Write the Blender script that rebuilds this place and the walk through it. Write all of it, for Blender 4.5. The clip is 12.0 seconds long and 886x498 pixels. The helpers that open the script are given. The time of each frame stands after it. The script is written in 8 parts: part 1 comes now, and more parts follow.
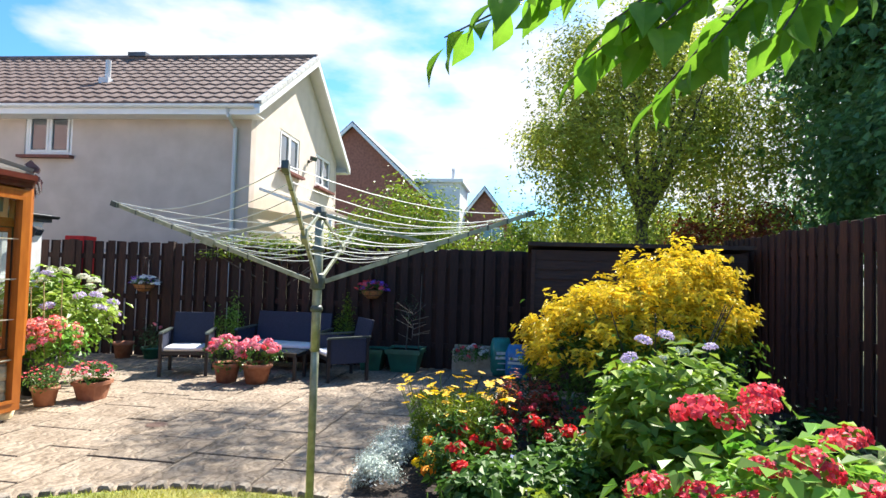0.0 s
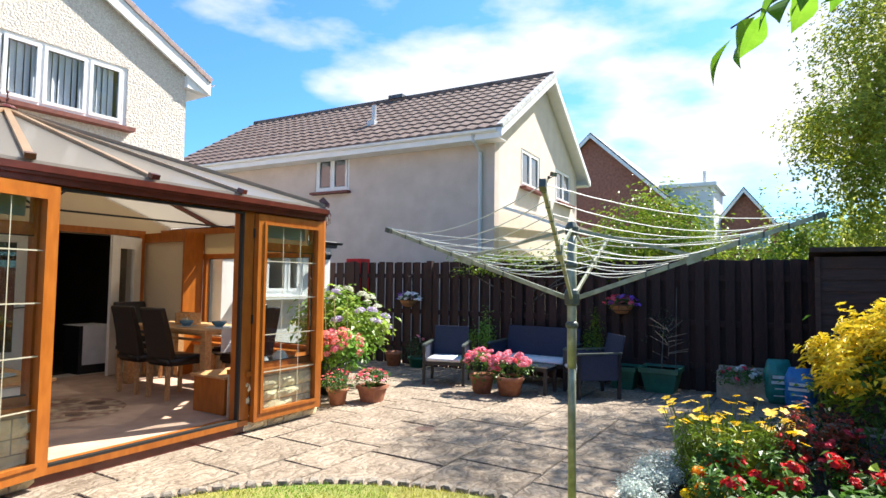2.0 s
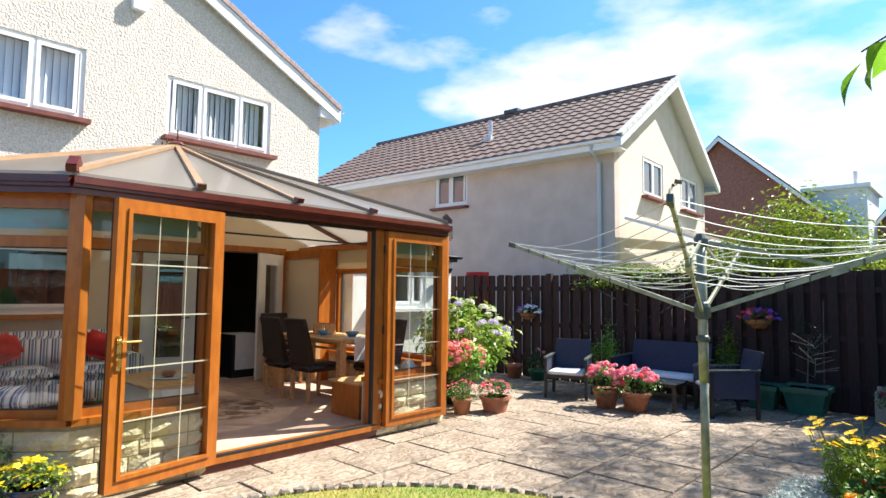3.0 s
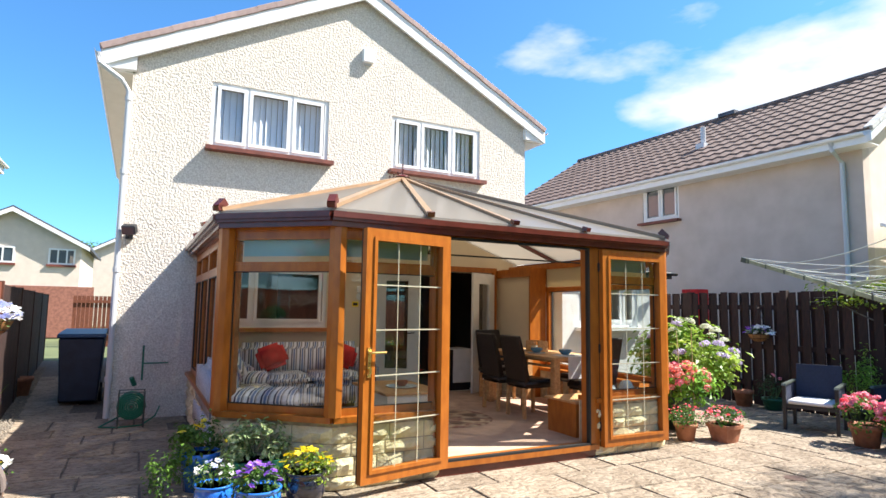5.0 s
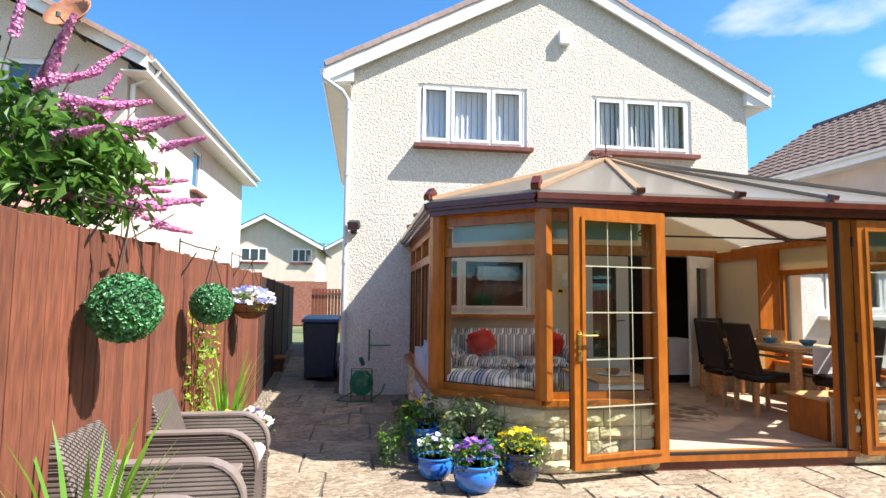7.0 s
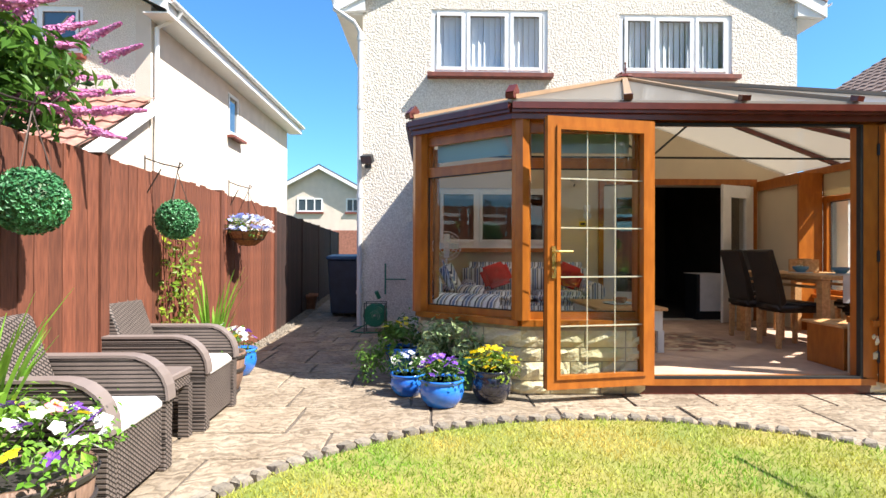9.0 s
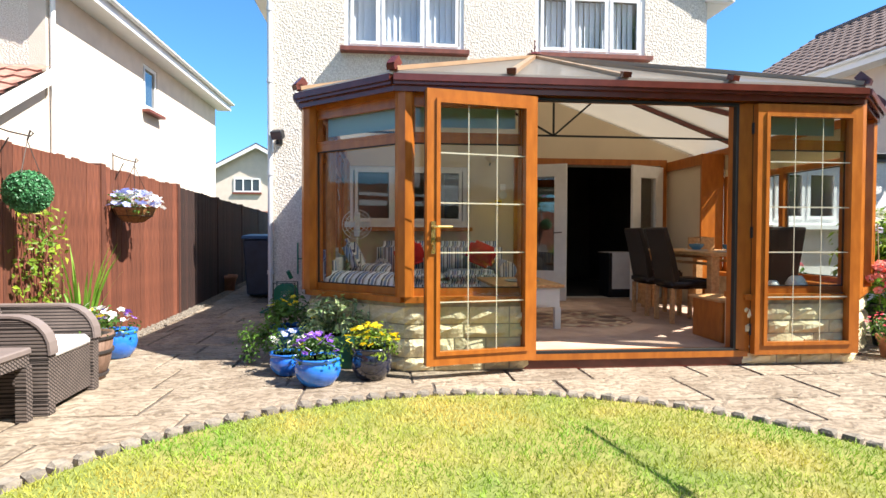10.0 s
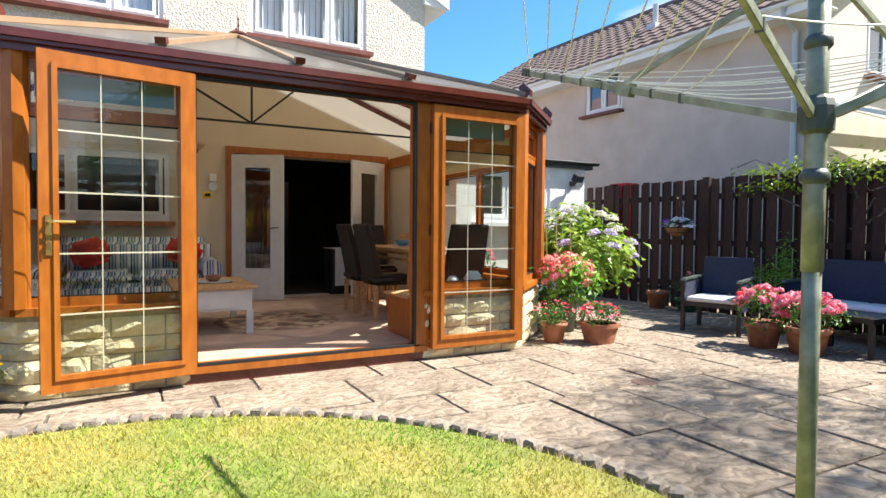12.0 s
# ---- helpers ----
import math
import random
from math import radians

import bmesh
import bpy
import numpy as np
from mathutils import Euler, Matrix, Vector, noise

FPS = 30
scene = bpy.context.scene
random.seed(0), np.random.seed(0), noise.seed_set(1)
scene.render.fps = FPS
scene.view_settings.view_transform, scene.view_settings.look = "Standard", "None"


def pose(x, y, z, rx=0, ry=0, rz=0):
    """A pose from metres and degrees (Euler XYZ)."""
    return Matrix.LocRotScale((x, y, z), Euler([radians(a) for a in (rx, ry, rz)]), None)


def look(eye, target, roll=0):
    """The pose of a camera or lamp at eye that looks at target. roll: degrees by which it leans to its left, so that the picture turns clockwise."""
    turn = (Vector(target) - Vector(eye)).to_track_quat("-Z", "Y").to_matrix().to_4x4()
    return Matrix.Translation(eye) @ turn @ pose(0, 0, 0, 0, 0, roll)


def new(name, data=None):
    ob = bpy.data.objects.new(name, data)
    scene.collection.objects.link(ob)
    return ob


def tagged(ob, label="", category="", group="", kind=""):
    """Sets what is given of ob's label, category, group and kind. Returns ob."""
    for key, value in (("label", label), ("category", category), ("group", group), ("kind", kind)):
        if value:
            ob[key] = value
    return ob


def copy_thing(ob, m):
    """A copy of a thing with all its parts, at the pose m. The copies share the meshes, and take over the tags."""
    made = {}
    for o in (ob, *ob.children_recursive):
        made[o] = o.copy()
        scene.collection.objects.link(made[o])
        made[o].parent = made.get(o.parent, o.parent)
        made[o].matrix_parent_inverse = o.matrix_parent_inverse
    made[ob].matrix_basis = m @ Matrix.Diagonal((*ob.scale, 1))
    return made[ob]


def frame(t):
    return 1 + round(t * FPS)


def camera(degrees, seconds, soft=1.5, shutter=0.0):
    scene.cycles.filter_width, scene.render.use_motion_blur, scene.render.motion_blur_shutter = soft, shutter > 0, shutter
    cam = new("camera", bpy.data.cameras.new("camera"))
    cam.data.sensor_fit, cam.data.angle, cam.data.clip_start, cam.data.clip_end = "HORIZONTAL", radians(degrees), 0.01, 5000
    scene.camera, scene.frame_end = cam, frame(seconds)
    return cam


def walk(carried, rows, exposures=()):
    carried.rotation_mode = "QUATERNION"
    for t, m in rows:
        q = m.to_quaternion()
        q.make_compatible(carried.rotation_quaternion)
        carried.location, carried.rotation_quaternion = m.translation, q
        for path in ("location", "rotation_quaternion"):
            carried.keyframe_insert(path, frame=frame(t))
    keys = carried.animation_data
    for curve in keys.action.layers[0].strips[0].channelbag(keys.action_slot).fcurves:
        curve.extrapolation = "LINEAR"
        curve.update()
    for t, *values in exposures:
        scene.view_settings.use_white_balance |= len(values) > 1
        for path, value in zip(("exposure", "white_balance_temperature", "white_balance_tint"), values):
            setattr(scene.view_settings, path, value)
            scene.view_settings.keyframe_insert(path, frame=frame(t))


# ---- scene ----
cam = camera(74.4, 12.0)
PATH = [
    (0, (0.298, 1.272, 1.483), (0.003, 3.249, 1.564), 1.7),
    (0.5, (0.279, 1.261, 1.485), (-0.203, 3.2, 1.563), 1.2),
    (1, (0.265, 1.265, 1.488), (-0.412, 3.145, 1.569), 0.8),
    (1.5, (0.241, 1.28, 1.49), (-0.629, 3.079, 1.584), 0.6),
    (2, (0.224, 1.265, 1.491), (-0.828, 2.962, 1.603), 0.7),
    (2.5, (0.23, 1.219, 1.494), (-0.991, 2.798, 1.623), 0.6),
    (3, (0.277, 1.095, 1.492), (-1.087, 2.55, 1.643), 0.6),
    (3.5, (0.311, 1.007, 1.493), (-1.179, 2.33, 1.666), 0.7),
    (5.5, (0.314, 0.87, 1.482), (-1.523, 1.634, 1.684), 0.8),
    (6, (0.319, 0.873, 1.47), (-1.579, 1.471, 1.665), 0.7),
    (6.5, (0.28, 0.859, 1.448), (-1.665, 1.29, 1.63), 0.8),
    (7, (0.237, 0.858, 1.406), (-1.737, 1.13, 1.575), 0.6),
    (7.2, (0.243, 0.87, 1.39), (-1.74, 1.081, 1.551), 0.4),
    (8.8, (0.142, 1.519, 1.138), (-1.857, 1.554, 1.164), 0.2),
    (9, (0.145, 1.632, 1.125), (-1.855, 1.676, 1.134), 0.2),
    (9.5, (0.16, 1.913, 1.099), (-1.837, 2.017, 1.078), 0.3),
    (10, (0.093, 2.18, 1.074), (-1.896, 2.386, 1.024), 0.2),
    (10.5, (-0.001, 2.44, 1.071), (-1.974, 2.761, 1.012), 0.2),
    (11, (-0.038, 2.686, 1.079), (-1.978, 3.165, 1.014), 0.2),
    (11.5, (-0.033, 2.885, 1.09), (-1.904, 3.586, 1.025), 0.3),
    (12, (-0.034, 2.984, 1.102), (-1.798, 3.924, 1.036), 0.5),
]
walk(cam, [(t, look(eye, target, roll)) for t, eye, target, roll in PATH], exposures=[(0, 1.48), (12, 1.5)])

# ---------------- world and sun ----------------
SUN = Vector((0.42, 1.0, 1.33)).normalized()
world = bpy.data.worlds.new("sky_world")
scene.world = world
world.use_nodes = True
wn, wl = world.node_tree.nodes, world.node_tree.links
bg = wn["Background"]
sky = wn.new("ShaderNodeTexSky")
sky.sky_type = "NISHITA"
sky.sun_disc = False
sky.sun_elevation = math.asin(SUN.z)
sky.sun_rotation = math.atan2(SUN.x, SUN.y)
sky.air_density, sky.dust_density, sky.ozone_density = 1.0, 0.8, 2.5
tc = wn.new("ShaderNodeTexCoord")
mp = wn.new("ShaderNodeMapping")
mp.inputs["Scale"].default_value = (1.0, 1.0, 2.6)
wl.new(tc.outputs["Generated"], mp.inputs["Vector"])
cn = wn.new("ShaderNodeTexNoise")
cn.inputs["Scale"].default_value, cn.inputs["Detail"].default_value, cn.inputs["Roughness"].default_value = 2.6, 7.0, 0.52
wl.new(mp.outputs["Vector"], cn.inputs["Vector"])
sx = wn.new("ShaderNodeVectorMath")
sx.operation = "DOT_PRODUCT"
wl.new(tc.outputs["Generated"], sx.inputs[0])
sx.inputs[1].default_value = (0.60, 0.80, 0.05)
ad = wn.new("ShaderNodeMath")
ad.operation = "MULTIPLY_ADD"
wl.new(sx.outputs["Value"], ad.inputs[0])
ad.inputs[1].default_value = 0.30
wl.new(cn.outputs["Fac"], ad.inputs[2])
cr = wn.new("ShaderNodeValToRGB")
cr.color_ramp.elements[0].position, cr.color_ramp.elements[0].color = 0.60, (0, 0, 0, 1)
cr.color_ramp.elements[1].position, cr.color_ramp.elements[1].color = 0.74, (1, 1, 1, 1)
wl.new(ad.outputs[0], cr.inputs["Fac"])
tint = wn.new("ShaderNodeMix")
tint.data_type, tint.blend_type = "RGBA", "MULTIPLY"
tint.inputs[0].default_value = 1.0
tint.inputs[7].default_value = (0.80, 1.50, 2.0, 1)
wl.new(sky.outputs["Color"], tint.inputs[6])
mx = wn.new("ShaderNodeMix")
mx.data_type = "RGBA"
wl.new(cr.outputs["Color"], mx.inputs[0])
wl.new(tint.outputs[2], mx.inputs[6])
mx.inputs[7].default_value = (8.4, 8.6, 9.0, 1)
wl.new(mx.outputs[2], bg.inputs["Color"])
bg.inputs["Strength"].default_value = 0.05

sun = new("sun", bpy.data.lights.new("sun", "SUN"))
sun.data.energy, sun.data.angle, sun.data.color = 5.0, radians(0.55), (1.0, 0.95, 0.87)
sun.matrix_world = look(SUN * 30, (0, 0, 0))

# ---------------- materials ----------------
def mat(name, color, rough=0.6, metal=0.0, var=0.0, scale=8.0, bump=0.0, bscale=60.0, color2=None, spec=0.5,
        coat=0.0, island=0.0, objrand=0.0, detail=6.0, stretch=(1, 1, 1), trans=0.0, bdist=0.01, pos=(0.35, 0.65)):
    m = bpy.data.materials.new(name)
    m.use_nodes = True
    n, l = m.node_tree.nodes, m.node_tree.links
    b = n["Principled BSDF"]
    b.inputs["Roughness"].default_value = rough
    b.inputs["Metallic"].default_value = metal
    b.inputs["Specular IOR Level"].default_value = spec
    b.inputs["Coat Weight"].default_value = coat
    c4 = (*color, 1)
    t = n.new("ShaderNodeTexCoord")
    mpn = n.new("ShaderNodeMapping")
    mpn.inputs["Scale"].default_value = stretch
    l.new(t.outputs["Object"], mpn.inputs["Vector"])
    last = None
    if color2 is not None or var > 0:
        ns = n.new("ShaderNodeTexNoise")
        ns.inputs["Scale"].default_value, ns.inputs["Detail"].default_value = scale, detail
        l.new(mpn.outputs["Vector"], ns.inputs["Vector"])
        r = n.new("ShaderNodeValToRGB")
        r.color_ramp.elements[0].position, r.color_ramp.elements[1].position = pos
        ca = color if color2 is not None else tuple(c * (1 - var) for c in color)
        cb = color2 if color2 is not None else tuple(min(1, c * (1 + var)) for c in color)
        r.color_ramp.elements[0].color, r.color_ramp.elements[1].color = (*ca, 1), (*cb, 1)
        l.new(ns.outputs["Fac"], r.inputs["Fac"])
        last = r.outputs["Color"]
    if island > 0 or objrand > 0:
        hs = n.new("ShaderNodeHueSaturation")
        mr = n.new("ShaderNodeMapRange")
        k = max(island, objrand)
        mr.inputs["To Min"].default_value, mr.inputs["To Max"].default_value = 1 - k, 1 + k
        if island > 0:
            g = n.new("ShaderNodeNewGeometry")
            l.new(g.outputs["Random Per Island"], mr.inputs["Value"])
        else:
            g = n.new("ShaderNodeObjectInfo")
            l.new(g.outputs["Random"], mr.inputs["Value"])
        l.new(mr.outputs["Result"], hs.inputs["Value"])
        if last is not None:
            l.new(last, hs.inputs["Color"])
        else:
            hs.inputs["Color"].default_value = c4
        last = hs.outputs["Color"]
    if last is not None:
        l.new(last, b.inputs["Base Color"])
    else:
        b.inputs["Base Color"].default_value = c4
    if bump > 0:
        nb = n.new("ShaderNodeTexNoise")
        nb.inputs["Scale"].default_value, nb.inputs["Detail"].default_value = bscale, 5.0
        l.new(mpn.outputs["Vector"], nb.inputs["Vector"])
        bp = n.new("ShaderNodeBump")
        bp.inputs["Strength"].default_value, bp.inputs["Distance"].default_value = bump, bdist
        l.new(nb.outputs["Fac"], bp.inputs["Height"])
        l.new(bp.outputs["Normal"], b.inputs["Normal"])
    if trans > 0:
        tr = n.new("ShaderNodeBsdfTranslucent")
        if last is not None:
            l.new(last, tr.inputs["Color"])
        else:
            tr.inputs["Color"].default_value = c4
        ms = n.new("ShaderNodeMixShader")
        ms.inputs["Fac"].default_value = trans
        l.new(b.outputs["BSDF"], ms.inputs[1])
        l.new(tr.outputs["BSDF"], ms.inputs[2])
        l.new(ms.outputs["Shader"], n["Material Output"].inputs["Surface"])
    return m


def glass_mat(name, tint=(1, 1, 1), refl=1.0, rough=0.0):
    m = bpy.data.materials.new(name)
    m.use_nodes = True
    n, l = m.node_tree.nodes, m.node_tree.links
    n.remove(n["Principled BSDF"])
    tr = n.new("ShaderNodeBsdfTransparent")
    tr.inputs["Color"].default_value = (*tint, 1)
    gl = n.new("ShaderNodeBsdfGlossy")
    gl.inputs["Roughness"].default_value = rough
    lw = n.new("ShaderNodeLayerWeight")
    lw.inputs["Blend"].default_value = 0.5
    pw = n.new("ShaderNodeMath")
    pw.operation = "POWER"
    pw.inputs[1].default_value = 5.0
    l.new(lw.outputs["Facing"], pw.inputs[0])
    mu = n.new("ShaderNodeMath")
    mu.operation = "MULTIPLY_ADD"
    mu.use_clamp = True
    mu.inputs[1].default_value = 0.9
    mu.inputs[2].default_value = 0.04 * refl
    l.new(pw.outputs[0], mu.inputs[0])
    ms = n.new("ShaderNodeMixShader")
    l.new(mu.outputs[0], ms.inputs["Fac"])
    l.new(tr.outputs[0], ms.inputs[1])
    l.new(gl.outputs[0], ms.inputs[2])
    l.new(ms.outputs[0], n["Material Output"].inputs["Surface"])
    return m


def slab_mat():
    """Riven sandstone-coloured concrete: swirled ridges, lichen blotches, grit."""
    m = mat("sandstone_flag", (0.22, 0.165, 0.115), 0.9, color2=(0.35, 0.285, 0.215), scale=2.6, bump=0.0, objrand=0.13, pos=(0.3, 0.7))
    n, l = m.node_tree.nodes, m.node_tree.links
    b = n["Principled BSDF"]
    t = n.new("ShaderNodeTexCoord")
    oi = n.new("ShaderNodeObjectInfo")
    rot = n.new("ShaderNodeVectorMath")
    rot.operation = "MULTIPLY_ADD"
    l.new(oi.outputs["Random"], rot.inputs[0])
    rot.inputs[1].default_value = (17.0, 9.0, 5.0)
    l.new(t.outputs["Object"], rot.inputs[2])
    w = n.new("ShaderNodeTexWave")
    w.inputs["Scale"].default_value, w.inputs["Distortion"].default_value = 3.6, 15.0
    w.inputs["Detail"].default_value, w.inputs["Detail Scale"].default_value = 4.0, 1.6
    l.new(rot.outputs[0], w.inputs["Vector"])
    g = n.new("ShaderNodeTexNoise")
    g.inputs["Scale"].default_value, g.inputs["Detail"].default_value = 45.0, 6.0
    l.new(rot.outputs[0], g.inputs["Vector"])
    a = n.new("ShaderNodeMath")
    a.operation = "MULTIPLY_ADD"
    l.new(g.outputs["Fac"], a.inputs[0])
    a.inputs[1].default_value = 0.5
    l.new(w.outputs["Fac"], a.inputs[2])
    bp = n.new("ShaderNodeBump")
    bp.inputs["Strength"].default_value, bp.inputs["Distance"].default_value = 0.9, 0.006
    l.new(a.outputs[0], bp.inputs["Height"])
    l.new(bp.outputs["Normal"], b.inputs["Normal"])
    st = n.new("ShaderNodeValToRGB")
    st.color_ramp.elements[0].position, st.color_ramp.elements[0].color = 0.0, (0.66, 0.64, 0.62, 1)
    st.color_ramp.elements[1].position, st.color_ramp.elements[1].color = 0.35, (1, 1, 1, 1)
    l.new(w.outputs["Fac"], st.inputs["Fac"])
    bl = n.new("ShaderNodeTexNoise")
    bl.inputs["Scale"].default_value, bl.inputs["Detail"].default_value = 16.0, 10.0
    l.new(rot.outputs[0], bl.inputs["Vector"])
    br = n.new("ShaderNodeValToRGB")
    br.color_ramp.elements[0].position, br.color_ramp.elements[0].color = 0.36, (0.74, 0.72, 0.68, 1)
    br.color_ramp.elements[1].position, br.color_ramp.elements[1].color = 0.52, (1, 1, 1, 1)
    l.new(bl.outputs["Fac"], br.inputs["Fac"])
    m1, m2 = n.new("ShaderNodeMix"), n.new("ShaderNodeMix")
    for q in (m1, m2):
        q.data_type, q.blend_type = "RGBA", "MULTIPLY"
        q.inputs[0].default_value = 1.0
    l.new(b.inputs["Base Color"].links[0].from_socket, m1.inputs[6])
    l.new(st.outputs["Color"], m1.inputs[7])
    l.new(m1.outputs[2], m2.inputs[6])
    l.new(br.outputs["Color"], m2.inputs[7])
    l.new(m2.outputs[2], b.inputs["Base Color"])
    return m


M = {}
M["harl"] = mat("harling", (0.56, 0.49, 0.42), 0.95, bump=1.0, bscale=34, color2=(0.80, 0.74, 0.66), scale=60, bdist=0.022, detail=3)
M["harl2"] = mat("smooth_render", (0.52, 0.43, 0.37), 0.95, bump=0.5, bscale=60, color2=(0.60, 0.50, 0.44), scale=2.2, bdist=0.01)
M["white_render"] = mat("white_render", (0.74, 0.74, 0.72), 0.9, bump=0.7, bscale=45, var=0.06, scale=5, bdist=0.012)
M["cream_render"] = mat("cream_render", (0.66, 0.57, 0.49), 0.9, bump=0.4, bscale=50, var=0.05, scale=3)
M["redbrick"] = mat("red_brick", (0.30, 0.125, 0.09), 0.9, bump=0.3, bscale=30, var=0.2, scale=9)
M["white"] = mat("white_upvc", (0.80, 0.80, 0.80), 0.35, var=0.03, scale=6)
M["oak"] = mat("oak_upvc", (0.33, 0.095, 0.012), 0.32, color2=(0.43, 0.135, 0.018), scale=9, stretch=(2, 2, 0.6), detail=5, bump=0.04, bscale=50)
M["brown"] = mat("brown_gutter", (0.11, 0.026, 0.018), 0.22, var=0.15, scale=10)
M["darkseal"] = mat("dark_seal", (0.012, 0.012, 0.012), 0.6)
M["glass"] = glass_mat("clear_glass", (0.93, 0.95, 0.94), 1.7)
M["mirrorglass"] = mat("dark_window_glass", (0.05, 0.07, 0.09), 0.02, spec=1.0, coat=1.0)
M["poly"] = None
M["fence"] = mat("fence_stain", (0.105, 0.030, 0.015), 0.75, color2=(0.18, 0.056, 0.028), scale=9, stretch=(6, 6, 0.7), bump=0.35, bscale=25, objrand=0.25, bdist=0.004)
M["fencered"] = mat("red_fence_stain", (0.045, 0.013, 0.008), 0.8, color2=(0.085, 0.025, 0.015), scale=9, stretch=(6, 6, 0.7), bump=0.35, bscale=25, objrand=0.3, bdist=0.004)
# dark stain of the back fence; on the passage fence it stands for shade
M["fencedark"] = mat("dark_fence_stain_and_shade", (0.020, 0.008, 0.006), 0.8, color2=(0.042, 0.015, 0.010), scale=9, stretch=(6, 6, 0.7), bump=0.35, bscale=25, objrand=0.3, bdist=0.004)
M["slab"] = slab_mat()
M["mortar"] = mat("mortar", (0.12, 0.095, 0.075), 0.95, var=0.3, scale=20, bump=0.5, bscale=60)
M["lawn"] = mat("lawn_soil", (0.16, 0.20, 0.04), 0.95, color2=(0.30, 0.25, 0.07), scale=1.6, bump=0.5, bscale=120)
M["soil"] = mat("soil", (0.03, 0.02, 0.014), 0.95, var=0.4, scale=30, bump=0.8, bscale=40, bdist=0.02)
M["farground"] = mat("far_ground", (0.10, 0.12, 0.05), 0.95, var=0.3, scale=0.3)
M["rooftile"] = mat("concrete_roof_tile", (0.13, 0.085, 0.07), 0.85, color2=(0.21, 0.15, 0.13), scale=6, bump=0.3, bscale=30, island=0.25)
M["rooftile2"] = mat("red_roof_tile", (0.33, 0.20, 0.17), 0.8, color2=(0.44, 0.30, 0.26), scale=6, bump=0.2, bscale=30, island=0.1)
M["slate"] = mat("grey_slate", (0.06, 0.065, 0.08), 0.6, var=0.3, scale=6, island=0.2)
M["redsill"] = mat("red_painted_sill", (0.17, 0.045, 0.03), 0.6, var=0.2, scale=12)
M["cream"] = mat("cream_wall_paint", (0.66, 0.55, 0.38), 0.8, var=0.04, scale=2)
M["carpet"] = mat("beige_carpet", (0.50, 0.34, 0.25), 0.95, var=0.12, scale=5, bump=0.4, bscale=300)
M["stone"] = mat("rough_stone", (0.58, 0.48, 0.28), 0.9, color2=(0.74, 0.65, 0.43), scale=9, bump=0.9, bscale=14, objrand=0.15, bdist=0.03)
M["pipe"] = mat("grey_white_pipe", (0.55, 0.56, 0.58), 0.4)


def polycarb():
    m = bpy.data.materials.new("polycarbonate_sheet")
    m.use_nodes = True
    n, l = m.node_tree.nodes, m.node_tree.links
    b = n["Principled BSDF"]
    b.inputs["Base Color"].default_value = (0.50, 0.47, 0.43, 1)
    b.inputs["Roughness"].default_value = 0.16
    b.inputs["Specular IOR Level"].default_value = 0.9
    tl = n.new("ShaderNodeBsdfTranslucent")
    tl.inputs["Color"].default_value = (0.50, 0.46, 0.40, 1)
    tp = n.new("ShaderNodeBsdfTransparent")
    tp.inputs["Color"].default_value = (0.70, 0.68, 0.64, 1)
    a, c = n.new("ShaderNodeMixShader"), n.new("ShaderNodeMixShader")
    a.inputs["Fac"].default_value, c.inputs["Fac"].default_value = 0.5, 0.28
    l.new(b.outputs["BSDF"], a.inputs[1])
    l.new(tl.outputs["BSDF"], a.inputs[2])
    l.new(a.outputs[0], c.inputs[1])
    l.new(tp.outputs[0], c.inputs[2])
    l.new(c.outputs[0], n["Material Output"].inputs["Surface"])
    return m


M["poly"] = polycarb()

# ---------------- mesh helpers ----------------
rng = random.Random(7)


def box(bm, x0, x1, y0, y1, z0, z1, m=None):
    vs = [bm.verts.new((x, y, z)) for x in (x0, x1) for y in (y0, y1) for z in (z0, z1)]
    for f in ((0, 1, 3, 2), (4, 6, 7, 5), (0, 4, 5, 1), (2, 3, 7, 6), (0, 2, 6, 4), (1, 5, 7, 3)):
        bm.faces.new([vs[i] for i in f])
    if m is not None:
        for v in vs:
            v.co = m @ v.co
    return vs


def bar(bm, a, b, w, h=None, up=(0, 0, 1)):
    """A square bar from a to b."""
    a, b, h = Vector(a), Vector(b), h or w
    d = (b - a).normalized()
    u = Vector(up)
    if abs(d.dot(u)) > 0.98:
        u = Vector((1, 0, 0))
    s = d.cross(u).normalized()
    u = s.cross(d)
    vs = []
    for p in (a, b):
        for i, j in ((-1, -1), (1, -1), (1, 1), (-1, 1)):
            vs.append(bm.verts.new(p + s * (i * w / 2) + u * (j * h / 2)))
    bm.faces.new(vs[3::-1])
    bm.faces.new(vs[4:8])
    for i in range(4):
        j = (i + 1) % 4
        bm.faces.new((vs[i], vs[j], vs[4 + j], vs[4 + i]))
    return vs


def tube(bm, pts, r, n=8, r2=None, cap=True):
    """A round rod through points; r may be a list."""
    pts = [Vector(p) for p in pts]
    rings = []
    for i, p in enumerate(pts):
        d = (pts[min(i + 1, len(pts) - 1)] - pts[max(i - 1, 0)]).normalized()
        u = Vector((0, 0, 1)) if abs(d.z) < 0.95 else Vector((1, 0, 0))
        s = d.cross(u).normalized()
        u = s.cross(d)
        rr = r[i] if isinstance(r, (list, tuple)) else (r if r2 is None else r + (r2 - r) * i / (len(pts) - 1))
        rings.append([bm.verts.new(p + (s * math.cos(2 * math.pi * k / n) + u * math.sin(2 * math.pi * k / n)) * rr) for k in range(n)])
    for a, b in zip(rings, rings[1:]):
        for k in range(n):
            bm.faces.new((a[k], a[(k + 1) % n], b[(k + 1) % n], b[k]))
    if cap:
        bm.faces.new(rings[0][::-1])
        bm.faces.new(rings[-1])


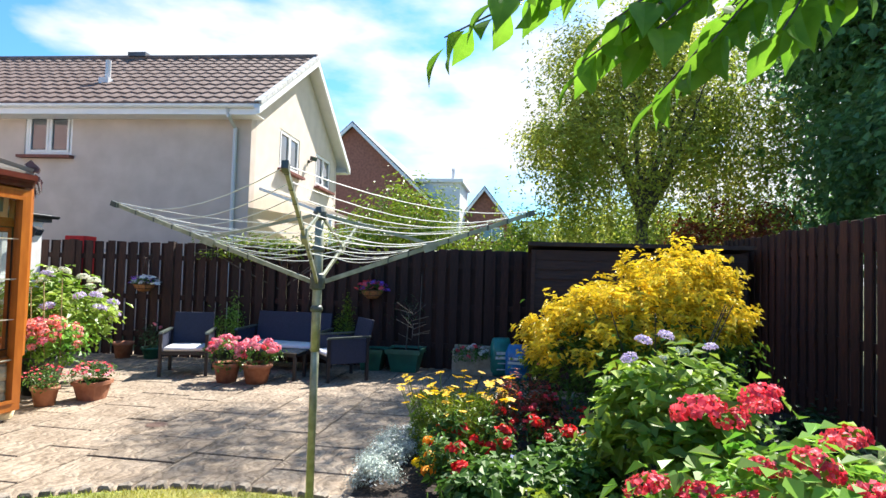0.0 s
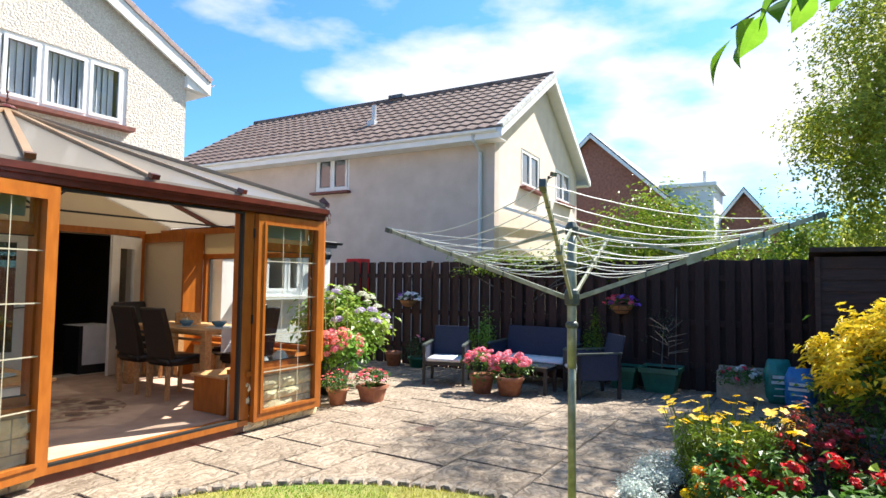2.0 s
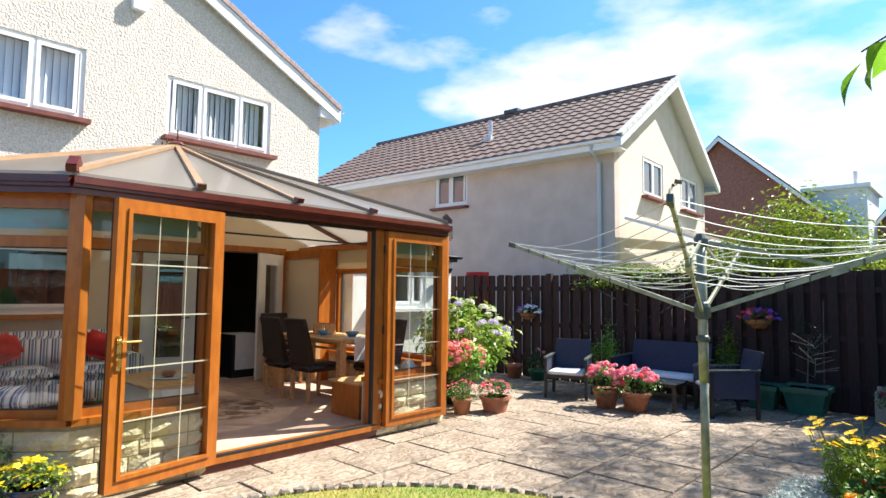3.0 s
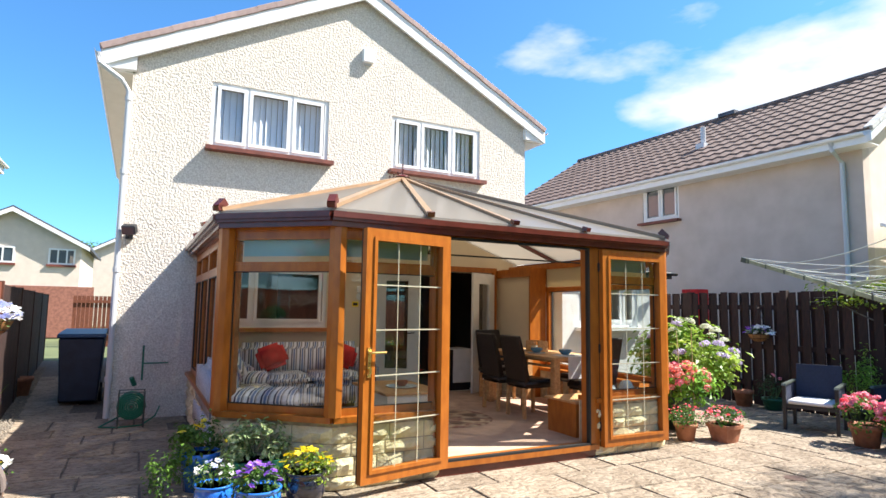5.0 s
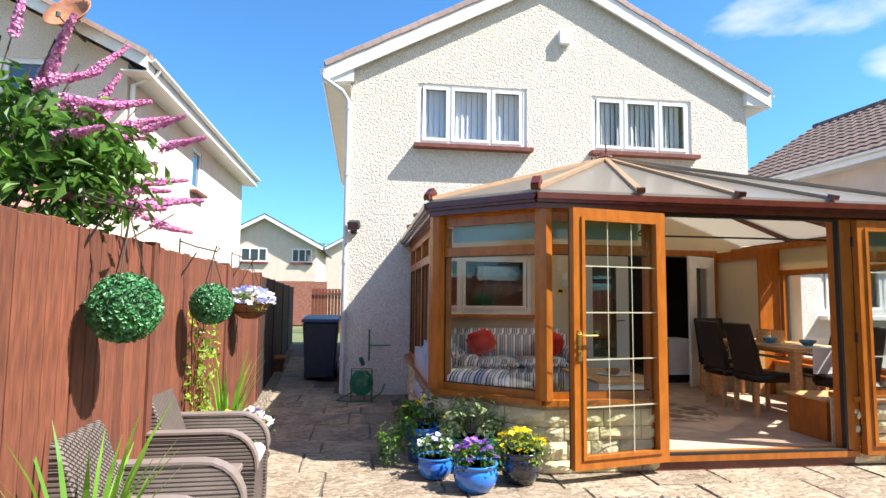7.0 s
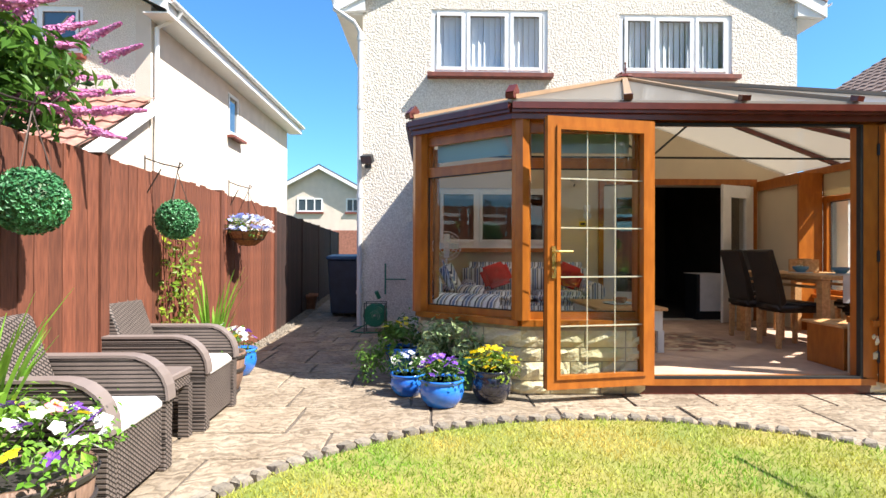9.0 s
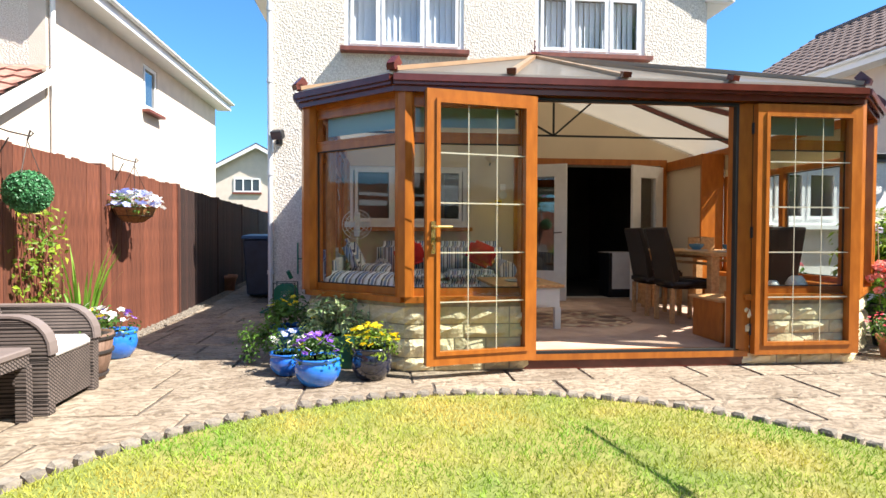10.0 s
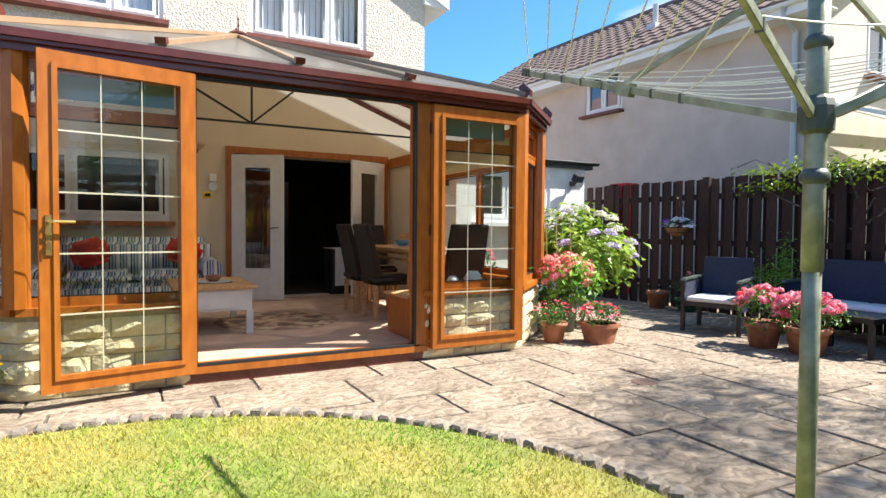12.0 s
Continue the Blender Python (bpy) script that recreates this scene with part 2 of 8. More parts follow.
def lathe(bm, prof, n=20, c=(0, 0, 0), sq=0.0):
    """Turns (radius, height) pairs round the z axis at c."""
    rings = []
    for r, z in prof:
        ring = []
        for k in range(n):
            a = 2 * math.pi * k / n
            ca, sa = math.cos(a), math.sin(a)
            q = 1.0
            if sq > 0:
                q = (1 - sq) + sq / max(abs(ca), abs(sa))
            ring.append(bm.verts.new((c[0] + r * q * ca, c[1] + r * q * sa, c[2] + z)))
        rings.append(ring)
    for a, b in zip(rings, rings[1:]):
        for k in range(n):
            bm.faces.new((a[k], a[(k + 1) % n], b[(k + 1) % n], b[k]))
    if prof[0][0] > 1e-4:
        bm.faces.new(rings[0][::-1])
    if prof[-1][0] > 1e-4:
        bm.faces.new(rings[-1])


def prism(bm, poly, axis, a, b):
    """Extrudes a 2D polygon along an axis from a to b."""
    def P(u, v, w):
        return {"x": (w, u, v), "y": (u, w, v), "z": (u, v, w)}[axis]
    A = [bm.verts.new(P(u, v, a)) for u, v in poly]
    B = [bm.verts.new(P(u, v, b)) for u, v in poly]
    bm.faces.new(A[::-1])
    bm.faces.new(B)
    n = len(poly)
    for i in range(n):
        j = (i + 1) % n
        bm.faces.new((A[i], A[j], B[j], B[i]))


def finish(bm, smooth=False, bevel=0.0, seg=1):
    if bevel > 0:
        bmesh.ops.bevel(bm, geom=bm.edges[:], offset=bevel, segments=seg, affect="EDGES", clamp_overlap=True)
    bmesh.ops.recalc_face_normals(bm, faces=bm.faces[:])
    if smooth:
        for f in bm.faces:
            f.smooth = True


def part(name, bm, material, parent=None, label="", kind="", smooth=False, bevel=0.0, norm=True, category=""):
    if norm:
        finish(bm, smooth, bevel)
    elif smooth:
        for f in bm.faces:
            f.smooth = True
    me = bpy.data.meshes.new(name)
    bm.to_mesh(me)
    bm.free()
    me.materials.append(M[material] if isinstance(material, str) else material)
    ob = new(name, me)
    if parent is not None:
        ob.parent = parent
    if material in ("glass", "winglass"):
        ob.visible_shadow = False
    return tagged(ob, label, category, "", kind)


def thing(name, label, category, group="", at=None):
    e = new(name)
    e.empty_display_size = 0.1
    if at is not None:
        e.matrix_world = at
    return tagged(e, label, category, group)


def nb():
    return bmesh.new()


def panel(bm, a, b, z0, z1, t=0.0, off=0.0):
    """An upright slab between plan points a and b; t thick, off outwards (to the right of a->b)."""
    a, b = Vector((*a, 0)), Vector((*b, 0))
    d = (b - a).normalized()
    s = Vector((d.y, -d.x, 0))
    vs = []
    for p in (a, b):
        for o in (off, off + t):
            for z in (z0, z1):
                q = p + s * o
                vs.append(bm.verts.new((q.x, q.y, z)))
    for f in ((0, 1, 3, 2), (4, 6, 7, 5), (0, 4, 5, 1), (2, 3, 7, 6), (0, 2, 6, 4), (1, 5, 7, 3)):
        bm.faces.new([vs[i] for i in f])


def frame_rect(bm, a, b, z0, z1, w, t, off=0.0, wb=None, wt=None):
    """A rectangular frame of bar width w between plan points."""
    a, b = Vector(a), Vector(b)
    L = (b - a).length
    d = (b - a) / L
    wb, wt = wb or w, wt or w
    panel(bm, a, a + d * w, z0, z1, t, off)
    panel(bm, b - d * w, b, z0, z1, t, off)
    panel(bm, a + d * w, b - d * w, z0, z0 + wb, t, off)
    panel(bm, a + d * w, b - d * w, z1 - wt, z1, t, off)

# ---------------- ground ----------------
def sheet(name, pts, z, material, label=""):
    bm = nb()
    f = bm.faces.new([bm.verts.new((x, y, z)) for x, y in pts])
    return part(name, bm, material, None, label, "structure", norm=True)


bm = nb()
S = 900.0
vs = [bm.verts.new(p) for p in ((-S, -S, -0.05), (S, -S, -0.05), (S, S, -0.05), (-S, S, -0.05))]
bm.faces.new(vs)
part("ground", bm, "farground", None, "rough green and brown open ground", "structure")
bm = nb()
box(bm, -18.0, 3.2, -1.6, 10.6, -0.05, -0.012)
paving = part("pavement", bm, "mortar", None, "dark sandy bedding under the stone flags", "structure")

LC, LR = (-1.43, 2.67), 2.27
bm = nb()
K = 96
ctr = [bm.verts.new((LC[0] + LR * math.cos(2 * math.pi * k / K) * 0.985, LC[1] + LR * math.sin(2 * math.pi * k / K) * 0.985, 0.022)) for k in range(K)]
low = [bm.verts.new((v.co.x, v.co.y, -0.03)) for v in ctr]
bm.faces.new(ctr)
for k in range(K):
    j = (k + 1) % K
    bm.faces.new((ctr[k], low[k], low[j], ctr[j]))
lawn = part("lawn_ground", bm, "lawn", None, "round lawn of short dry green and straw-coloured grass", "structure")


# ---------------- house walls with openings ----------------
def wall_cells(us, v0, v1, holes):
    """Splits a wall from us[0] to us[1] and v0 to v1 into rectangles round the holes."""
    cuts = sorted({us[0], us[1], *[h[0] for h in holes], *[h[1] for h in holes]})
    out = []
    for a, b in zip(cuts, cuts[1:]):
        inside = sorted([h for h in holes if h[0] <= a + 1e-6 and h[1] >= b - 1e-6], key=lambda h: h[2])
        v = v0
        for h in inside:
            if h[2] > v + 1e-6:
                out.append((a, b, v, h[2]))
            v = h[3]
        if v < v1 - 1e-6:
            out.append((a, b, v, v1))
    return out


def weld(bm):
    bmesh.ops.remove_doubles(bm, verts=bm.verts[:], dist=1e-4)


def wall_x(bm, x0, x1, y0, y1, z0, z1, holes=()):
    for a, b, c, d in wall_cells((y0, y1), z0, z1, list(holes)):
        box(bm, x0, x1, a, b, c, d)


def wall_y(bm, y0, y1, x0, x1, z0, z1, holes=()):
    for a, b, c, d in wall_cells((x0, x1), z0, z1, list(holes)):
        box(bm, a, b, y0, y1, c, d)


def pane_quad(bm, a, b, z0, z1, off):
    A, B = Vector(a), Vector(b)
    d = (B - A).normalized()
    s = Vector((d.y, -d.x)) * off
    bm.faces.new([bm.verts.new((p.x, p.y, z)) for p, z in ((A + s, z0), (B + s, z0), (B + s, z1), (A + s, z1))])


def window(name, a, b, z0, z1, lights, depth=0.09, label="", sill=True, parent=None, frame_m="white", sill_m="redsill", blinds=False, sill_w=0.16):
    """A casement window between plan points a, b; its outside is to the right of a->b. lights: fractions of the width."""
    w = thing(name, label, "window") if parent is None else new(name)
    if parent is not None:
        w.parent = parent
    else:
        w["kind"] = "structure"
        del w["category"]
    A, B = Vector(a), Vector(b)
    d = (B - A).normalized()
    L = (B - A).length
    fw = 0.06
    bm = nb()
    frame_rect(bm, A, B, z0, z1, fw, 0.07, -depth, wb=fw + 0.03)
    u = 0.0
    edges = []
    for i, fr in enumerate(lights):
        e0 = fw + (L - 2 * fw) * u
        u += fr
        e1 = fw + (L - 2 * fw) * u
        edges.append((e0, e1))
        if i < len(lights) - 1:
            panel(bm, A + d * (e1 - 0.03), A + d * (e1 + 0.03), z0 + 0.09, z1 - fw, 0.07, -depth)
    part("window_frame", bm, frame_m, w)
    for i, (e0, e1) in enumerate(edges):
        bm = nb()
        frame_rect(bm, A + d * (e0 + 0.02), A + d * (e1 - 0.02), z0 + 0.08, z1 - fw + 0.015, 0.045, 0.03, -depth + 0.055)
        part("casement", bm, frame_m, w)
        bm = nb()
        pane_quad(bm, A + d * (e0 + 0.06), A + d * (e1 - 0.06), z0 + 0.12, z1 - fw - 0.025, -depth + 0.05)
        g = part("pane", bm, "winglass" if parent is None else "mirrorglass", w)
        g.visible_shadow = False
    if sill:
        bm = nb()
        panel(bm, A - d * 0.06, B + d * 0.06, z0 - 0.06, z0 - 0.002, 0.10 + sill_w, -0.10)
        part("window_sill", bm, sill_m, w)
    return w


M["roofbar"] = mat("bronze_roof_bar", (0.30, 0.19, 0.11), 0.35, var=0.1, scale=6)
M["winglass"] = glass_mat("window_glass", (0.92, 0.94, 0.96), 3.0)
M["blind"] = mat("blue_white_blind", (0.86, 0.90, 0.95), 0.6, trans=0.3)
# near-black colour stands in for the gloom of the unlit inner room
M["room"] = mat("unlit_room_shade", (0.055, 0.045, 0.04), 0.9, var=0.2, scale=2)
HX, HY0, HY1, HE, HA = -8.44, 0.63, 7.10, 4.92, 6.58
W1 = (1.64, 3.36, 3.73, 4.70)
W2 = (4.43, 6.12, 3.74, 4.66)
DOOR = (4.20, 6.38, 0.12, 2.12)
KWIN = (1.70, 3.42, 1.18, 2.06)
bm = nb()
wall_x(bm, HX - 0.28, HX, HY0, HY1, 0.0, HE, [W1, W2, DOOR, KWIN])
YM = (HY0 + HY1) / 2
prism(bm, [(HY0, HE), (HY1, HE), (YM, HA)], "x", HX - 0.28, HX)
part("wall_front", bm, "harl", None, "dry-dashed pale beige harled house gable wall", "structure")
bm = nb()
box(bm, -17.0, HX - 0.28, HY0, HY0 + 0.28, 0, HE)
box(bm, -17.0, HX - 0.28, HY1 - 0.28, HY1, 0, HE)
box(bm, -17.0, -16.72, HY0 + 0.28, HY1 - 0.28, 0, HE)
prism(bm, [(HY0, HE), (HY1, HE), (YM, HA)], "x", -17.0, -16.72)
part("wall_side", bm, "harl", None, "dry-dashed pale beige harled side wall of the house", "structure")
# upper rooms
bm = nb()
box(bm, -12.5, HX - 0.30, HY0 + 0.3, HY1 - 0.3, 2.6, 2.7)
box(bm, -12.6, -12.5, HY0 + 0.3, HY1 - 0.3, 0.0, HE)
part("inner_wall", bm, "cream", None, "plain cream inner partition wall of the house", "structure")
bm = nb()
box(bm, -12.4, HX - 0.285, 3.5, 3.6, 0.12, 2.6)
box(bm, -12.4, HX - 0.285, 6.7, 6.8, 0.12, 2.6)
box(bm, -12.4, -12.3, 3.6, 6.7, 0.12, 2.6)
part("wall_hall", bm, "room", None, "walls of the unlit inner room, its darkness put into their colour", "structure")
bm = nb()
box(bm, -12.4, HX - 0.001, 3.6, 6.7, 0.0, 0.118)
part("floor_hall", bm, "room", None, "floor of the unlit inner room, its darkness put into the colour", "structure")
bm = nb()
box(bm, -12.4, HX - 0.285, HY0 + 0.3, 6.8, HE - 0.02, HE + 0.05)
part("ceiling", bm, "cream", None, "plain pale ceiling of the upper rooms", "structure")

window("window_1", (HX, W1[0]), (HX, W1[1]), W1[2], W1[3], (0.28, 0.40, 0.32), label="white three-light upstairs window with a red sill")
window("window_2", (HX, W2[0]), (HX, W2[1]), W2[2], W2[3], (0.30, 0.38, 0.32), label="white three-light upstairs window over the conservatory roof")
window("window_3", (HX + 0.02, KWIN[0]), (HX + 0.02, KWIN[1]), KWIN[2], KWIN[3], (0.36, 0.64), label="white inner window with an oak sill", sill_m="oak", sill_w=0.12)

def roof_side(name, p0, p1, q0, q1, material, rows, cols, parent=None, label="", th=0.035, wave=0.05):
    """A tiled slope: p0-p1 its eave, q0-q1 its top edge. Each course is one stepped, rippled strip."""
    p0, p1, q0, q1 = map(Vector, (p0, p1, q0, q1))
    up = ((q0 - p0).cross(p1 - p0)).normalized()
    if up.z < 0:
        up = -up
    holder = new(name)
    if parent is not None:
        holder.parent = parent
    tagged(holder, label, "", "", "structure" if parent is None else "")
    sub = 4
    n = cols * sub
    for r in range(rows):
        bm = nb()
        a, b = r / rows, min(1.0, (r + 1.12) / rows)
        lo, hi = [], []
        base = []
        for c in range(n + 1):
            u = c / n
            h = wave * (0.5 + 0.5 * math.sin(2 * math.pi * c / sub)) * 0.6
            e = p0.lerp(p1, u)
            t = q0.lerp(q1, u)
            lo.append(bm.verts.new(e.lerp(t, a) + up * (th + h)))
            hi.append(bm.verts.new(e.lerp(t, b) + up * (0.004 + h)))
            base.append(bm.verts.new(e.lerp(t, a) + up * 0.002))
        for c in range(n):
            bm.faces.new((lo[c], lo[c + 1], hi[c + 1], hi[c]))
            bm.faces.new((base[c], base[c + 1], lo[c + 1], lo[c]))
        part("tile_course", bm, material, holder, norm=False)
    return holder


# own roof
VX = HX + 0.085
slope = (HA - HE) / (YM - HY0)
def own_roof():
    o = 0.38
    e0, e1 = HY0 - o, HY1 + o
    ze = HE - o * slope + 0.10
    zt = HA + 0.12
    roof_side("roof_slope", (-17.2, e0, ze), (VX, e0, ze), (-17.2, YM, zt), (VX, YM, zt), "rooftile2", 11, 28, None, "pinkish brown concrete roof tiles of the house")
    roof_side("roof_slope", (VX, e1, ze), (-17.2, e1, ze), (VX, YM, zt), (-17.2, YM, zt), "rooftile2", 11, 28, None, "pinkish brown concrete roof tiles of the house")
    bm = nb()
    for sgn, e in ((1, e0), (-1, e1)):
        prism(bm, [(e, ze - 0.02), (YM, zt - 0.02), (YM, zt - 0.10), (e, ze - 0.10)], "x", -17.2, VX - 0.01)
    part("roof_deck", bm, "white", None, "white boarded underside of the house roof", "structure")
    # barge boards
    for e in (e0, e1):
        bm = nb()
        prism(bm, [(e, ze + 0.0), (YM, zt + 0.0), (YM, zt - 0.22), (e, ze - 0.22)], "x", VX - 0.01, VX + 0.03)
        part("barge_board", bm, "white", None, "white gable barge board under pinkish verge tiles", "structure")
        bm = nb()
        s = 1 if e < YM else -1
        prism(bm, [(e, ze - 0.22), (e + s * 0.42, ze - 0.22 + 0.03), (e + s * 0.42, ze - 0.0 + 0.42 * slope - 0.2), (e, ze - 0.02)], "x", HX, VX)
        part("eave_box", bm, "white", None, "white boxed eave end", "structure")
        bm = nb()
        prism(bm, [(e + s * 0.0, ze - 0.22), (e + s * 0.40, ze - 0.22), (e + s * 0.40, ze - 0.19), (e, ze - 0.19)], "x", -17.0, HX)
        part("soffit", bm, "white", None, "white soffit board", "structure")
    # verge tiles
    verge = thing("verge_tiles", "row of pinkish brown clay verge tiles along the gable", "roof tiles")
    verge["kind"] = "structure"
    del verge["category"]
    L = math.hypot(YM - e0, zt - ze)
    n = 13
    tile = nb()
    box(tile, 0.0, L / n * 1.04, -0.05, 0.03, -0.02, 0.07)
    box(tile, 0.0, L / n * 1.04, 0.03, 0.16, 0.05, 0.075)
    finish(tile, bevel=0.008)
    me = bpy.data.meshes.new("verge_tile")
    tile.to_mesh(me)
    tile.free()
    me.materials.append(M["vergetile"])
    ang = math.atan2(zt - ze, YM - e0)
    for sgn, e in ((1, e0), (-1, e1)):
        for i in range(n):
            t = new("verge_tile", me)
            t.parent = verge
            s = L * i / n
            ry = Matrix.Rotation(ang, 4, "X")
            along = Matrix(((0, -1, 0, 0), (1, 0, 0, 0), (0, 0, 1, 0), (0, 0, 0, 1)))
            m = Matrix.Translation((VX, e + sgn * s * math.cos(ang), ze + s * math.sin(ang) + 0.01 + 0.006 * (i % 2)))
            if sgn < 0:
                m = m @ Matrix.Diagonal((1, -1, 1, 1))
            t.matrix_world = m @ ry @ along
    return e0, e1, ze, zt


M["vergetile"] = mat("verge_tile", (0.36, 0.26, 0.24), 0.85, objrand=0.12, var=0.12, scale=12)
E0, E1, ZE, ZT = own_roof()


def gutter(name, a, b, r=0.055, material="white", parent=None, label=""):
    bm = nb()
    a, b = Vector(a), Vector(b)
    d = (b - a).normalized()
    s = d.cross(Vector((0, 0, 1))).normalized()
    rows = []
    prof = [(math.cos(t), math.sin(t)) for t in [math.pi + math.pi * k / 8 for k in range(9)]]
    for p in (a, b):
        rows.append([bm.verts.new(p + s * (c * r) + Vector((0, 0, q * r))) for c, q in prof] +
                    [bm.verts.new(p + s * (c * r * 0.85) + Vector((0, 0, q * r * 0.85))) for c, q in prof[::-1]])
    n = len(rows[0])
    for k in range(n):
        bm.faces.new((rows[0][k], rows[0][(k + 1) % n], rows[1][(k + 1) % n], rows[1][k]))
    bm.faces.new(rows[0][::-1])
    bm.faces.new(rows[1])
    return part(name, bm, material, parent, label, "structure" if parent is None else "")


gutter("gutter", (VX + 0.02, E0 - 0.03, ZE + 0.0), (-17.1, E0 - 0.03, ZE + 0.0), material="pipe", label="pale grey half-round gutter of the house")
gutter("gutter", (VX + 0.02, E1 + 0.03, ZE + 0.0), (-17.1, E1 + 0.03, ZE + 0.0), material="pipe", label="pale grey half-round gutter of the house")
bm = nb()
tube(bm, [(HX + 0.10, E0 - 0.03, ZE - 0.05), (HX + 0.10, E0 - 0.02, ZE - 0.18), (HX + 0.07, HY0 - 0.12, ZE - 0.36), (HX + 0.05, HY0 - 0.03, ZE - 0.5), (HX + 0.05, HY0 - 0.03, 0.04)], 0.036, 10)
for z in (0.5, 1.9, 3.2, 4.2):
    tube(bm, [(HX + 0.05, HY0 - 0.03, z), (HX + 0.05, HY0 - 0.03, z + 0.06)], 0.046, 10)
part("downpipe", bm, "pipe", None, "pale grey round downpipe at the house corner", "structure")


# ---------------- conservatory ----------------
CA, CB, CC, CD = (-5.14, 1.55), (-4.45, 2.35), (-4.45, 6.13), (-5.14, 6.86)
CBK0, CBK1 = (HX, 1.55), (HX, 6.86)
FLZ = 0.12
FPOLY = [(HX, 1.63), (-5.18, 1.63), (-4.53, 2.39), (-4.53, 6.09), (-5.18, 6.78), (HX, 6.78)]
bm = nb()
f = [bm.verts.new((x, y, FLZ)) for x, y in FPOLY]
g = [bm.verts.new((x, y, -0.02)) for x, y in FPOLY]
bm.faces.new(f)
for k in range(6):
    j = (k + 1) % 6
    bm.faces.new((f[k], g[k], g[j], f[j]))
part("floor", bm, "carpet", None, "beige carpeted conservatory floor", "structure")

# dwarf wall core
def seg(a, b, s, t):
    A, B = Vector(a), Vector(b)
    return tuple(A.lerp(B, s)), tuple(A.lerp(B, t))


M["stonecore"] = mat("wall_mortar", (0.36, 0.32, 0.24), 0.95, var=0.2, scale=15, bump=0.5, bscale=60)
bm = nb()
DW = 0.54
OP0, OP1 = 3.34, 5.14
panel(bm, CBK0, CA, 0, DW, 0.22, -0.22)
panel(bm, CA, CB, 0, DW, 0.22, -0.22)
panel(bm, CB, (-4.45, OP0), 0, DW, 0.22, -0.22)
panel(bm, (-4.45, OP1), CC, 0, DW, 0.22, -0.22)
panel(bm, CC, CD, 0, DW, 0.22, -0.22)
panel(bm, CD, CBK1, 0, DW, 0.22, -0.22)
cwall = part("dwarf_wall", bm, "stonecore", None, "low conservatory wall of rough buff stone", "structure")

# frames
cons = thing("conservatory_frame", "oak-brown framed conservatory glazing on a stone dwarf wall", "conservatory")
cons["kind"] = "structure"
del cons["category"]
HEAD0, HEAD1 = 2.15, 2.24


def glazed(a, b, z0, z1, ntrans=1, cols=1, transom=1.82, name="window_bay"):
    A, B = Vector(a), Vector(b)
    d = (B - A).normalized()
    L = (B - A).length
    w = new(name)
    w.parent = cons
    bm = nb()
    frame_rect(bm, A, B, z0, z1, 0.06, 0.07, -0.09)
    panel(bm, A + d * 0.06, B - d * 0.06, transom - 0.03, transom + 0.03, 0.07, -0.09)
    for c in range(1, cols):
        u = A.lerp(B, c / cols)
        panel(bm, u - d * 0.035, u + d * 0.035, z0 + 0.06, z1 - 0.06, 0.074, -0.092)
    part("window_frame", bm, "oak", w)
    for c in range(cols):
        u0, u1 = A.lerp(B, c / cols), A.lerp(B, (c + 1) / cols)
        e0 = 0.06 if c == 0 else 0.035
        e1 = 0.06 if c == cols - 1 else 0.035
        bm = nb()
        frame_rect(bm, u0 + d * e0, u1 - d * e1, transom + 0.03, z1 - 0.06, 0.022, 0.03, -0.045)
        part("top_sash", bm, "oak", w)
        bm = nb()
        pane_quad(bm, u0 + d * e0, u1 - d * e1, transom + 0.03, z1 - 0.06, -0.054)
        part("pane", bm, "glass", w)
        bm = nb()
        frame_rect(bm, u0 + d * (e0 - 0.005), u1 - d * (e1 - 0.005), z0 + 0.055, transom - 0.025, 0.014, 0.02, -0.042)
        part("glazing_seal", bm, "darkseal", w)
        bm = nb()
        pane_quad(bm, u0 + d * e0, u1 - d * e1, z0 + 0.06, transom - 0.03, -0.054)
        part("pane", bm, "glass", w)


glazed(CBK0, CA, DW + 0.05, HEAD0, cols=4)
glazed(CA, CB, DW + 0.05, HEAD0)
glazed(CB, (-4.45, OP0), DW + 0.05, HEAD0)
glazed((-4.45, OP1), CC, DW + 0.05, HEAD0)
glazed(CC, CD, DW + 0.05, HEAD0)
glazed(CD, CBK1, DW + 0.05, HEAD0, cols=3)
bm = nb()
for a, b in ((CBK0, CA), (CA, CB), (CB, CC), (CC, CD), (CD, CBK1)):
    panel(bm, a, b, HEAD0, HEAD1, 0.12, -0.12)
part("eaves_beam", bm, "oak", cons)
for a, b in ((CBK0, CA), (CA, CB), (CB, (-4.45, OP0)), ((-4.45, OP1), CC), (CC, CD), (CD, CBK1)):
    bm = nb()
    A, B = Vector(a), Vector(b)
    d = (B - A).normalized()
    panel(bm, A, B, DW + 0.002, DW + 0.05, 0.30, -0.25)
    part("sill", bm, "oak", cons)
for p in (CA, CB, CC, CD):
    bm = nb()
    tube(bm, [(p[0], p[1], DW + 0.05), (p[0], p[1], HEAD1)], 0.075, 8)
    part("corner_post", bm, "oak", cons)
for p in (OP0, OP1):
    bm = nb()
    box(bm, -4.56, -4.43, p - 0.07, p + 0.03 if p == OP0 else p + 0.07, 0.10, HEAD0)
    part("door_post", bm, "oak", cons)
bm = nb()
box(bm, -4.60, -4.42, OP0 - 0.04, OP1 + 0.04, 0.075, 0.125)
part("threshold", bm, "oak", cons)
bm = nb()
box(bm, -4.62, -4.44, OP0 - 0.04, OP1 + 0.04, -0.01, 0.07)
part("step_riser", bm, "brown", cons)
bm = nb()
box(bm, -4.50, -4.43, OP0 + 0.03, OP1 - 0.03, 0.125, 0.137)
part("track", bm, "darkseal", cons)
bm = nb()
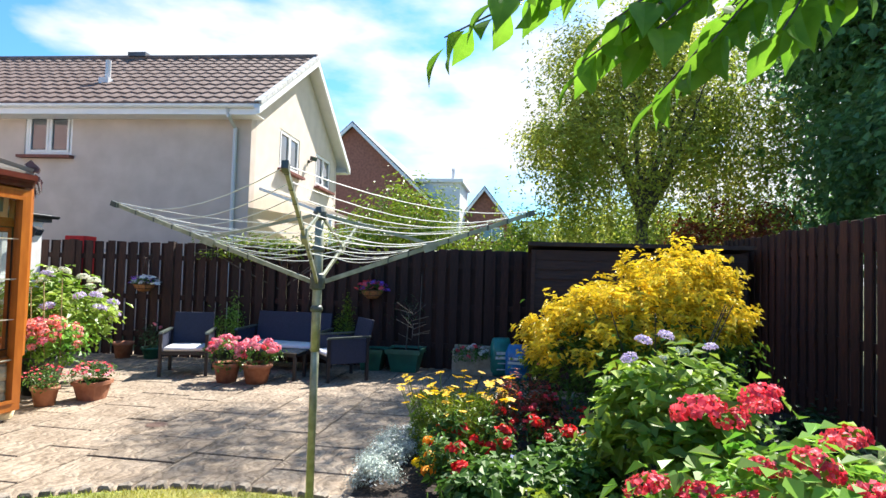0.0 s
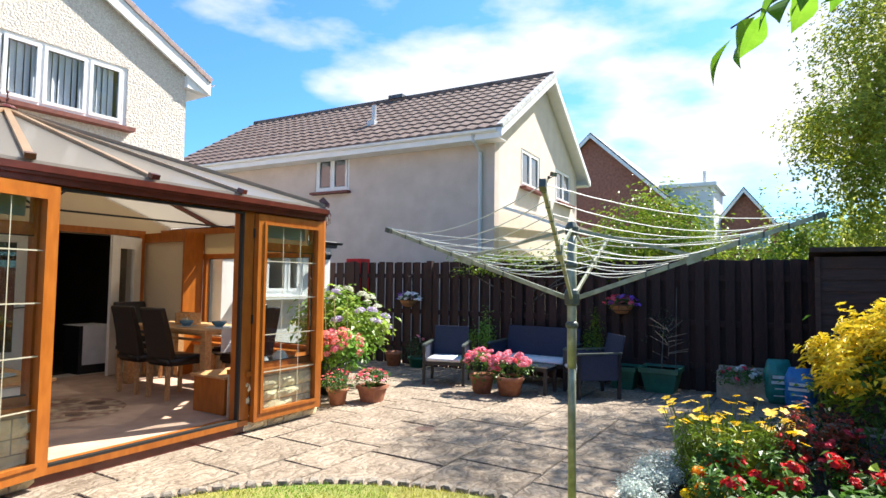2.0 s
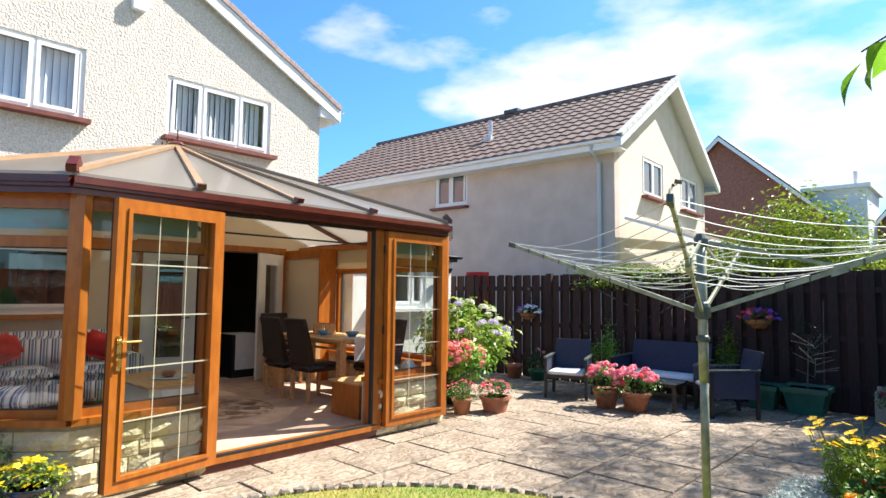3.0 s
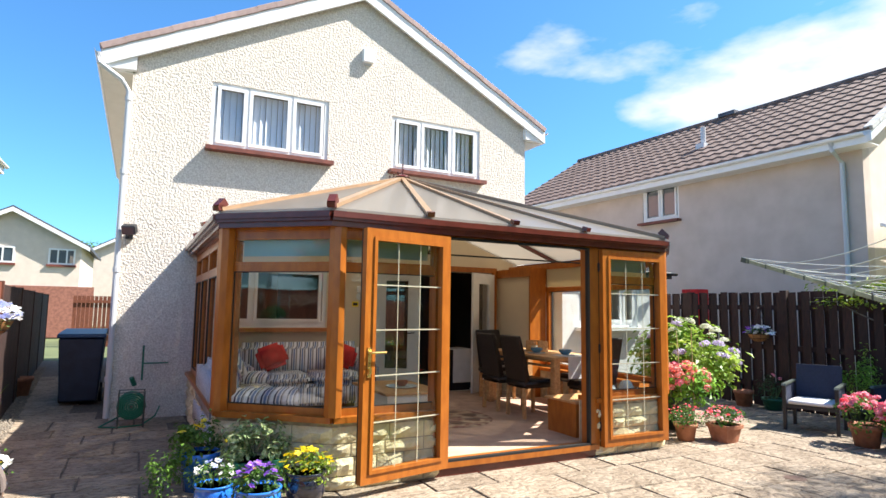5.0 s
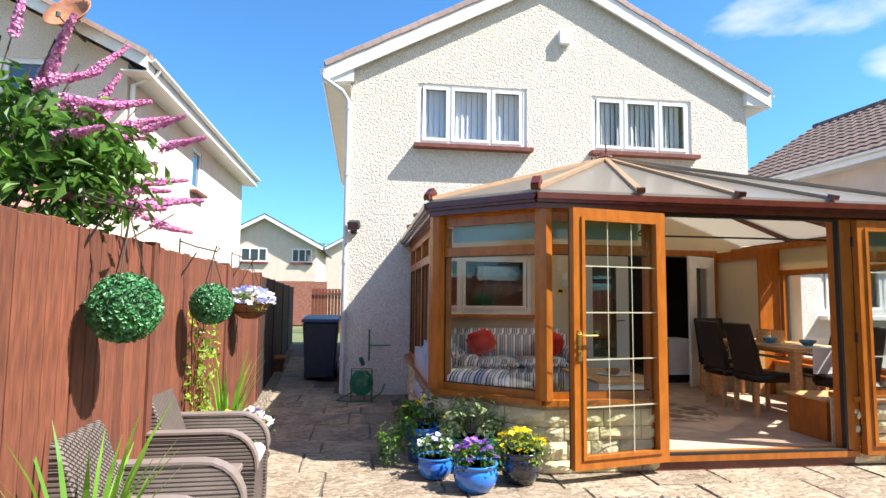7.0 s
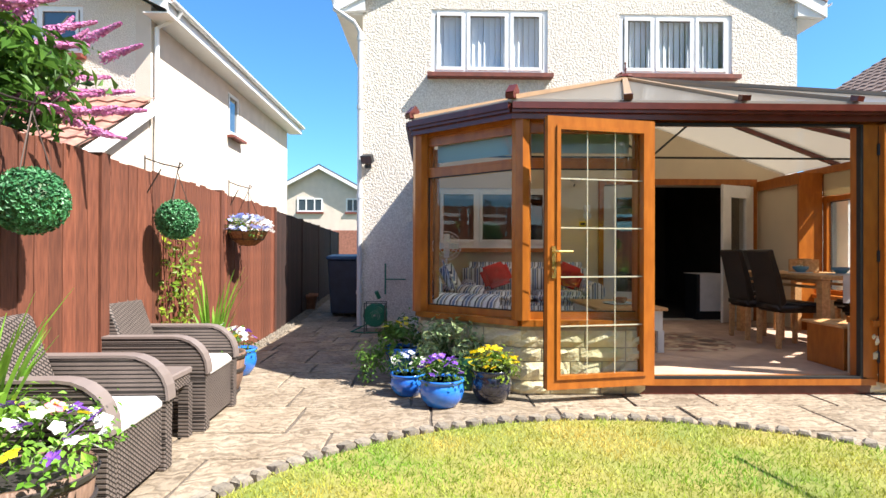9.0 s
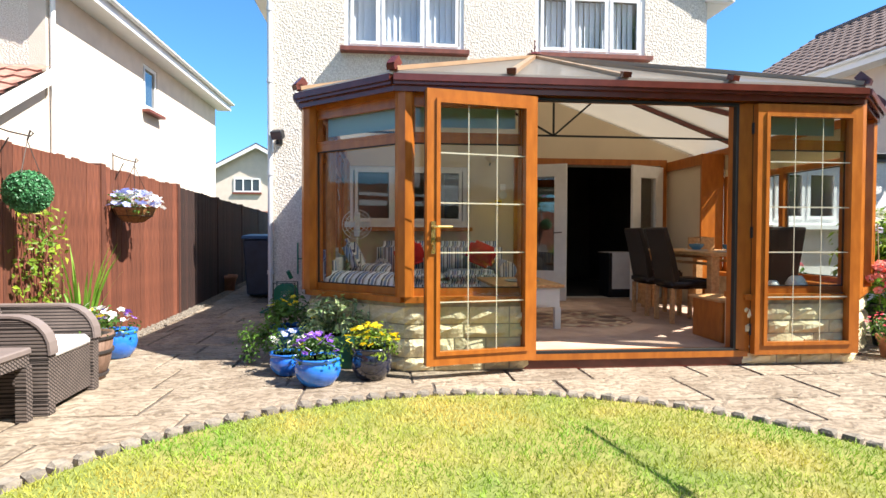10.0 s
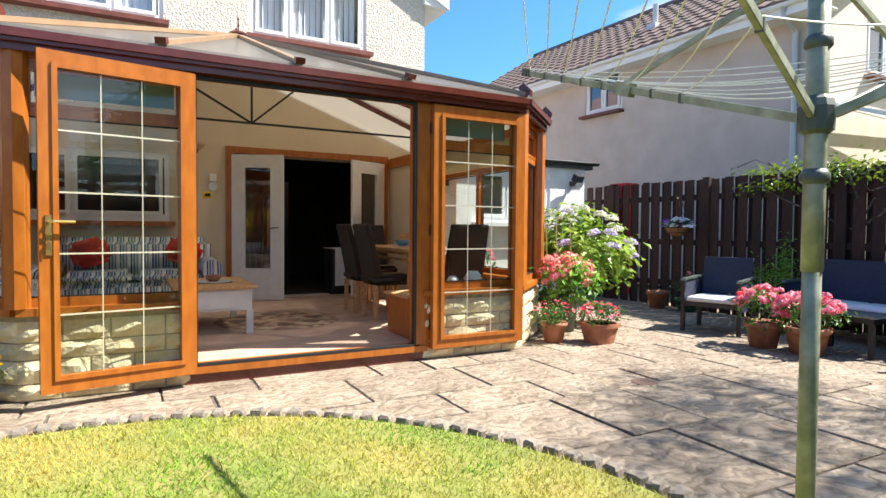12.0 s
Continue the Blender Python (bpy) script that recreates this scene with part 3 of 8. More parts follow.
frame_rect(bm, (-4.43, OP0 + 0.025), (-4.43, OP1 - 0.065), 0.125, HEAD0, 0.02, 0.05, -0.04)
part("door_seal", bm, "darkseal", cons)

# solid pier wall on the far side
bm = nb()
box(bm, HX + 0.013, -7.40, 6.50, 6.77, FLZ, HEAD0)
part("wall_pier", bm, "cream", None, "cream painted solid wall beside the conservatory window", "structure")
bm = nb()
box(bm, HX + 0.06, -7.40, 6.46, 6.499, HEAD0 - 0.12, HEAD0 + 0.02)
box(bm, -7.399, -7.36, 6.44, 6.75, FLZ, HEAD0 + 0.02)
part("trim", bm, "oak", None, "oak-brown trim boards", "structure")
# inside cream facing of the house wall
bm = nb()
wall_x(bm, HX, HX + 0.012, 1.58, 6.83, FLZ, 2.30, [DOOR, KWIN])
prism(bm, [(1.58, 2.30), (6.80, 2.30), (4.15, 3.26), (4.05, 3.26)], "x", HX, HX + 0.012)
part("wall_inner", bm, "cream", None, "cream painted conservatory back wall", "structure")
# inner lining of dwarf wall
bm = nb()
for a, b in ((CBK0, CA), (CA, CB), (CB, (-4.45, OP0)), ((-4.45, OP1), CC), (CC, CD)):
    panel(bm, a, b, FLZ, DW, 0.012, -0.234)
part("wall_lining", bm, "cream", None, "cream painted inside of the low wall", "structure")
# door surround
bm = nb()
box(bm, HX + 0.012, HX + 0.05, DOOR[0] - 0.09, DOOR[0], FLZ, DOOR[3] + 0.09)
box(bm, HX + 0.012, HX + 0.05, DOOR[1], DOOR[1] + 0.09, FLZ, DOOR[3] + 0.09)
box(bm, HX + 0.012, HX + 0.05, DOOR[0], DOOR[1], DOOR[3], DOOR[3] + 0.09)
part("door_frame", bm, "oak", None, "oak-brown architrave round the inner doorway", "structure")

# conservatory roof
RZ0, RZ1, RX, RY = 2.26, 3.28, -7.16, 4.08
OA, OB, OC, OD = (-5.08, 1.46), (-4.36, 2.26), (-4.36, 6.13), (-5.08, 6.93)
OK0, OK1 = (HX, 1.46), (HX, 6.93)
croof = thing("conservatory_roof", "hipped conservatory roof of pale polycarbonate sheets and brown bars", "roof")
croof["kind"] = "structure"
del croof["category"]
top = (RX, RY, RZ1)
back = (HX, RY, RZ1)


def lp(a, b, t):
    return tuple(Vector(a).lerp(Vector(b), t))


def roof_panel(pts):
    bm = nb()
    lo = [bm.verts.new(p) for p in pts]
    hi = [bm.verts.new((p[0], p[1], p[2] + 0.022)) for p in pts]
    bm.faces.new(lo[::-1])
    bm.faces.new(hi)
    n = len(pts)
    for k in range(n):
        j = (k + 1) % n
        bm.faces.new((lo[k], lo[j], hi[j], hi[k]))
    part("roof_sheet", bm, "poly", croof)


def e3(p, z=RZ0 + 0.03):
    return (p[0], p[1], z)


front = [e3(lp((*OB, 0), (*OC, 0), t)[:2]) for t in (0, 0.235, 0.47, 0.70, 1.0)]
fan = [e3(OA)] + front + [e3(OD)]
for a, b in zip(fan, fan[1:]):
    roof_panel([a, b, top])
sideL = [e3((HX, OA[1])), e3((-7.3, OA[1])), e3((-6.2, OA[1])), e3(OA)]
ridge = [back, top]
roof_panel([sideL[0], sideL[1], top, back])
roof_panel([sideL[1], sideL[2], top])
roof_panel([sideL[2], sideL[3], top])
sideR = [(p[0], OD[1], p[2]) for p in sideL]
roof_panel([sideR[1], sideR[0], back, top])
roof_panel([sideR[2], sideR[1], top])
roof_panel([sideR[3], sideR[2], top])
for p in fan + [sideL[1], sideL[2], sideR[1], sideR[2]]:
    hip = p in (fan[0], fan[1], fan[5], fan[6])
    bm = nb()
    bar(bm, (p[0], p[1], p[2] + 0.035), (top[0], top[1], top[2] + 0.04), 0.075 if hip else 0.06, 0.035)
    part("glazing_bar", bm, "roofbar", croof, smooth=False)
    bm = nb()
    bar(bm, (p[0], p[1], p[2] - 0.03), (top[0], top[1], top[2] - 0.03), 0.045, 0.05)
    part("rafter", bm, "brown", croof)
    bm = nb()
    c = Vector(p) + Vector((0, 0, 0.05))
    d = (Vector(top) - Vector(p)).normalized()
    bar(bm, c - d * 0.045, c + d * 0.02, 0.07, 0.042)
    if hip:
        bar(bm, c - d * 0.02, c + d * 0.05 + Vector((0, 0, 0.05)), 0.07, 0.07)
    part("end_cap", bm, "brown", croof)
bm = nb()
bar(bm, (HX, RY, RZ1 + 0.03), (RX, RY, RZ1 + 0.03), 0.10, 0.05)
part("ridge_bar", bm, "roofbar", croof)
for a, b in ((OK0, OA), (OA, OB), (OB, OC), (OC, OD), (OD, OK1)):
    bm = nb()
    A, B = Vector(a), Vector(b)
    panel(bm, A, B, RZ0 - 0.10, RZ0 + 0.005, 0.018, -0.02)
    panel(bm, A, B, RZ0 - 0.03, RZ0 + 0.02, 0.05, 0.0)
    panel(bm, A, B, RZ0 - 0.075, RZ0 - 0.045, 0.075, -0.09)
    panel(bm, A, B, RZ0 - 0.055, RZ0 - 0.03, 0.03, 0.0)
    part("gutter", bm, "brown", croof)
RXX, RZZ = -6.3, 2.18
for name, a, b in (("tie_rod", (RXX, 1.60, RZZ), (RXX, 6.80, RZZ)), ("king_rod", (RXX, 4.08, RZZ), (RXX, 4.08, 2.86)), ("tie_brace", (RXX, 4.08, RZZ), (RXX, 4.54, 2.58)), ("tie_brace", (RXX, 4.08, RZZ), (RXX, 3.42, 2.54))):
    bm = nb()
    bar(bm, a, b, 0.02)
    part(name, bm, "darkseal", croof)


# ---------------- boundary fences ----------------
def hoarding(name, a, b, z0, h, material, label, gap=0.012, w=0.10, double=True, posts=1.83, side=1, seed=1, lean=0.0):
    """A timber fence: upright boards on rails between posts. side: the side of a->b (1: right) that has the boards."""
    r = random.Random(seed)
    fence = thing(name, label, "fence")
    fence["kind"] = "structure"
    del fence["category"]
    A, B = Vector(a), Vector(b)
    d = (B - A).normalized()
    L = (B - A).length
    s = Vector((d.y, -d.x)) * side
    ang = math.atan2(d.y, d.x)
    variants = []
    for k in range(5):
        bm = nb()
        ww = w * (1 + 0.02 * (k - 2))
        hh = h + (k - 2) * 0.004
        box(bm, -ww / 2, ww / 2, 0.0, 0.018, 0.0, hh)
        finish(bm, bevel=0.003)
        me = bpy.data.meshes.new("fence_board")
        bm.to_mesh(me)
        bm.free()
        me.materials.append(M[material])
        variants.append(me)
    u, i = w / 2, 0
    step = w + gap
    while u < L:
        p = A + d * u + s * 0.03
        o = new("fence_board", variants[r.randrange(5)])
        o.parent = fence
        o.matrix_world = Matrix.Translation((p.x, p.y, z0 + r.uniform(-0.004, 0.004))) @ Matrix.Rotation(ang if side < 0 else ang + math.pi, 4, "Z") @ Matrix.Rotation(r.uniform(-0.004, 0.004), 4, "Y")
        u += step
        i += 1
    if double:
        u = w + gap / 2
        while u < L:
            p = A + d * u - s * 0.03
            o = new("fence_board", variants[r.randrange(5)])
            o.parent = fence
            o.matrix_world = Matrix.Translation((p.x, p.y, z0 + r.uniform(-0.004, 0.004))) @ Matrix.Rotation(ang + (math.pi if side < 0 else 0), 4, "Z")
            u += step
    for z in (0.35, 0.95, h - 0.25):
        bm = nb()
        panel(bm, A, B, z0 + z - 0.04, z0 + z + 0.04, 0.05, -0.025)
        part("rail", bm, material, fence)
    n = max(1, round(L / posts))
    for k in range(n + 1):
        p = A.lerp(B, k / n) + s * 0.0
        bm = nb()
        q = p + s * 0.012
        box(bm, -0.05, 0.05, -0.05, 0.05, 0, h + 0.02, Matrix.Translation((q.x, q.y, 0)) @ Matrix.Rotation(ang, 4, "Z"))
        part("post", bm, material, fence)
    return fence


def fy(x):
    return -0.56 + (0.025 if x > -8.0 else 0.07) * (x + 8.0)


hoarding("fence_side", (3.1, fy(3.1)), (-7.95, fy(-7.95)), 0.0, 1.71, "fence", "close-boarded red-brown stained timber fence", gap=0.010, w=0.112, double=False, side=1, seed=3, posts=2.4)
# same fence past the house's shadow edge, shade put into the board colour
hoarding("fence_side", (-7.97, fy(-7.97)), (-18.0, fy(-18)), 0.0, 1.69, "fencedark", "timber fence along the side passage, house shade put into its dark colour", gap=0.010, w=0.112, double=False, side=1, seed=4, posts=2.4)
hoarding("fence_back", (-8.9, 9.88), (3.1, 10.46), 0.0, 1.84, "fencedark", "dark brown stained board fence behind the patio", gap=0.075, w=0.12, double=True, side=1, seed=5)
hoarding("fence_right", (3.2, 10.4), (3.2, 0.35), 0.0, 2.06, "fencered", "tall red-brown hit-and-miss board fence", gap=0.08, w=0.12, double=True, side=1, seed=6)

# ---------------- neighbouring house behind the patio ----------------
NBM = Matrix.Translation((-5.48, 12.56, 0)) @ Matrix.Rotation(radians(3.0), 4, "Z")


def in_frame(ob, m):
    ob.matrix_world = m @ ob.matrix_world
    return ob


def neighbour_house():
    """Local frame: corner at the origin, long wall along -x, gable along +y."""
    h = thing("neighbour_house", "beige rendered two-storey house with a brown tiled roof", "house")
    L, D, ZEv, ZA = 10.4, 6.35, 4.84, 6.83
    holes = [(-5.06, -3.97, 3.74, 4.69)]
    bm = nb()
    for a, b, c, d in wall_cells((-L, 0), 0, ZEv, holes):
        box(bm, a, b, 0, 0.25, c, d)
    weld(bm)
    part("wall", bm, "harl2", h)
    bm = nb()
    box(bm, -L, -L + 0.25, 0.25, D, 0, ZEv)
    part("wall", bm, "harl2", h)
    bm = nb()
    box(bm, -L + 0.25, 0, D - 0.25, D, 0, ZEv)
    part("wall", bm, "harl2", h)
    bm = nb()
    gh = [(1.56, 2.93, 3.82, 4.76), (4.24, 5.68, 3.80, 4.74)]
    for a, b, c, d in wall_cells((0.25, D - 0.25), 0, ZEv, gh):
        box(bm, -0.25, 0, a, b, c, d)
    prism(bm, [(0, ZEv), (D, ZEv), (D / 2, ZA)], "x", -0.25, 0)
    weld(bm)
    # the sunlit gable gets a paler colour than the other walls
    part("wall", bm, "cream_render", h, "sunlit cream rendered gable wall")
    bm = nb()
    prism(bm, [(0, ZEv), (D, ZEv), (D / 2, ZA)], "x", -L, -L + 0.25)
    part("wall", bm, "harl2", h)
    sl = (ZA - ZEv) / (D / 2)
    o = 0.42
    ze, zt = ZEv - o * sl + 0.18, ZA + 0.18
    r = roof_side("roof", (-L - 0.3, -o, ze), (0.32, -o, ze), (-L - 0.3, D / 2, zt), (0.32, D / 2, zt), "rooftile", 12, 38, h)
    roof_side("roof", (0.32, D + o, ze), (-L - 0.3, D + o, ze), (0.32, D / 2, zt), (-L - 0.3, D / 2, zt), "rooftile", 12, 38, h)
    for e in (-o, D + o):
        bm = nb()
        prism(bm, [(e, ze - 0.02), (D / 2, zt - 0.02), (D / 2, zt - 0.20), (e, ze - 0.20)], "x", 0.28, 0.34)
        part("barge_board", bm, "white", h)
        bm = nb()
        prism(bm, [(e, ze - 0.01), (D / 2, zt - 0.01), (D / 2, zt - 0.03), (e, ze - 0.03)], "x", -L - 0.3, 0.28)
        part("roof_deck", bm, "white", h)
        bm = nb()
        s = 1 if e < 1 else -1
        box(bm, -L - 0.3, 0.30, min(e, e + s * 0.03), max(e, e + s * 0.03), ze - 0.20, ze)
        part("fascia", bm, "white", h)
        bm = nb()
        box(bm, -L - 0.3, 0.27, min(e, e + s * o), max(e, e + s * o), ze - 0.22, ze - 0.20)
        part("soffit", bm, "white", h)
    gutter("gutter", (0.25, -o - 0.04, ze - 0.04), (-L - 0.3, -o - 0.04, ze - 0.04), parent=h, material="white", r=0.06)
    bm = nb()
    for i in range(13):
        t0, t1 = i / 13, (i + 0.93) / 13
        a = Vector((0.30, -o, ze)).lerp(Vector((0.30, D / 2, zt)), t0)
        b = Vector((0.30, -o, ze)).lerp(Vector((0.30, D / 2, zt)), t1)
        bar(bm, a + Vector((0.0, 0, 0.03)), b + Vector((0.0, 0, 0.03)), 0.14, 0.08)
    part("verge_tiles", bm, "vergegrey", h, "pale grey verge tiles")
    bm = nb()
    tube(bm, [(-L - 0.3, D / 2, zt + 0.02), (0.3, D / 2, zt + 0.02)], 0.10, 8)
    part("ridge", bm, "rooftile", h)
    bm = nb()
    tube(bm, [(-0.32, -o - 0.03, ze - 0.08), (-0.32, -o + 0.02, ze - 0.24), (-0.32, -0.06, ze - 0.42), (-0.32, -0.06, 0.1)], 0.045, 8)
    part("downpipe", bm, "pipe", h)
    window("window", (-5.06, 0.0), (-3.97, 0.0), 3.74, 4.69, (0.5, 0.5), parent=h)
    window("window", (0.0, 1.56), (0.0, 2.93), 3.82, 4.76, (0.5, 0.5), parent=h)
    window("window", (0.0, 4.24), (0.0, 5.68), 3.80, 4.74, (0.5, 0.5), parent=h)
    bm = nb()
    tube(bm, [(-4.0, 1.05, ze + (1.05 + o) * sl - 0.05), (-4.0, 1.05, ze + (1.05 + o) * sl + 0.52)], 0.06, 8)
    box(bm, -4.12, -3.88, 0.90, 1.18, ze + (1.05 + o) * sl - 0.06, ze + (1.05 + o) * sl + 0.08)
    part("vent_pipe", bm, "pipe", h)
    bm = nb()
    box(bm, -4.9, -4.4, D / 2 - 0.15, D / 2 + 0.15, zt + 0.05, zt + 0.16)
    part("ridge_vent", bm, "slate", h)
    h.matrix_world = NBM
    return h


M["vergegrey"] = mat("pale_verge_tile", (0.50, 0.50, 0.50), 0.8, var=0.15, scale=8, island=0.1)
neighbour_house()


# ---------------- neighbouring house across the side fence ----------------
def side_house():
    h = thing("side_house", "cream rendered house with white eaves beyond the side fence", "house")
    X0, X1, Y0, Y1, ZEv = -9.5, -18.6, -2.95, -9.9, 5.15
    ZA = ZEv + 3.4 * 0.5
    YMm = (Y0 + Y1) / 2
    bm = nb()
    for a, b, c, d in wall_cells((X1, X0), 0, ZEv, [(-13.95, -13.15, 3.75, 4.75)]):
        box(bm, a, b, Y0 - 0.25, Y0, c, d)
    weld(bm)
    part("wall", bm, "cream_render", h)
    bm = nb()
    box(bm, X1, X0, Y1, Y1 + 0.25, 0, ZEv)
    part("wall", bm, "cream_render", h)
    bm = nb()
    prism(bm, [(Y1, 0), (Y0 - 0.25, 0), (Y0 - 0.25, ZEv), (YMm, ZA), (Y1, ZEv)], "x", X1, X1 + 0.25)
    part("wall", bm, "cream_render", h)
    bm = nb()
    for a, b, c, d in wall_cells((Y1 + 0.25, Y0 - 0.25), 0, ZEv, [(-5.5, -4.05, 4.3, 5.12)]):
        box(bm, X0 - 0.25, X0, a, b, c, d)
    weld(bm)
    part("wall", bm, "harl", h, "harled gable wall")
    bm = nb()
    prism(bm, [(Y1, ZEv), (Y0, ZEv), (YMm, ZA)], "x", X0 - 0.25, X0)
    part("wall", bm, "harl", h, "harled gable wall")
    window("window", (X0, -5.5), (X0, -4.05), 4.3, 5.12, (0.5, 0.5), parent=h)
    window("window", (-13.15, Y0), (-13.95, Y0), 3.75, 4.75, (1.0,), parent=h)
    o, sl = 0.4, 0.5
    ze, zt = ZEv - o * sl + 0.2, ZA + 0.2
    VXs = X0 + 0.3
    roof_side("roof", (VXs, Y0 + o, ze), (X1 - .3, Y0 + o, ze), (VXs, YMm, zt), (X1 - .3, YMm, zt), "rooftile2", 11, 30, h)
    roof_side("roof", (X1 - .3, Y1 - o, ze), (VXs, Y1 - o, ze), (X1 - .3, YMm, zt), (VXs, YMm, zt), "rooftile2", 11, 30, h)
    for e in (Y0 + o, Y1 - o):
        bm = nb()
        prism(bm, [(e, ze - 0.01), (YMm, zt - 0.01), (YMm, zt - 0.2), (e, ze - 0.2)], "x", VXs - 0.02, VXs + 0.02)
        part("barge_board", bm, "white", h)
        bm = nb()
        s = -1 if e > YMm else 1
        box(bm, X1 - .3, VXs - 0.02, min(e, e + s * 0.03), max(e, e + s * 0.03), ze - 0.22, ze - 0.01)
        part("fascia", bm, "white", h)
        bm = nb()
        box(bm, X1 - .3, VXs - 0.02, min(e, e + s * o), max(e, e + s * o), ze - 0.24, ze - 0.22)
        part("soffit", bm, "white", h)
        bm = nb()
        prism(bm, [(e, ze - 0.02), (YMm, zt - 0.02), (YMm, zt - 0.05), (e, ze - 0.05)], "x", X1 - .3, VXs - 0.02)
        part("roof_deck", bm, "white", h)
    bm = nb()
    n = 12
    for i in range(n):
        a = Vector((VXs, Y0 + o, ze)).lerp(Vector((VXs, YMm, zt)), i / n)
        b = Vector((VXs, Y0 + o, ze)).lerp(Vector((VXs, YMm, zt)), (i + 0.95) / n)
        bar(bm, a + Vector((0, 0, 0.03)), b + Vector((0, 0, 0.03)), 0.14, 0.08)
    part("verge_tiles", bm, "vergetile", h)
    gutter("gutter", (VXs, Y0 + o + 0.05, ze - 0.03), (X1 - .3, Y0 + o + 0.05, ze - 0.03), parent=h, material="white", r=0.06)
    bm = nb()
    tube(bm, [(X0 - 0.08, Y0 + o + 0.05, ze - 0.08), (X0 - 0.08, Y0 + o - 0.02, ze - 0.2), (X0 - 0.08, Y0 + 0.06, ze - 0.35), (X0 - 0.08, Y0 + 0.06, 0.1)], 0.04, 8)
    part("downpipe", bm, "white", h)
    # lower lean-to in front
    bm = nb()
    prism(bm, [(X0, 0), (X0 + 1.9, 0), (X0 + 1.9, 2.45), (X0, 3.45)], "y", Y1 + 1.0, Y0 - 0.02)
    part("extension_wall", bm, "cream_render", h)
    roof_side("extension_roof", (X0 + 2.1, Y1 + 0.8, 2.42), (X0 + 2.1, Y0 + 0.12, 2.42), (X0 + 0.02, Y1 + 0.8, 3.62), (X0 + 0.02, Y0 + 0.12, 3.62), "redtile", 7, 22, h)
    bm = nb()
    prism(bm, [(X0 + 2.1, 2.40), (X0 + 0.02, 3.60), (X0 + 0.02, 3.38), (X0 + 2.1, 2.18)], "y", Y0 + 0.10, Y0 + 0.14)
    part("extension_barge_board", bm, "white", h)
    return h


M["redtile"] = mat("red_pantile", (0.30, 0.12, 0.09), 0.8, color2=(0.42, 0.22, 0.17), scale=6, island=0.15)
side_house()


# ---------------- plants: shared makers ----------------
nr = np.random.RandomState(11)


def leaf_mesh(pos, nrm, size, aspect=0.5, fold=0.25, droop=0.0, tipdir=None):
    """Leaves as folded diamonds; pos and nrm are (n, 3), size (n,)."""
    n = len(pos)
    nrm = nrm / np.maximum(1e-6, np.linalg.norm(nrm, axis=1, keepdims=True))
    if tipdir is None:
        t = nr.normal(size=(n, 3))
        t[:, 2] -= droop
    else:
        t = np.array(tipdir) + nr.normal(size=(n, 3)) * 0.25
    t -= nrm * np.sum(t * nrm, axis=1, keepdims=True)
    t /= np.maximum(1e-6, np.linalg.norm(t, axis=1, keepdims=True))
    s = np.cross(nrm, t)
    L = size[:, None]
    base = pos - t * L * 0.5
    tip = pos + t * L * 0.5 - nrm * L * fold * 0.5
    left = pos + s * L * aspect * 0.5 + nrm * L * fold * 0.4 - t * L * 0.06
    right = pos - s * L * aspect * 0.5 + nrm * L * fold * 0.4 - t * L * 0.06
    v = np.stack([base, left, tip, right], 1).reshape(-1, 3)
    i = np.arange(n) * 4
    f = np.stack([np.stack([i, i + 1, i + 2], 1), np.stack([i, i + 2, i + 3], 1)], 1).reshape(-1, 3)
    return v, f


def mesh_np(name, vf_list, material):
    vs, fs, o = [], [], 0
    for v, f in vf_list:
        vs.append(v)
        fs.append(f + o)
        o += len(v)
    v, f = np.concatenate(vs), np.concatenate(fs)
    me = bpy.data.meshes.new(name)
    me.from_pydata(v.tolist(), [], f.tolist())
    me.materials.append(M[material] if isinstance(material, str) else material)
    return me


def np_part(name, vf_list, material, parent=None, label="", kind=""):
    ob = new(name, mesh_np(name, vf_list, material))
    if parent is not None:
        ob.parent = parent
    return tagged(ob, label, "", "", kind)


def clump_points(n, c, r, clumps=30, shell=0.55, spread=0.22, lobes=None, flat=1.0):
    """Points in uneven clumps on and under the surface of an ellipsoid; gives points and outward normals."""
    c, r = np.array(c, float), np.array(r, float)
    d = nr.normal(size=(clumps, 3))
    d /= np.linalg.norm(d, axis=1, keepdims=True)
    d[:, 2] = np.where(d[:, 2] < -0.55, -d[:, 2] * 0.5, d[:, 2])
    rad = shell + (1 - shell) * nr.uniform(0.2, 1.0, (clumps, 1)) ** 0.6
    cc = d * rad
    k = nr.randint(0, clumps, n)
    w = nr.normal(size=(n, 3)) * spread
    w[:, 2] *= flat
    p = cc[k] + w
    q = p / np.maximum(1e-6, np.linalg.norm(p, axis=1, keepdims=True))
    nrm = q * 0.6 + w / (spread + 1e-6) * 0.35 + np.array([0, 0, 0.75])
    nrm = nrm + nr.normal(size=(n, 3)) * 0.45
    return c + p * r, nrm


def leaf_mat(name, a, b, rough=0.45, trans=0.35, island=0.35, scale=3.0):
    return mat(name, a, rough, color2=b, scale=scale, island=island, trans=trans, spec=0.4)


M["leaf_yellow"] = leaf_mat("choisya_leaf", (0.68, 0.52, 0.02), (0.92, 0.74, 0.07), trans=0.25, )
M["leaf_lime"] = leaf_mat("lime_leaf", (0.12, 0.22, 0.02), (0.30, 0.36, 0.03))
M["leaf_green"] = leaf_mat("garden_leaf", (0.045, 0.12, 0.02), (0.13, 0.25, 0.035))
M["leaf_bright"] = leaf_mat("bright_leaf", (0.12, 0.30, 0.03), (0.24, 0.42, 0.05))
M["leaf_dark"] = leaf_mat("dark_leaf", (0.018, 0.05, 0.018), (0.045, 0.10, 0.03), trans=0.2)
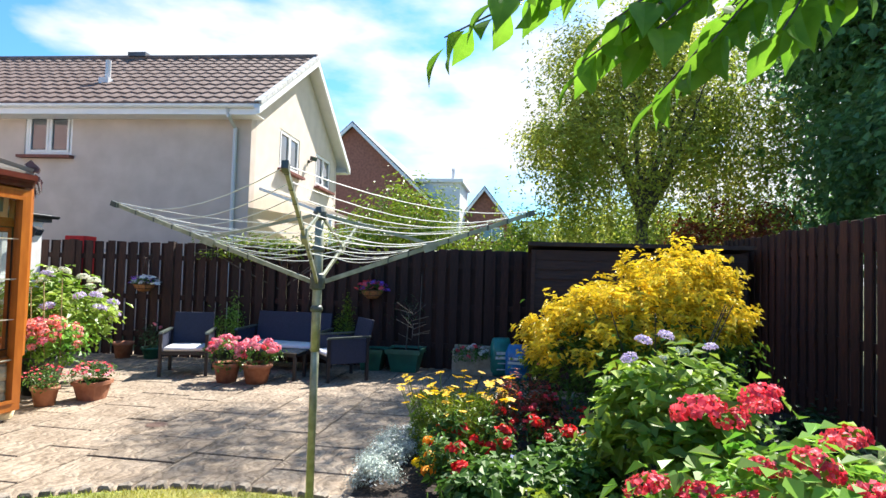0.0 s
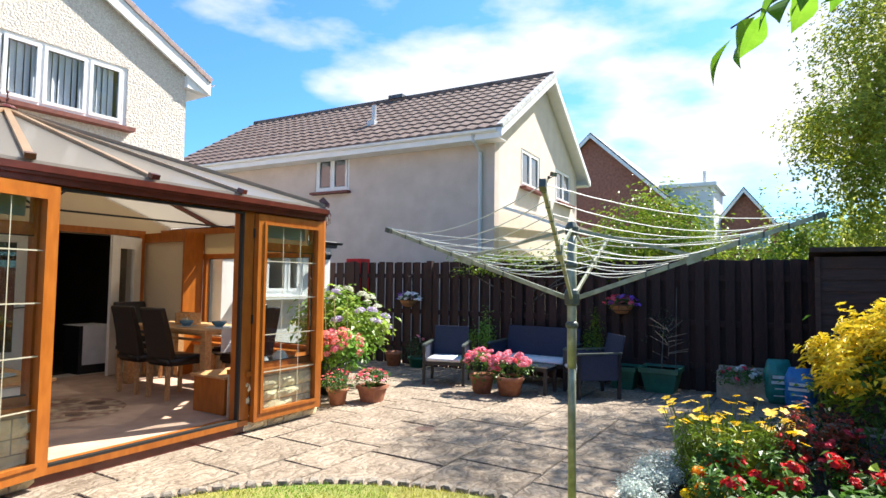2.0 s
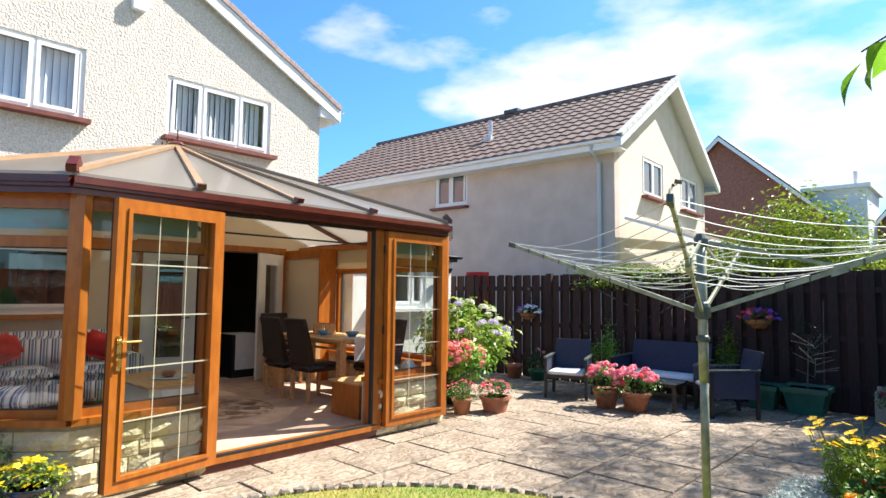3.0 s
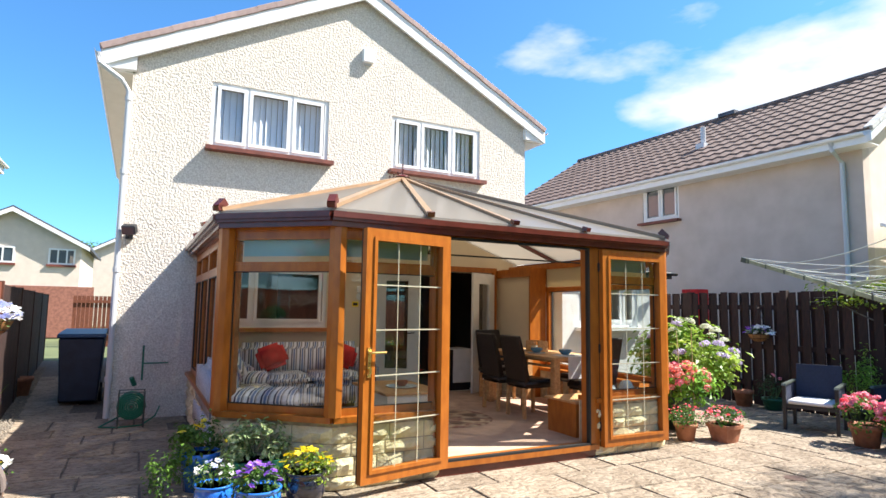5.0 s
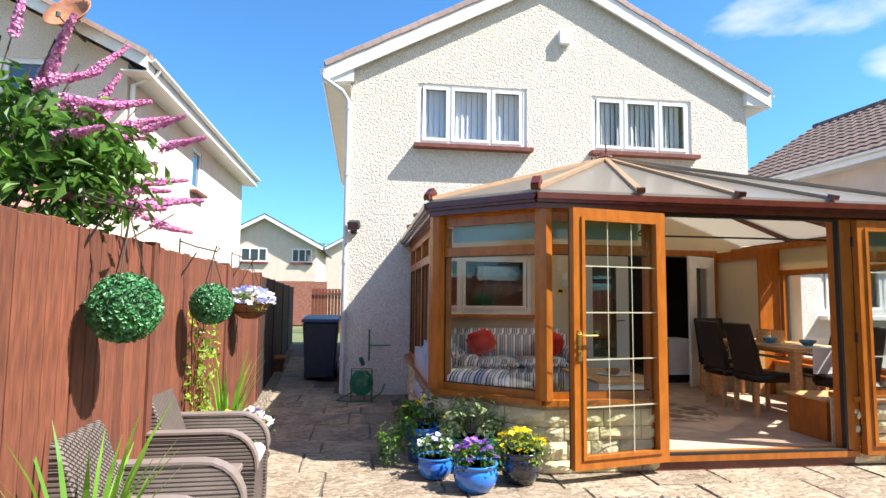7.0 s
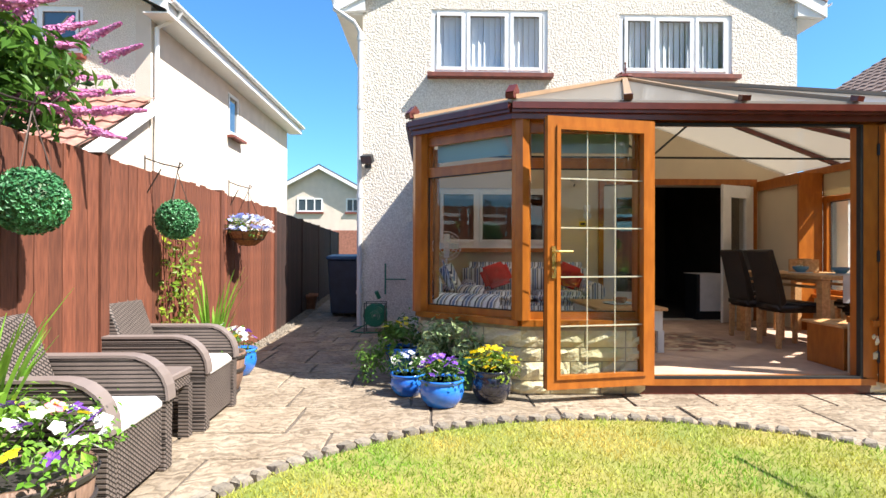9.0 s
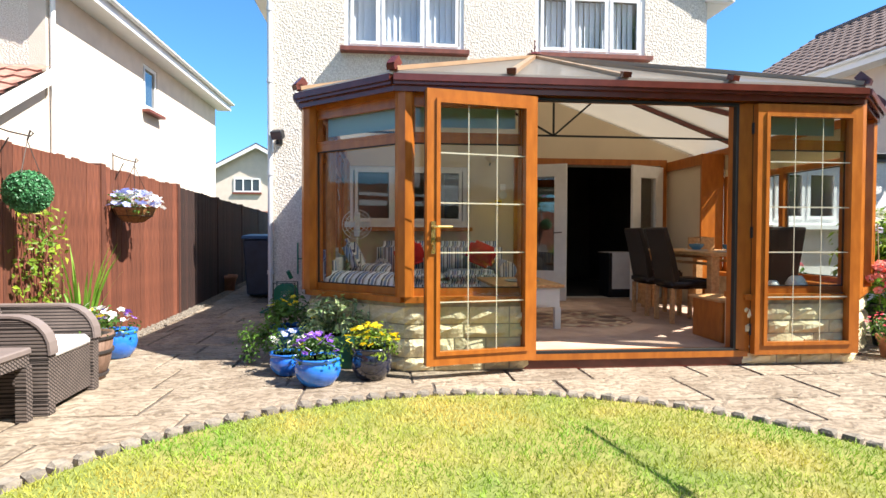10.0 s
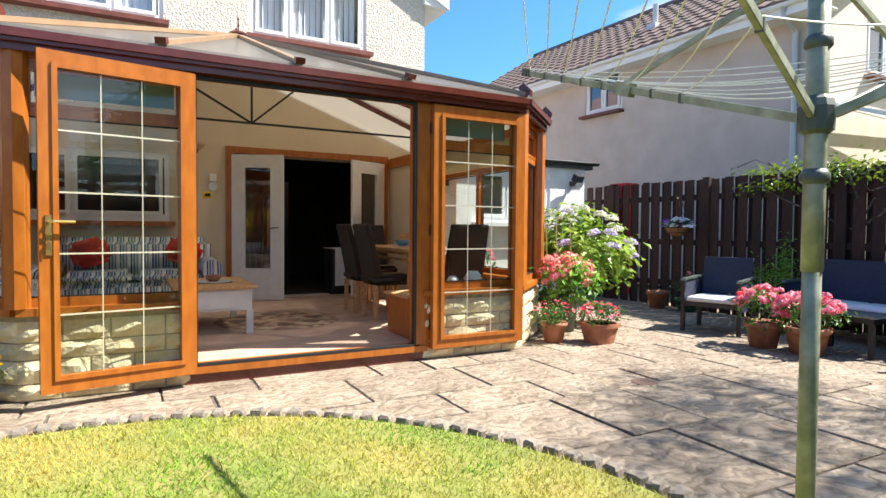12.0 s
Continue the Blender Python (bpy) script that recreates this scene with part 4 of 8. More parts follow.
M["leaf_oak"] = leaf_mat("tree_leaf", (0.07, 0.17, 0.06), (0.18, 0.34, 0.12), trans=0.5, scale=0.8)
M["leaf_birch"] = leaf_mat("birch_leaf", (0.26, 0.34, 0.04), (0.55, 0.56, 0.10), trans=0.5, scale=0.7)
M["leaf_topiary"] = leaf_mat("topiary_leaf", (0.03, 0.13, 0.05), (0.09, 0.30, 0.12), trans=0.1, scale=9)
M["leaf_cream"] = leaf_mat("variegated_leaf", (0.12, 0.24, 0.06), (0.62, 0.66, 0.36), trans=0.2, scale=40)
M["leaf_silver"] = leaf_mat("silver_leaf", (0.34, 0.42, 0.38), (0.62, 0.68, 0.62), trans=0.15, scale=20)
M["leaf_red"] = leaf_mat("red_leaf", (0.16, 0.03, 0.02), (0.30, 0.08, 0.03))
M["grass"] = mat("grass_blade", (0.17, 0.33, 0.015), 0.6, color2=(0.56, 0.42, 0.09), scale=1.3, island=0.35, trans=0.3, pos=(0.40, 0.66))
M["bark"] = mat("bark", (0.06, 0.05, 0.04), 0.9, color2=(0.14, 0.12, 0.10), scale=12, stretch=(3, 3, 0.6), bump=0.6, bscale=25)
M["stem"] = mat("green_stem", (0.10, 0.16, 0.04), 0.6, var=0.2)
M["cane"] = mat("bamboo_cane", (0.45, 0.36, 0.18), 0.5, var=0.15, scale=10)


def petal(name, c, c2=None, island=0.15):
    return mat(name, c, 0.6, color2=c2 or tuple(min(1, x * 1.25) for x in c), scale=25, island=island, trans=0.3)


M["pet_pink"] = petal("pink_petal", (0.85, 0.16, 0.26), (0.95, 0.45, 0.50))
M["pet_salmon"] = petal("salmon_petal", (0.90, 0.20, 0.16), (0.95, 0.48, 0.42))
M["pet_red"] = petal("red_petal", (0.70, 0.012, 0.02), (0.85, 0.05, 0.05))
M["pet_crimson"] = petal("crimson_petal", (0.72, 0.02, 0.06), (0.92, 0.16, 0.20))
M["pet_white"] = petal("white_petal", (0.80, 0.80, 0.74), (0.9, 0.9, 0.88))
M["pet_lilac"] = petal("lilac_petal", (0.55, 0.42, 0.75), (0.78, 0.70, 0.85))
M["pet_blue"] = petal("blue_petal", (0.22, 0.28, 0.72), (0.45, 0.50, 0.85))
M["pet_purple"] = petal("purple_petal", (0.13, 0.03, 0.38), (0.28, 0.10, 0.60))
M["pet_yellow"] = petal("yellow_petal", (0.90, 0.62, 0.01), (0.95, 0.80, 0.03))
M["pet_orange"] = petal("orange_petal", (0.90, 0.28, 0.01), (0.95, 0.45, 0.02))
M["pet_budd"] = petal("buddleia_petal", (0.55, 0.13, 0.38), (0.86, 0.45, 0.68), island=0.3)
M["pet_cream"] = petal("cream_petal", (0.70, 0.70, 0.50), (0.85, 0.85, 0.75))


def bush(parent, n, c, r, leaf, size, clumps=40, aspect=0.5, name="leaves", **k):
    p, q = clump_points(n, c, r, clumps, **k)
    s = size * nr.uniform(0.6, 1.25, n)
    return np_part(name, [leaf_mesh(p, q, s, aspect)], leaf, parent)


def head_mesh(name, r, n, ps, material, flat=0.7):
    """A round flower head of many small petals."""
    d = nr.normal(size=(n, 3))
    d /= np.linalg.norm(d, axis=1, keepdims=True)
    d[:, 2] = np.abs(d[:, 2]) * 1.0 - 0.25
    d /= np.linalg.norm(d, axis=1, keepdims=True)
    p = d * r * nr.uniform(0.82, 1.05, (n, 1)) * np.array([1, 1, flat])
    return mesh_np(name, [leaf_mesh(p, d + nr.normal(size=(n, 3)) * 0.35, np.full(n, ps) * nr.uniform(0.7, 1.2, n), 0.95, 0.15)], material)


def bloom_mesh(name, r, material):
    """A flat open flower with five petals."""
    v, f = [], []
    for k in range(5):
        a = 2 * math.pi * k / 5
        i = len(v)
        for rr, da, z in ((0.0, 0, 0.0), (0.75, -0.55, 0.12), (1.0, 0, 0.05), (0.75, 0.55, 0.12)):
            v.append((r * rr * math.cos(a + da), r * rr * math.sin(a + da), z * r))
        f += [(i, i + 1, i + 2), (i, i + 2, i + 3)]
    me = bpy.data.meshes.new(name)
    me.from_pydata(v, [], f)
    me.materials.append(M[material])
    return me


def scatter(parent, me, pts, name="flower", tilt=0.7, face=None, smin=0.8, smax=1.2):
    r = random.Random(len(pts) + int(abs(pts[0][0]) * 100))
    for p in pts:
        o = new(name, me)
        o.parent = parent
        if face is None:
            d = Vector((r.uniform(-tilt, tilt), r.uniform(-tilt, tilt), 1))
        else:
            d = Vector(face) + Vector((r.uniform(-tilt, tilt), r.uniform(-tilt, tilt), r.uniform(-tilt, tilt)))
        s = r.uniform(smin, smax)
        o.matrix_local = Matrix.Translation(p) @ d.to_track_quat("Z", "X").to_matrix().to_4x4() @ Matrix.Rotation(r.uniform(0, 6.28), 4, "Z") @ Matrix.Diagonal((s, s, s, 1))


def dome_pts(n, c, r, seed=0, low=0.1):
    q = random.Random(seed)
    out = []
    while len(out) < n:
        d = Vector((q.gauss(0, 1), q.gauss(0, 1), abs(q.gauss(0, 1)) + low)).normalized()
        p = Vector((c[0] + d.x * r[0], c[1] + d.y * r[1], c[2] + d.z * r[2]))
        if all((p - o).length > min(r) * 0.22 for o in out) or q.random() < 0.1:
            out.append(p)
    return out


# ---------------- garden surfaces ----------------
def flag_ok(x0, x1, y0, y1):
    # keep those not wholly under the lawn
    far = max(math.hypot(x - LC[0], y - LC[1]) for x in (x0, x1) for y in (y0, y1))
    if far < LR - 0.15:
        return False
    if x0 > 0.55 or (x0 > -0.75 and 3.0 < (y0 + y1) / 2 < 7.2):
        return False
    if x1 < HX and y1 > 0.6:
        return False
    if -8.44 < (x0 + x1) / 2 < -5.2 and 1.7 < (y0 + y1) / 2 < 6.8:
        return False
    if -5.2 < (x0 + x1) / 2 < -4.7 and 2.3 < (y0 + y1) / 2 < 6.2:
        return False
    return True


FLAGS = []


def lay_flags():
    r = random.Random(21)
    y = -1.45
    pat = [0.6, 0.45, 0.6, 0.9, 0.6, 0.45]
    x_edges = []
    x = -14.0
    k = 0
    while x < 3.1:
        w = r.choice((0.45, 0.6, 0.6, 0.75))
        x_edges.append((x, min(3.15, x + w)))
        x += w
    for x0, x1 in x_edges:
        y = -1.5 + r.uniform(-0.4, 0.0)
        while y < 10.25:
            L = r.choice((0.45, 0.6, 0.9, 0.9, 0.75))
            y1 = min(10.35, y + L)
            if y1 - y > 0.15 and flag_ok(x0, x1, y, y1) and y1 > fy((x0 + x1) / 2) + 0.1:
                FLAGS.append((x0 + 0.008, x1 - 0.008, max(y, fy(x0) + 0.03) + 0.008, y1 - 0.008))
            y = y1


def flag_piece(x0, x1, y0, y1, r):
    bm = nb()
    w, h = (x1 - x0) / 2, (y1 - y0) / 2
    nx, ny = 4, 4
    rim = []
    def jig(a):
        return a + r.uniform(-0.006, 0.006)
    for i in range(nx):
        rim.append((jig(-w + 2 * w * i / nx), jig(-h)))
    for i in range(ny):
        rim.append((jig(w), jig(-h + 2 * h * i / ny)))
    for i in range(nx):
        rim.append((jig(w - 2 * w * i / nx), jig(h)))
    for i in range(ny):
        rim.append((jig(-w), jig(h - 2 * h * i / ny)))
    top = [bm.verts.new((x * 0.985, y * 0.985, 0.0)) for x, y in rim]
    mid = [bm.verts.new((x, y, -0.007)) for x, y in rim]
    n = len(rim)
    bm.faces.new(top)
    for k in range(n):
        j = (k + 1) % n
        bm.faces.new((top[k], mid[k], mid[j], top[j]))
    me = bpy.data.meshes.new("flagstone")
    bm.to_mesh(me)
    bm.free()
    me.materials.append(M["slab"])
    return me


def lay_edging():
    e = thing("lawn_edging", "ring of small rough grey stone edging blocks round the lawn", "edging")
    e["kind"] = "structure"
    del e["category"]
    r = random.Random(5)
    metas = []
    for k in range(4):
        bm = nb()
        box(bm, -0.045, 0.045, -0.040, 0.040, -0.02, 0.045)
        finish(bm, bevel=0.014)
        for v in bm.verts:
            v.co += Vector((r.uniform(-1, 1), r.uniform(-1, 1), r.uniform(-1, 1))) * 0.006
        me = bpy.data.meshes.new("edging_block")
        bm.to_mesh(me)
        bm.free()
        me.materials.append(M["edge"])
        metas.append(me)
    n = 132
    for k in range(n):
        a = 2 * math.pi * k / n
        x, y = LC[0] + math.cos(a) * (LR + 0.03), LC[1] + math.sin(a) * (LR + 0.03)
        if x > 0.0 and y > 3.5:
            continue
        o = new("edging_block", metas[k % 4])
        o.parent = e
        o.matrix_world = Matrix.Translation((x, y, 0.0)) @ Matrix.Rotation(a + r.uniform(-0.1, 0.1), 4, "Z")


M["edge"] = mat("edging_stone", (0.15, 0.125, 0.10), 0.9, color2=(0.29, 0.25, 0.20), scale=20, bump=0.6, bscale=50, objrand=0.2)


def lay_grass():
    n = 85000
    a = nr.uniform(0, 2 * math.pi, n)
    rad = LR * 0.985 * np.sqrt(nr.uniform(0, 1, n))
    x, y = LC[0] + rad * np.cos(a), LC[1] + rad * np.sin(a)
    h = nr.uniform(0.012, 0.034, n)
    th = nr.uniform(0, 2 * math.pi, n)
    w = nr.uniform(0.0022, 0.004, n)
    lean = nr.normal(size=(n, 2)) * 0.016
    z = np.full(n, 0.02)
    v = np.stack([np.stack([x - w * np.cos(th), y - w * np.sin(th), z], 1),
                  np.stack([x + w * np.cos(th), y + w * np.sin(th), z], 1),
                  np.stack([x + lean[:, 0], y + lean[:, 1], z + h], 1)], 1).reshape(-1, 3)
    i = np.arange(n) * 3
    f = np.stack([i, i + 1, i + 2], 1)
    g = np_part("grass", [(v, f)], "grass", None, "short mown grass, green with straw-coloured patches", "stuff")
    return g


lay_grass()
lay_edging()

# soil bed
bm = nb()
pts = [(0.55, 0.2), (0.75, 3.3), (-0.2, 4.5), (-0.80, 4.75), (-0.86, 6.2), (-0.62, 7.25), (0.45, 7.45), (0.55, 8.35), (3.17, 8.35), (3.17, -1.0), (0.55, -1.0)]
t = [bm.verts.new((x, y, 0.035)) for x, y in pts]
b = [bm.verts.new((x, y, -0.04)) for x, y in pts]
bm.faces.new(t)
for k in range(len(pts)):
    j = (k + 1) % len(pts)
    bm.faces.new((t[k], b[k], b[j], t[j]))
part("soil_bed", bm, "soil", None, "dark soil of the flower bed", "structure")


# ---------------- conservatory doors ----------------
def door_leaf(name, hinge, free, handle_side_out, label):
    """A fully glazed leaf between two plan points, with gilt glazing strips."""
    g = thing(name, label, "door")
    g["kind"] = "structure"
    del g["category"]
    A, B = Vector(hinge), Vector(free)
    d = (B - A).normalized()
    L = (B - A).length
    s = Vector((d.y, -d.x))
    if s.x < 0:
        s = -s
        A, B = B, A
        d = -d
    z0, z1 = 0.10, 2.14
    bm = nb()
    frame_rect(bm, A, B, z0, z1, 0.095, 0.06, 0.0, wb=0.10)
    frame_rect(bm, A + d * 0.07, B - d * 0.07, z0 + 0.075, z1 - 0.07, 0.03, 0.012, 0.06)
    part("door_frame", bm, "oak", g)
    bm = nb()
    frame_rect(bm, A, B, z0, z1, 0.03, 0.02, -0.02)
    part("rebate_seal", bm, "darkseal", g)
    ga, gb = A + d * 0.098, B - d * 0.098
    gz0, gz1 = z0 + 0.10, z1 - 0.095
    bm = nb()
    pane_quad(bm, ga, gb, gz0, gz1, 0.03)
    part("pane", bm, "doorglass", g)
    for k in range(1, 5):
        z = gz0 + (gz1 - gz0) * k / 5
        bm = nb()
        panel(bm, ga, gb, z - 0.005, z + 0.005, 0.004, 0.041)
        part("glazing_strip", bm, "gilt", g)
    for k in (1, 2):
        u = ga.lerp(gb, k / 3)
        bm = nb()
        panel(bm, u - d * 0.003, u + d * 0.003, gz0, gz1, 0.003, 0.0415)
        part("glazing_strip", bm, "gilt", g)
    if handle_side_out:
        F = Vector(free)
        q = d if (F - A).length < 0.01 else -d
        c = F + q * 0.047
        bm = nb()
        panel(bm, c - d * 0.016, c + d * 0.016, 0.93, 1.17, 0.01, 0.06)
        part("handle_plate", bm, "brass", g)
        bm = nb()
        n = Vector((s.x, s.y, 0))
        c3 = Vector((c.x, c.y, 1.13)) + n * 0.06
        q3 = Vector((q.x, q.y, 0))
        tube(bm, [c3, c3 + n * 0.05, c3 + n * 0.055 + q3 * 0.02, c3 + n * 0.055 + q3 * 0.13], 0.009, 8)
        part("handle", bm, "brass", g)
        bm = nb()
        c4 = Vector((c.x, c.y, 1.0)) + n * 0.06
        tube(bm, [c4, c4 + n * 0.022], 0.012, 10)
        bar(bm, c4 + n * 0.03 + Vector((0, 0, 0.01)), c4 + n * 0.03 - Vector((0, 0, 0.04)), 0.02, 0.004)
        part("lock", bm, "brass", g)
    H = Vector(hinge)
    for z in (0.3, 1.1, 1.95):
        bm = nb()
        tube(bm, [(H.x, H.y, z - 0.045), (H.x, H.y, z + 0.045)], 0.013, 8)
        part("hinge", bm, "darkseal", g)
    return g


M["doorglass"] = glass_mat("door_glass", (0.88, 0.92, 0.90), 2.2)
M["gilt"] = mat("pale_gilt_strip", (0.85, 0.80, 0.62), 0.25, metal=0.5)
M["brass"] = mat("brass", (0.75, 0.52, 0.20), 0.25, metal=0.9)
door_leaf("door_1", (-4.40, 3.36), (-4.22, 2.49), True, "oak-brown glazed outer door standing wide open")
door_leaf("door_2", (-4.42, 5.20), (-4.42, 6.12), False, "oak-brown glazed outer door folded back")


# ridge cresting
def cresting():
    bm = nb()
    z = RZ1 + 0.05
    x = RX + 0.02
    for k in range(4):
        xx = x - 0.16 * k
        if xx < HX + 0.08:
            break
        h = 0.17 if k == 0 else 0.10
        tube(bm, [(xx, RY, z), (xx, RY, z + h)], 0.008, 6)
        tube(bm, [(xx - 0.04, RY, z + h * 0.6), (xx - 0.02, RY, z + h * 0.45), (xx, RY, z + h * 0.6), (xx + 0.02, RY, z + h * 0.45), (xx + 0.04, RY, z + h * 0.6)], 0.006, 6)
        lathe(bm, [(0.001, -0.02), (0.016, 0.0), (0.001, 0.022)], 8, (xx, RY, z + h))
    box(bm, x - 0.55, x + 0.05, RY - 0.02, RY + 0.02, z - 0.03, z)
    part("roof_finial", bm, "brown", croof, "dark brown spiked cresting")
    bm = nb()
    lathe(bm, [(0.12, 0.0), (0.09, 0.03), (0.03, 0.05), (0.001, 0.055)], 10, (RX, RY, RZ1 + 0.04))
    part("hip_cap", bm, "brown", croof)


cresting()

# boiler flue box, light, etc. on the gable
g = thing("alarm_box", "white plastic alarm box high on the gable wall", "alarm box")
bm = nb()
box(bm, HX, HX + 0.09, 3.87, 4.06, 5.45, 5.68)
part("cover", bm, "white", g, bevel=0.012)
bm = nb()
box(bm, HX, HX + 0.03, 3.91, 4.02, 5.42, 5.45)
part("base", bm, "pipe", g)


def floodlight(name, p, d, label, wall=(1, 0, 0)):
    g = thing(name, label, "outdoor light")
    p, w, d = Vector(p), Vector(wall), Vector(d).normalized()
    bm = nb()
    bar(bm, p, p + w * 0.04, 0.09, 0.07)
    part("bracket", bm, "blackmetal", g)
    bm = nb()
    tube(bm, [p + w * 0.03, p + w * 0.10, p + w * 0.13 + Vector((0, 0, 0.05))], 0.012, 8)
    part("arm", bm, "blackmetal", g)
    c = p + w * 0.15 + Vector((0, 0, 0.08))
    bm = nb()
    bar(bm, c - d * 0.05, c + d * 0.05, 0.17, 0.12)
    part("lamp_housing", bm, "blackmetal", g, bevel=0.008)
    bm = nb()
    bar(bm, c + d * 0.051, c + d * 0.056, 0.15, 0.10)
    part("lens", bm, "mirrorglass", g)
    return g


M["blackmetal"] = mat("black_metal", (0.02, 0.02, 0.022), 0.45, metal=0.2)
floodlight("wall_light", (HX, 0.72, 2.38), (0.9, -0.3, -0.5), "black floodlight bracketed to the harled wall")


# ---------------- white extension beside the patio ----------------
EW = (7.45, 8.82, 1.22, 2.0)


def extension():
    X = -7.40
    bm = nb()
    wall_x(bm, X - 0.22, X, 7.12, 9.52, 0, 2.10, [EW])
    box(bm, -12.0, X - 0.22, 9.30, 9.52, 0, 2.10)
    part("wall_extension", bm, "white_render", None, "white rendered flat-roofed extension", "structure")
    bm = nb()
    box(bm, -12.0, X + 0.05, 7.17, 9.66, 2.10, 2.22)
    part("roof_extension", bm, "slate", None, "flat dark felt roof of the extension", "structure", bevel=0.01)
    gutter("gutter", (X + 0.09, 7.2, 2.20), (X + 0.09, 9.72, 2.20), material="blackmetal", label="black gutter of the extension", r=0.045)
    window("window_4", (X, EW[0]), (X, EW[1]), EW[2], EW[3], (0.38, 0.38, 0.24), label="white window of the extension", sill_m="white")
    floodlight("wall_light", (X, 9.25, 1.86), (0.9, 0.1, -0.5), "black floodlight on the white extension wall")


extension()
floodlight("wall_light", NBM @ Vector((0.0, 3.62, 4.36)), (0.9, -0.5, -0.3), "black floodlight between the windows of the neighbouring gable")


# ---------------- more of the neighbourhood ----------------
def far_house(name, x0, x1, y0, y1, ze, za, material, label, gable="y", roof="slate", wins=(), white=True, at=None):
    """A plain far house. gable 'y': the gable faces -y (or +x when 'x')."""
    h = thing(name, label, "house")
    bm = nb()
    if gable == "y":
        xm = (x0 + x1) / 2
        prism(bm, [(x0, 0), (x1, 0), (x1, ze), (xm, za), (x0, ze)], "y", y0, y1)
    else:
        ym = (y0 + y1) / 2
        prism(bm, [(y0, 0), (y1, 0), (y1, ze), (ym, za), (y0, ze)], "x", x0, x1)
    part("wall", bm, material, h)
    o = 0.35
    if gable == "y":
        sl = (za - ze) / (xm - x0)
        for e in (x0 - o, x1 + o):
            bm = nb()
            zz = ze - o * sl
            prism(bm, [(e, zz + 0.02), (xm, za + 0.02), (xm, za + 0.16), (e, zz + 0.16)], "y", y0 - 0.3, y1 + 0.3)
            part("roof", bm, roof, h)
            bm = nb()
            prism(bm, [(e, zz - 0.10), (xm, za - 0.10), (xm, za + 0.08), (e, zz + 0.08)], "y", y0 - 0.36, y0 - 0.31)
            part("barge_board", bm, "white", h)
    else:
        sl = (za - ze) / (ym - y0)
        for e in (y0 - o, y1 + o):
            bm = nb()
            zz = ze - o * sl
            prism(bm, [(e, zz + 0.02), (ym, za + 0.02), (ym, za + 0.16), (e, zz + 0.16)], "x", x0 - 0.3, x1 + 0.3)
            part("roof", bm, roof, h)
            bm = nb()
            prism(bm, [(e, zz - 0.10), (ym, za - 0.10), (ym, za + 0.08), (e, zz + 0.08)], "x", x1 + 0.31, x1 + 0.36)
            part("barge_board", bm, "white", h)
    for a, b, c, d in wins:
        w = new("window")
        w.parent = h
        P = (lambda u, off: (u, y0 - off)) if gable == "y" else (lambda u, off: (x1 + off, u))
        bm = nb()
        if gable == "y":
            frame_rect(bm, (a, y0), (b, y0), c, d, 0.07, 0.05, -0.01)
            panel(bm, ((a + b) / 2 - 0.03, y0), ((a + b) / 2 + 0.03, y0), c + 0.07, d - 0.07, 0.05, -0.01)
        else:
            frame_rect(bm, (x1, a), (x1, b), c, d, 0.07, 0.05, -0.01)
            for t in (0.35, 0.68):
                panel(bm, (x1, a + (b - a) * t - 0.03), (x1, a + (b - a) * t + 0.03), c + 0.07, d - 0.07, 0.05, -0.01)
        part("window_frame", bm, "white", w)
        bm = nb()
        if gable == "y":
            panel(bm, (a + 0.07, y0), (b - 0.07, y0), c + 0.07, d - 0.07, 0.02, -0.005)
        else:
            panel(bm, (x1, a + 0.07), (x1, b - 0.07), c + 0.07, d - 0.07, 0.02, -0.005)
        part("pane", bm, "mirrorglass", w)
        bm = nb()
        if gable == "y":
            panel(bm, (a - 0.05, y0), (b + 0.05, y0), c - 0.1, c - 0.005, 0.10, -0.01)
        else:
            panel(bm, (x1, a - 0.05), (x1, b + 0.05), c - 0.1, c - 0.005, 0.10, -0.01)
        part("window_sill", bm, "redsill", w)
    return h


M["cladding"] = mat("white_cladding", (0.72, 0.74, 0.76), 0.6, var=0.05, scale=3)
far_house("brick_house", -12.66, -3.66, 28.0, 37.0, 4.15, 8.38, "redbrick", "red brick gable house with a steep slate roof", wins=())
far_house("brick_house", -4.25, 0.15, 31.0, 38.0, 2.95, 5.8, "redbrick", "small red brick gable house beyond the shrubs", wins=((-2.25, -1.05, 3.15, 3.85),))
g = thing("dormer", "white boarded dormer on the slope of the brick house", "dormer")
bm = nb()
box(bm, -5.05, -3.05, 28.6, 32.0, 2.9, 5.77)
part("wall", bm, "cladding", g)
bm = nb()
box(bm, -5.25, -2.90, 28.4, 32.1, 5.77, 5.92)
part("roof", bm, "white", g)
bm = nb()
tube(bm, [(-3.45, 29, 5.9), (-3.45, 29, 6.5)], 0.07, 8)
part("flue", bm, "pipe", g)
g = thing("dormer", "small white boarded dormer on the little brick house", "dormer")
bm = nb()
box(bm, -0.1, 1.1, 30.0, 32.0, 2.3, 4.02)
part("wall", bm, "cladding", g)
bm = nb()
box(bm, -0.2, 1.25, 29.9, 32.1, 4.02, 4.12)
part("roof", bm, "slate", g)
far_house("cream_house", -38.0, -30.0, -6.6, -1.5, 4.05, 5.42, "cream_render", "cream rendered gable house over a brick base", gable="x", wins=((-5.2, -3.9, 3.15, 3.85), (-2.7, -1.7, 3.15, 3.85)))
bm = nb()
box(bm, -29.98, -29.9, -4.6, -0.9, 0, 2.2)
part("wall_brick", bm, "redbrick", None, "low red brick plinth wall of the cream house", "structure")
far_house("pale_house", -52, -44, -2.6, 3.0, 4.6, 6.2, "cream_render", "pale far house behind a hedge", gable="x")
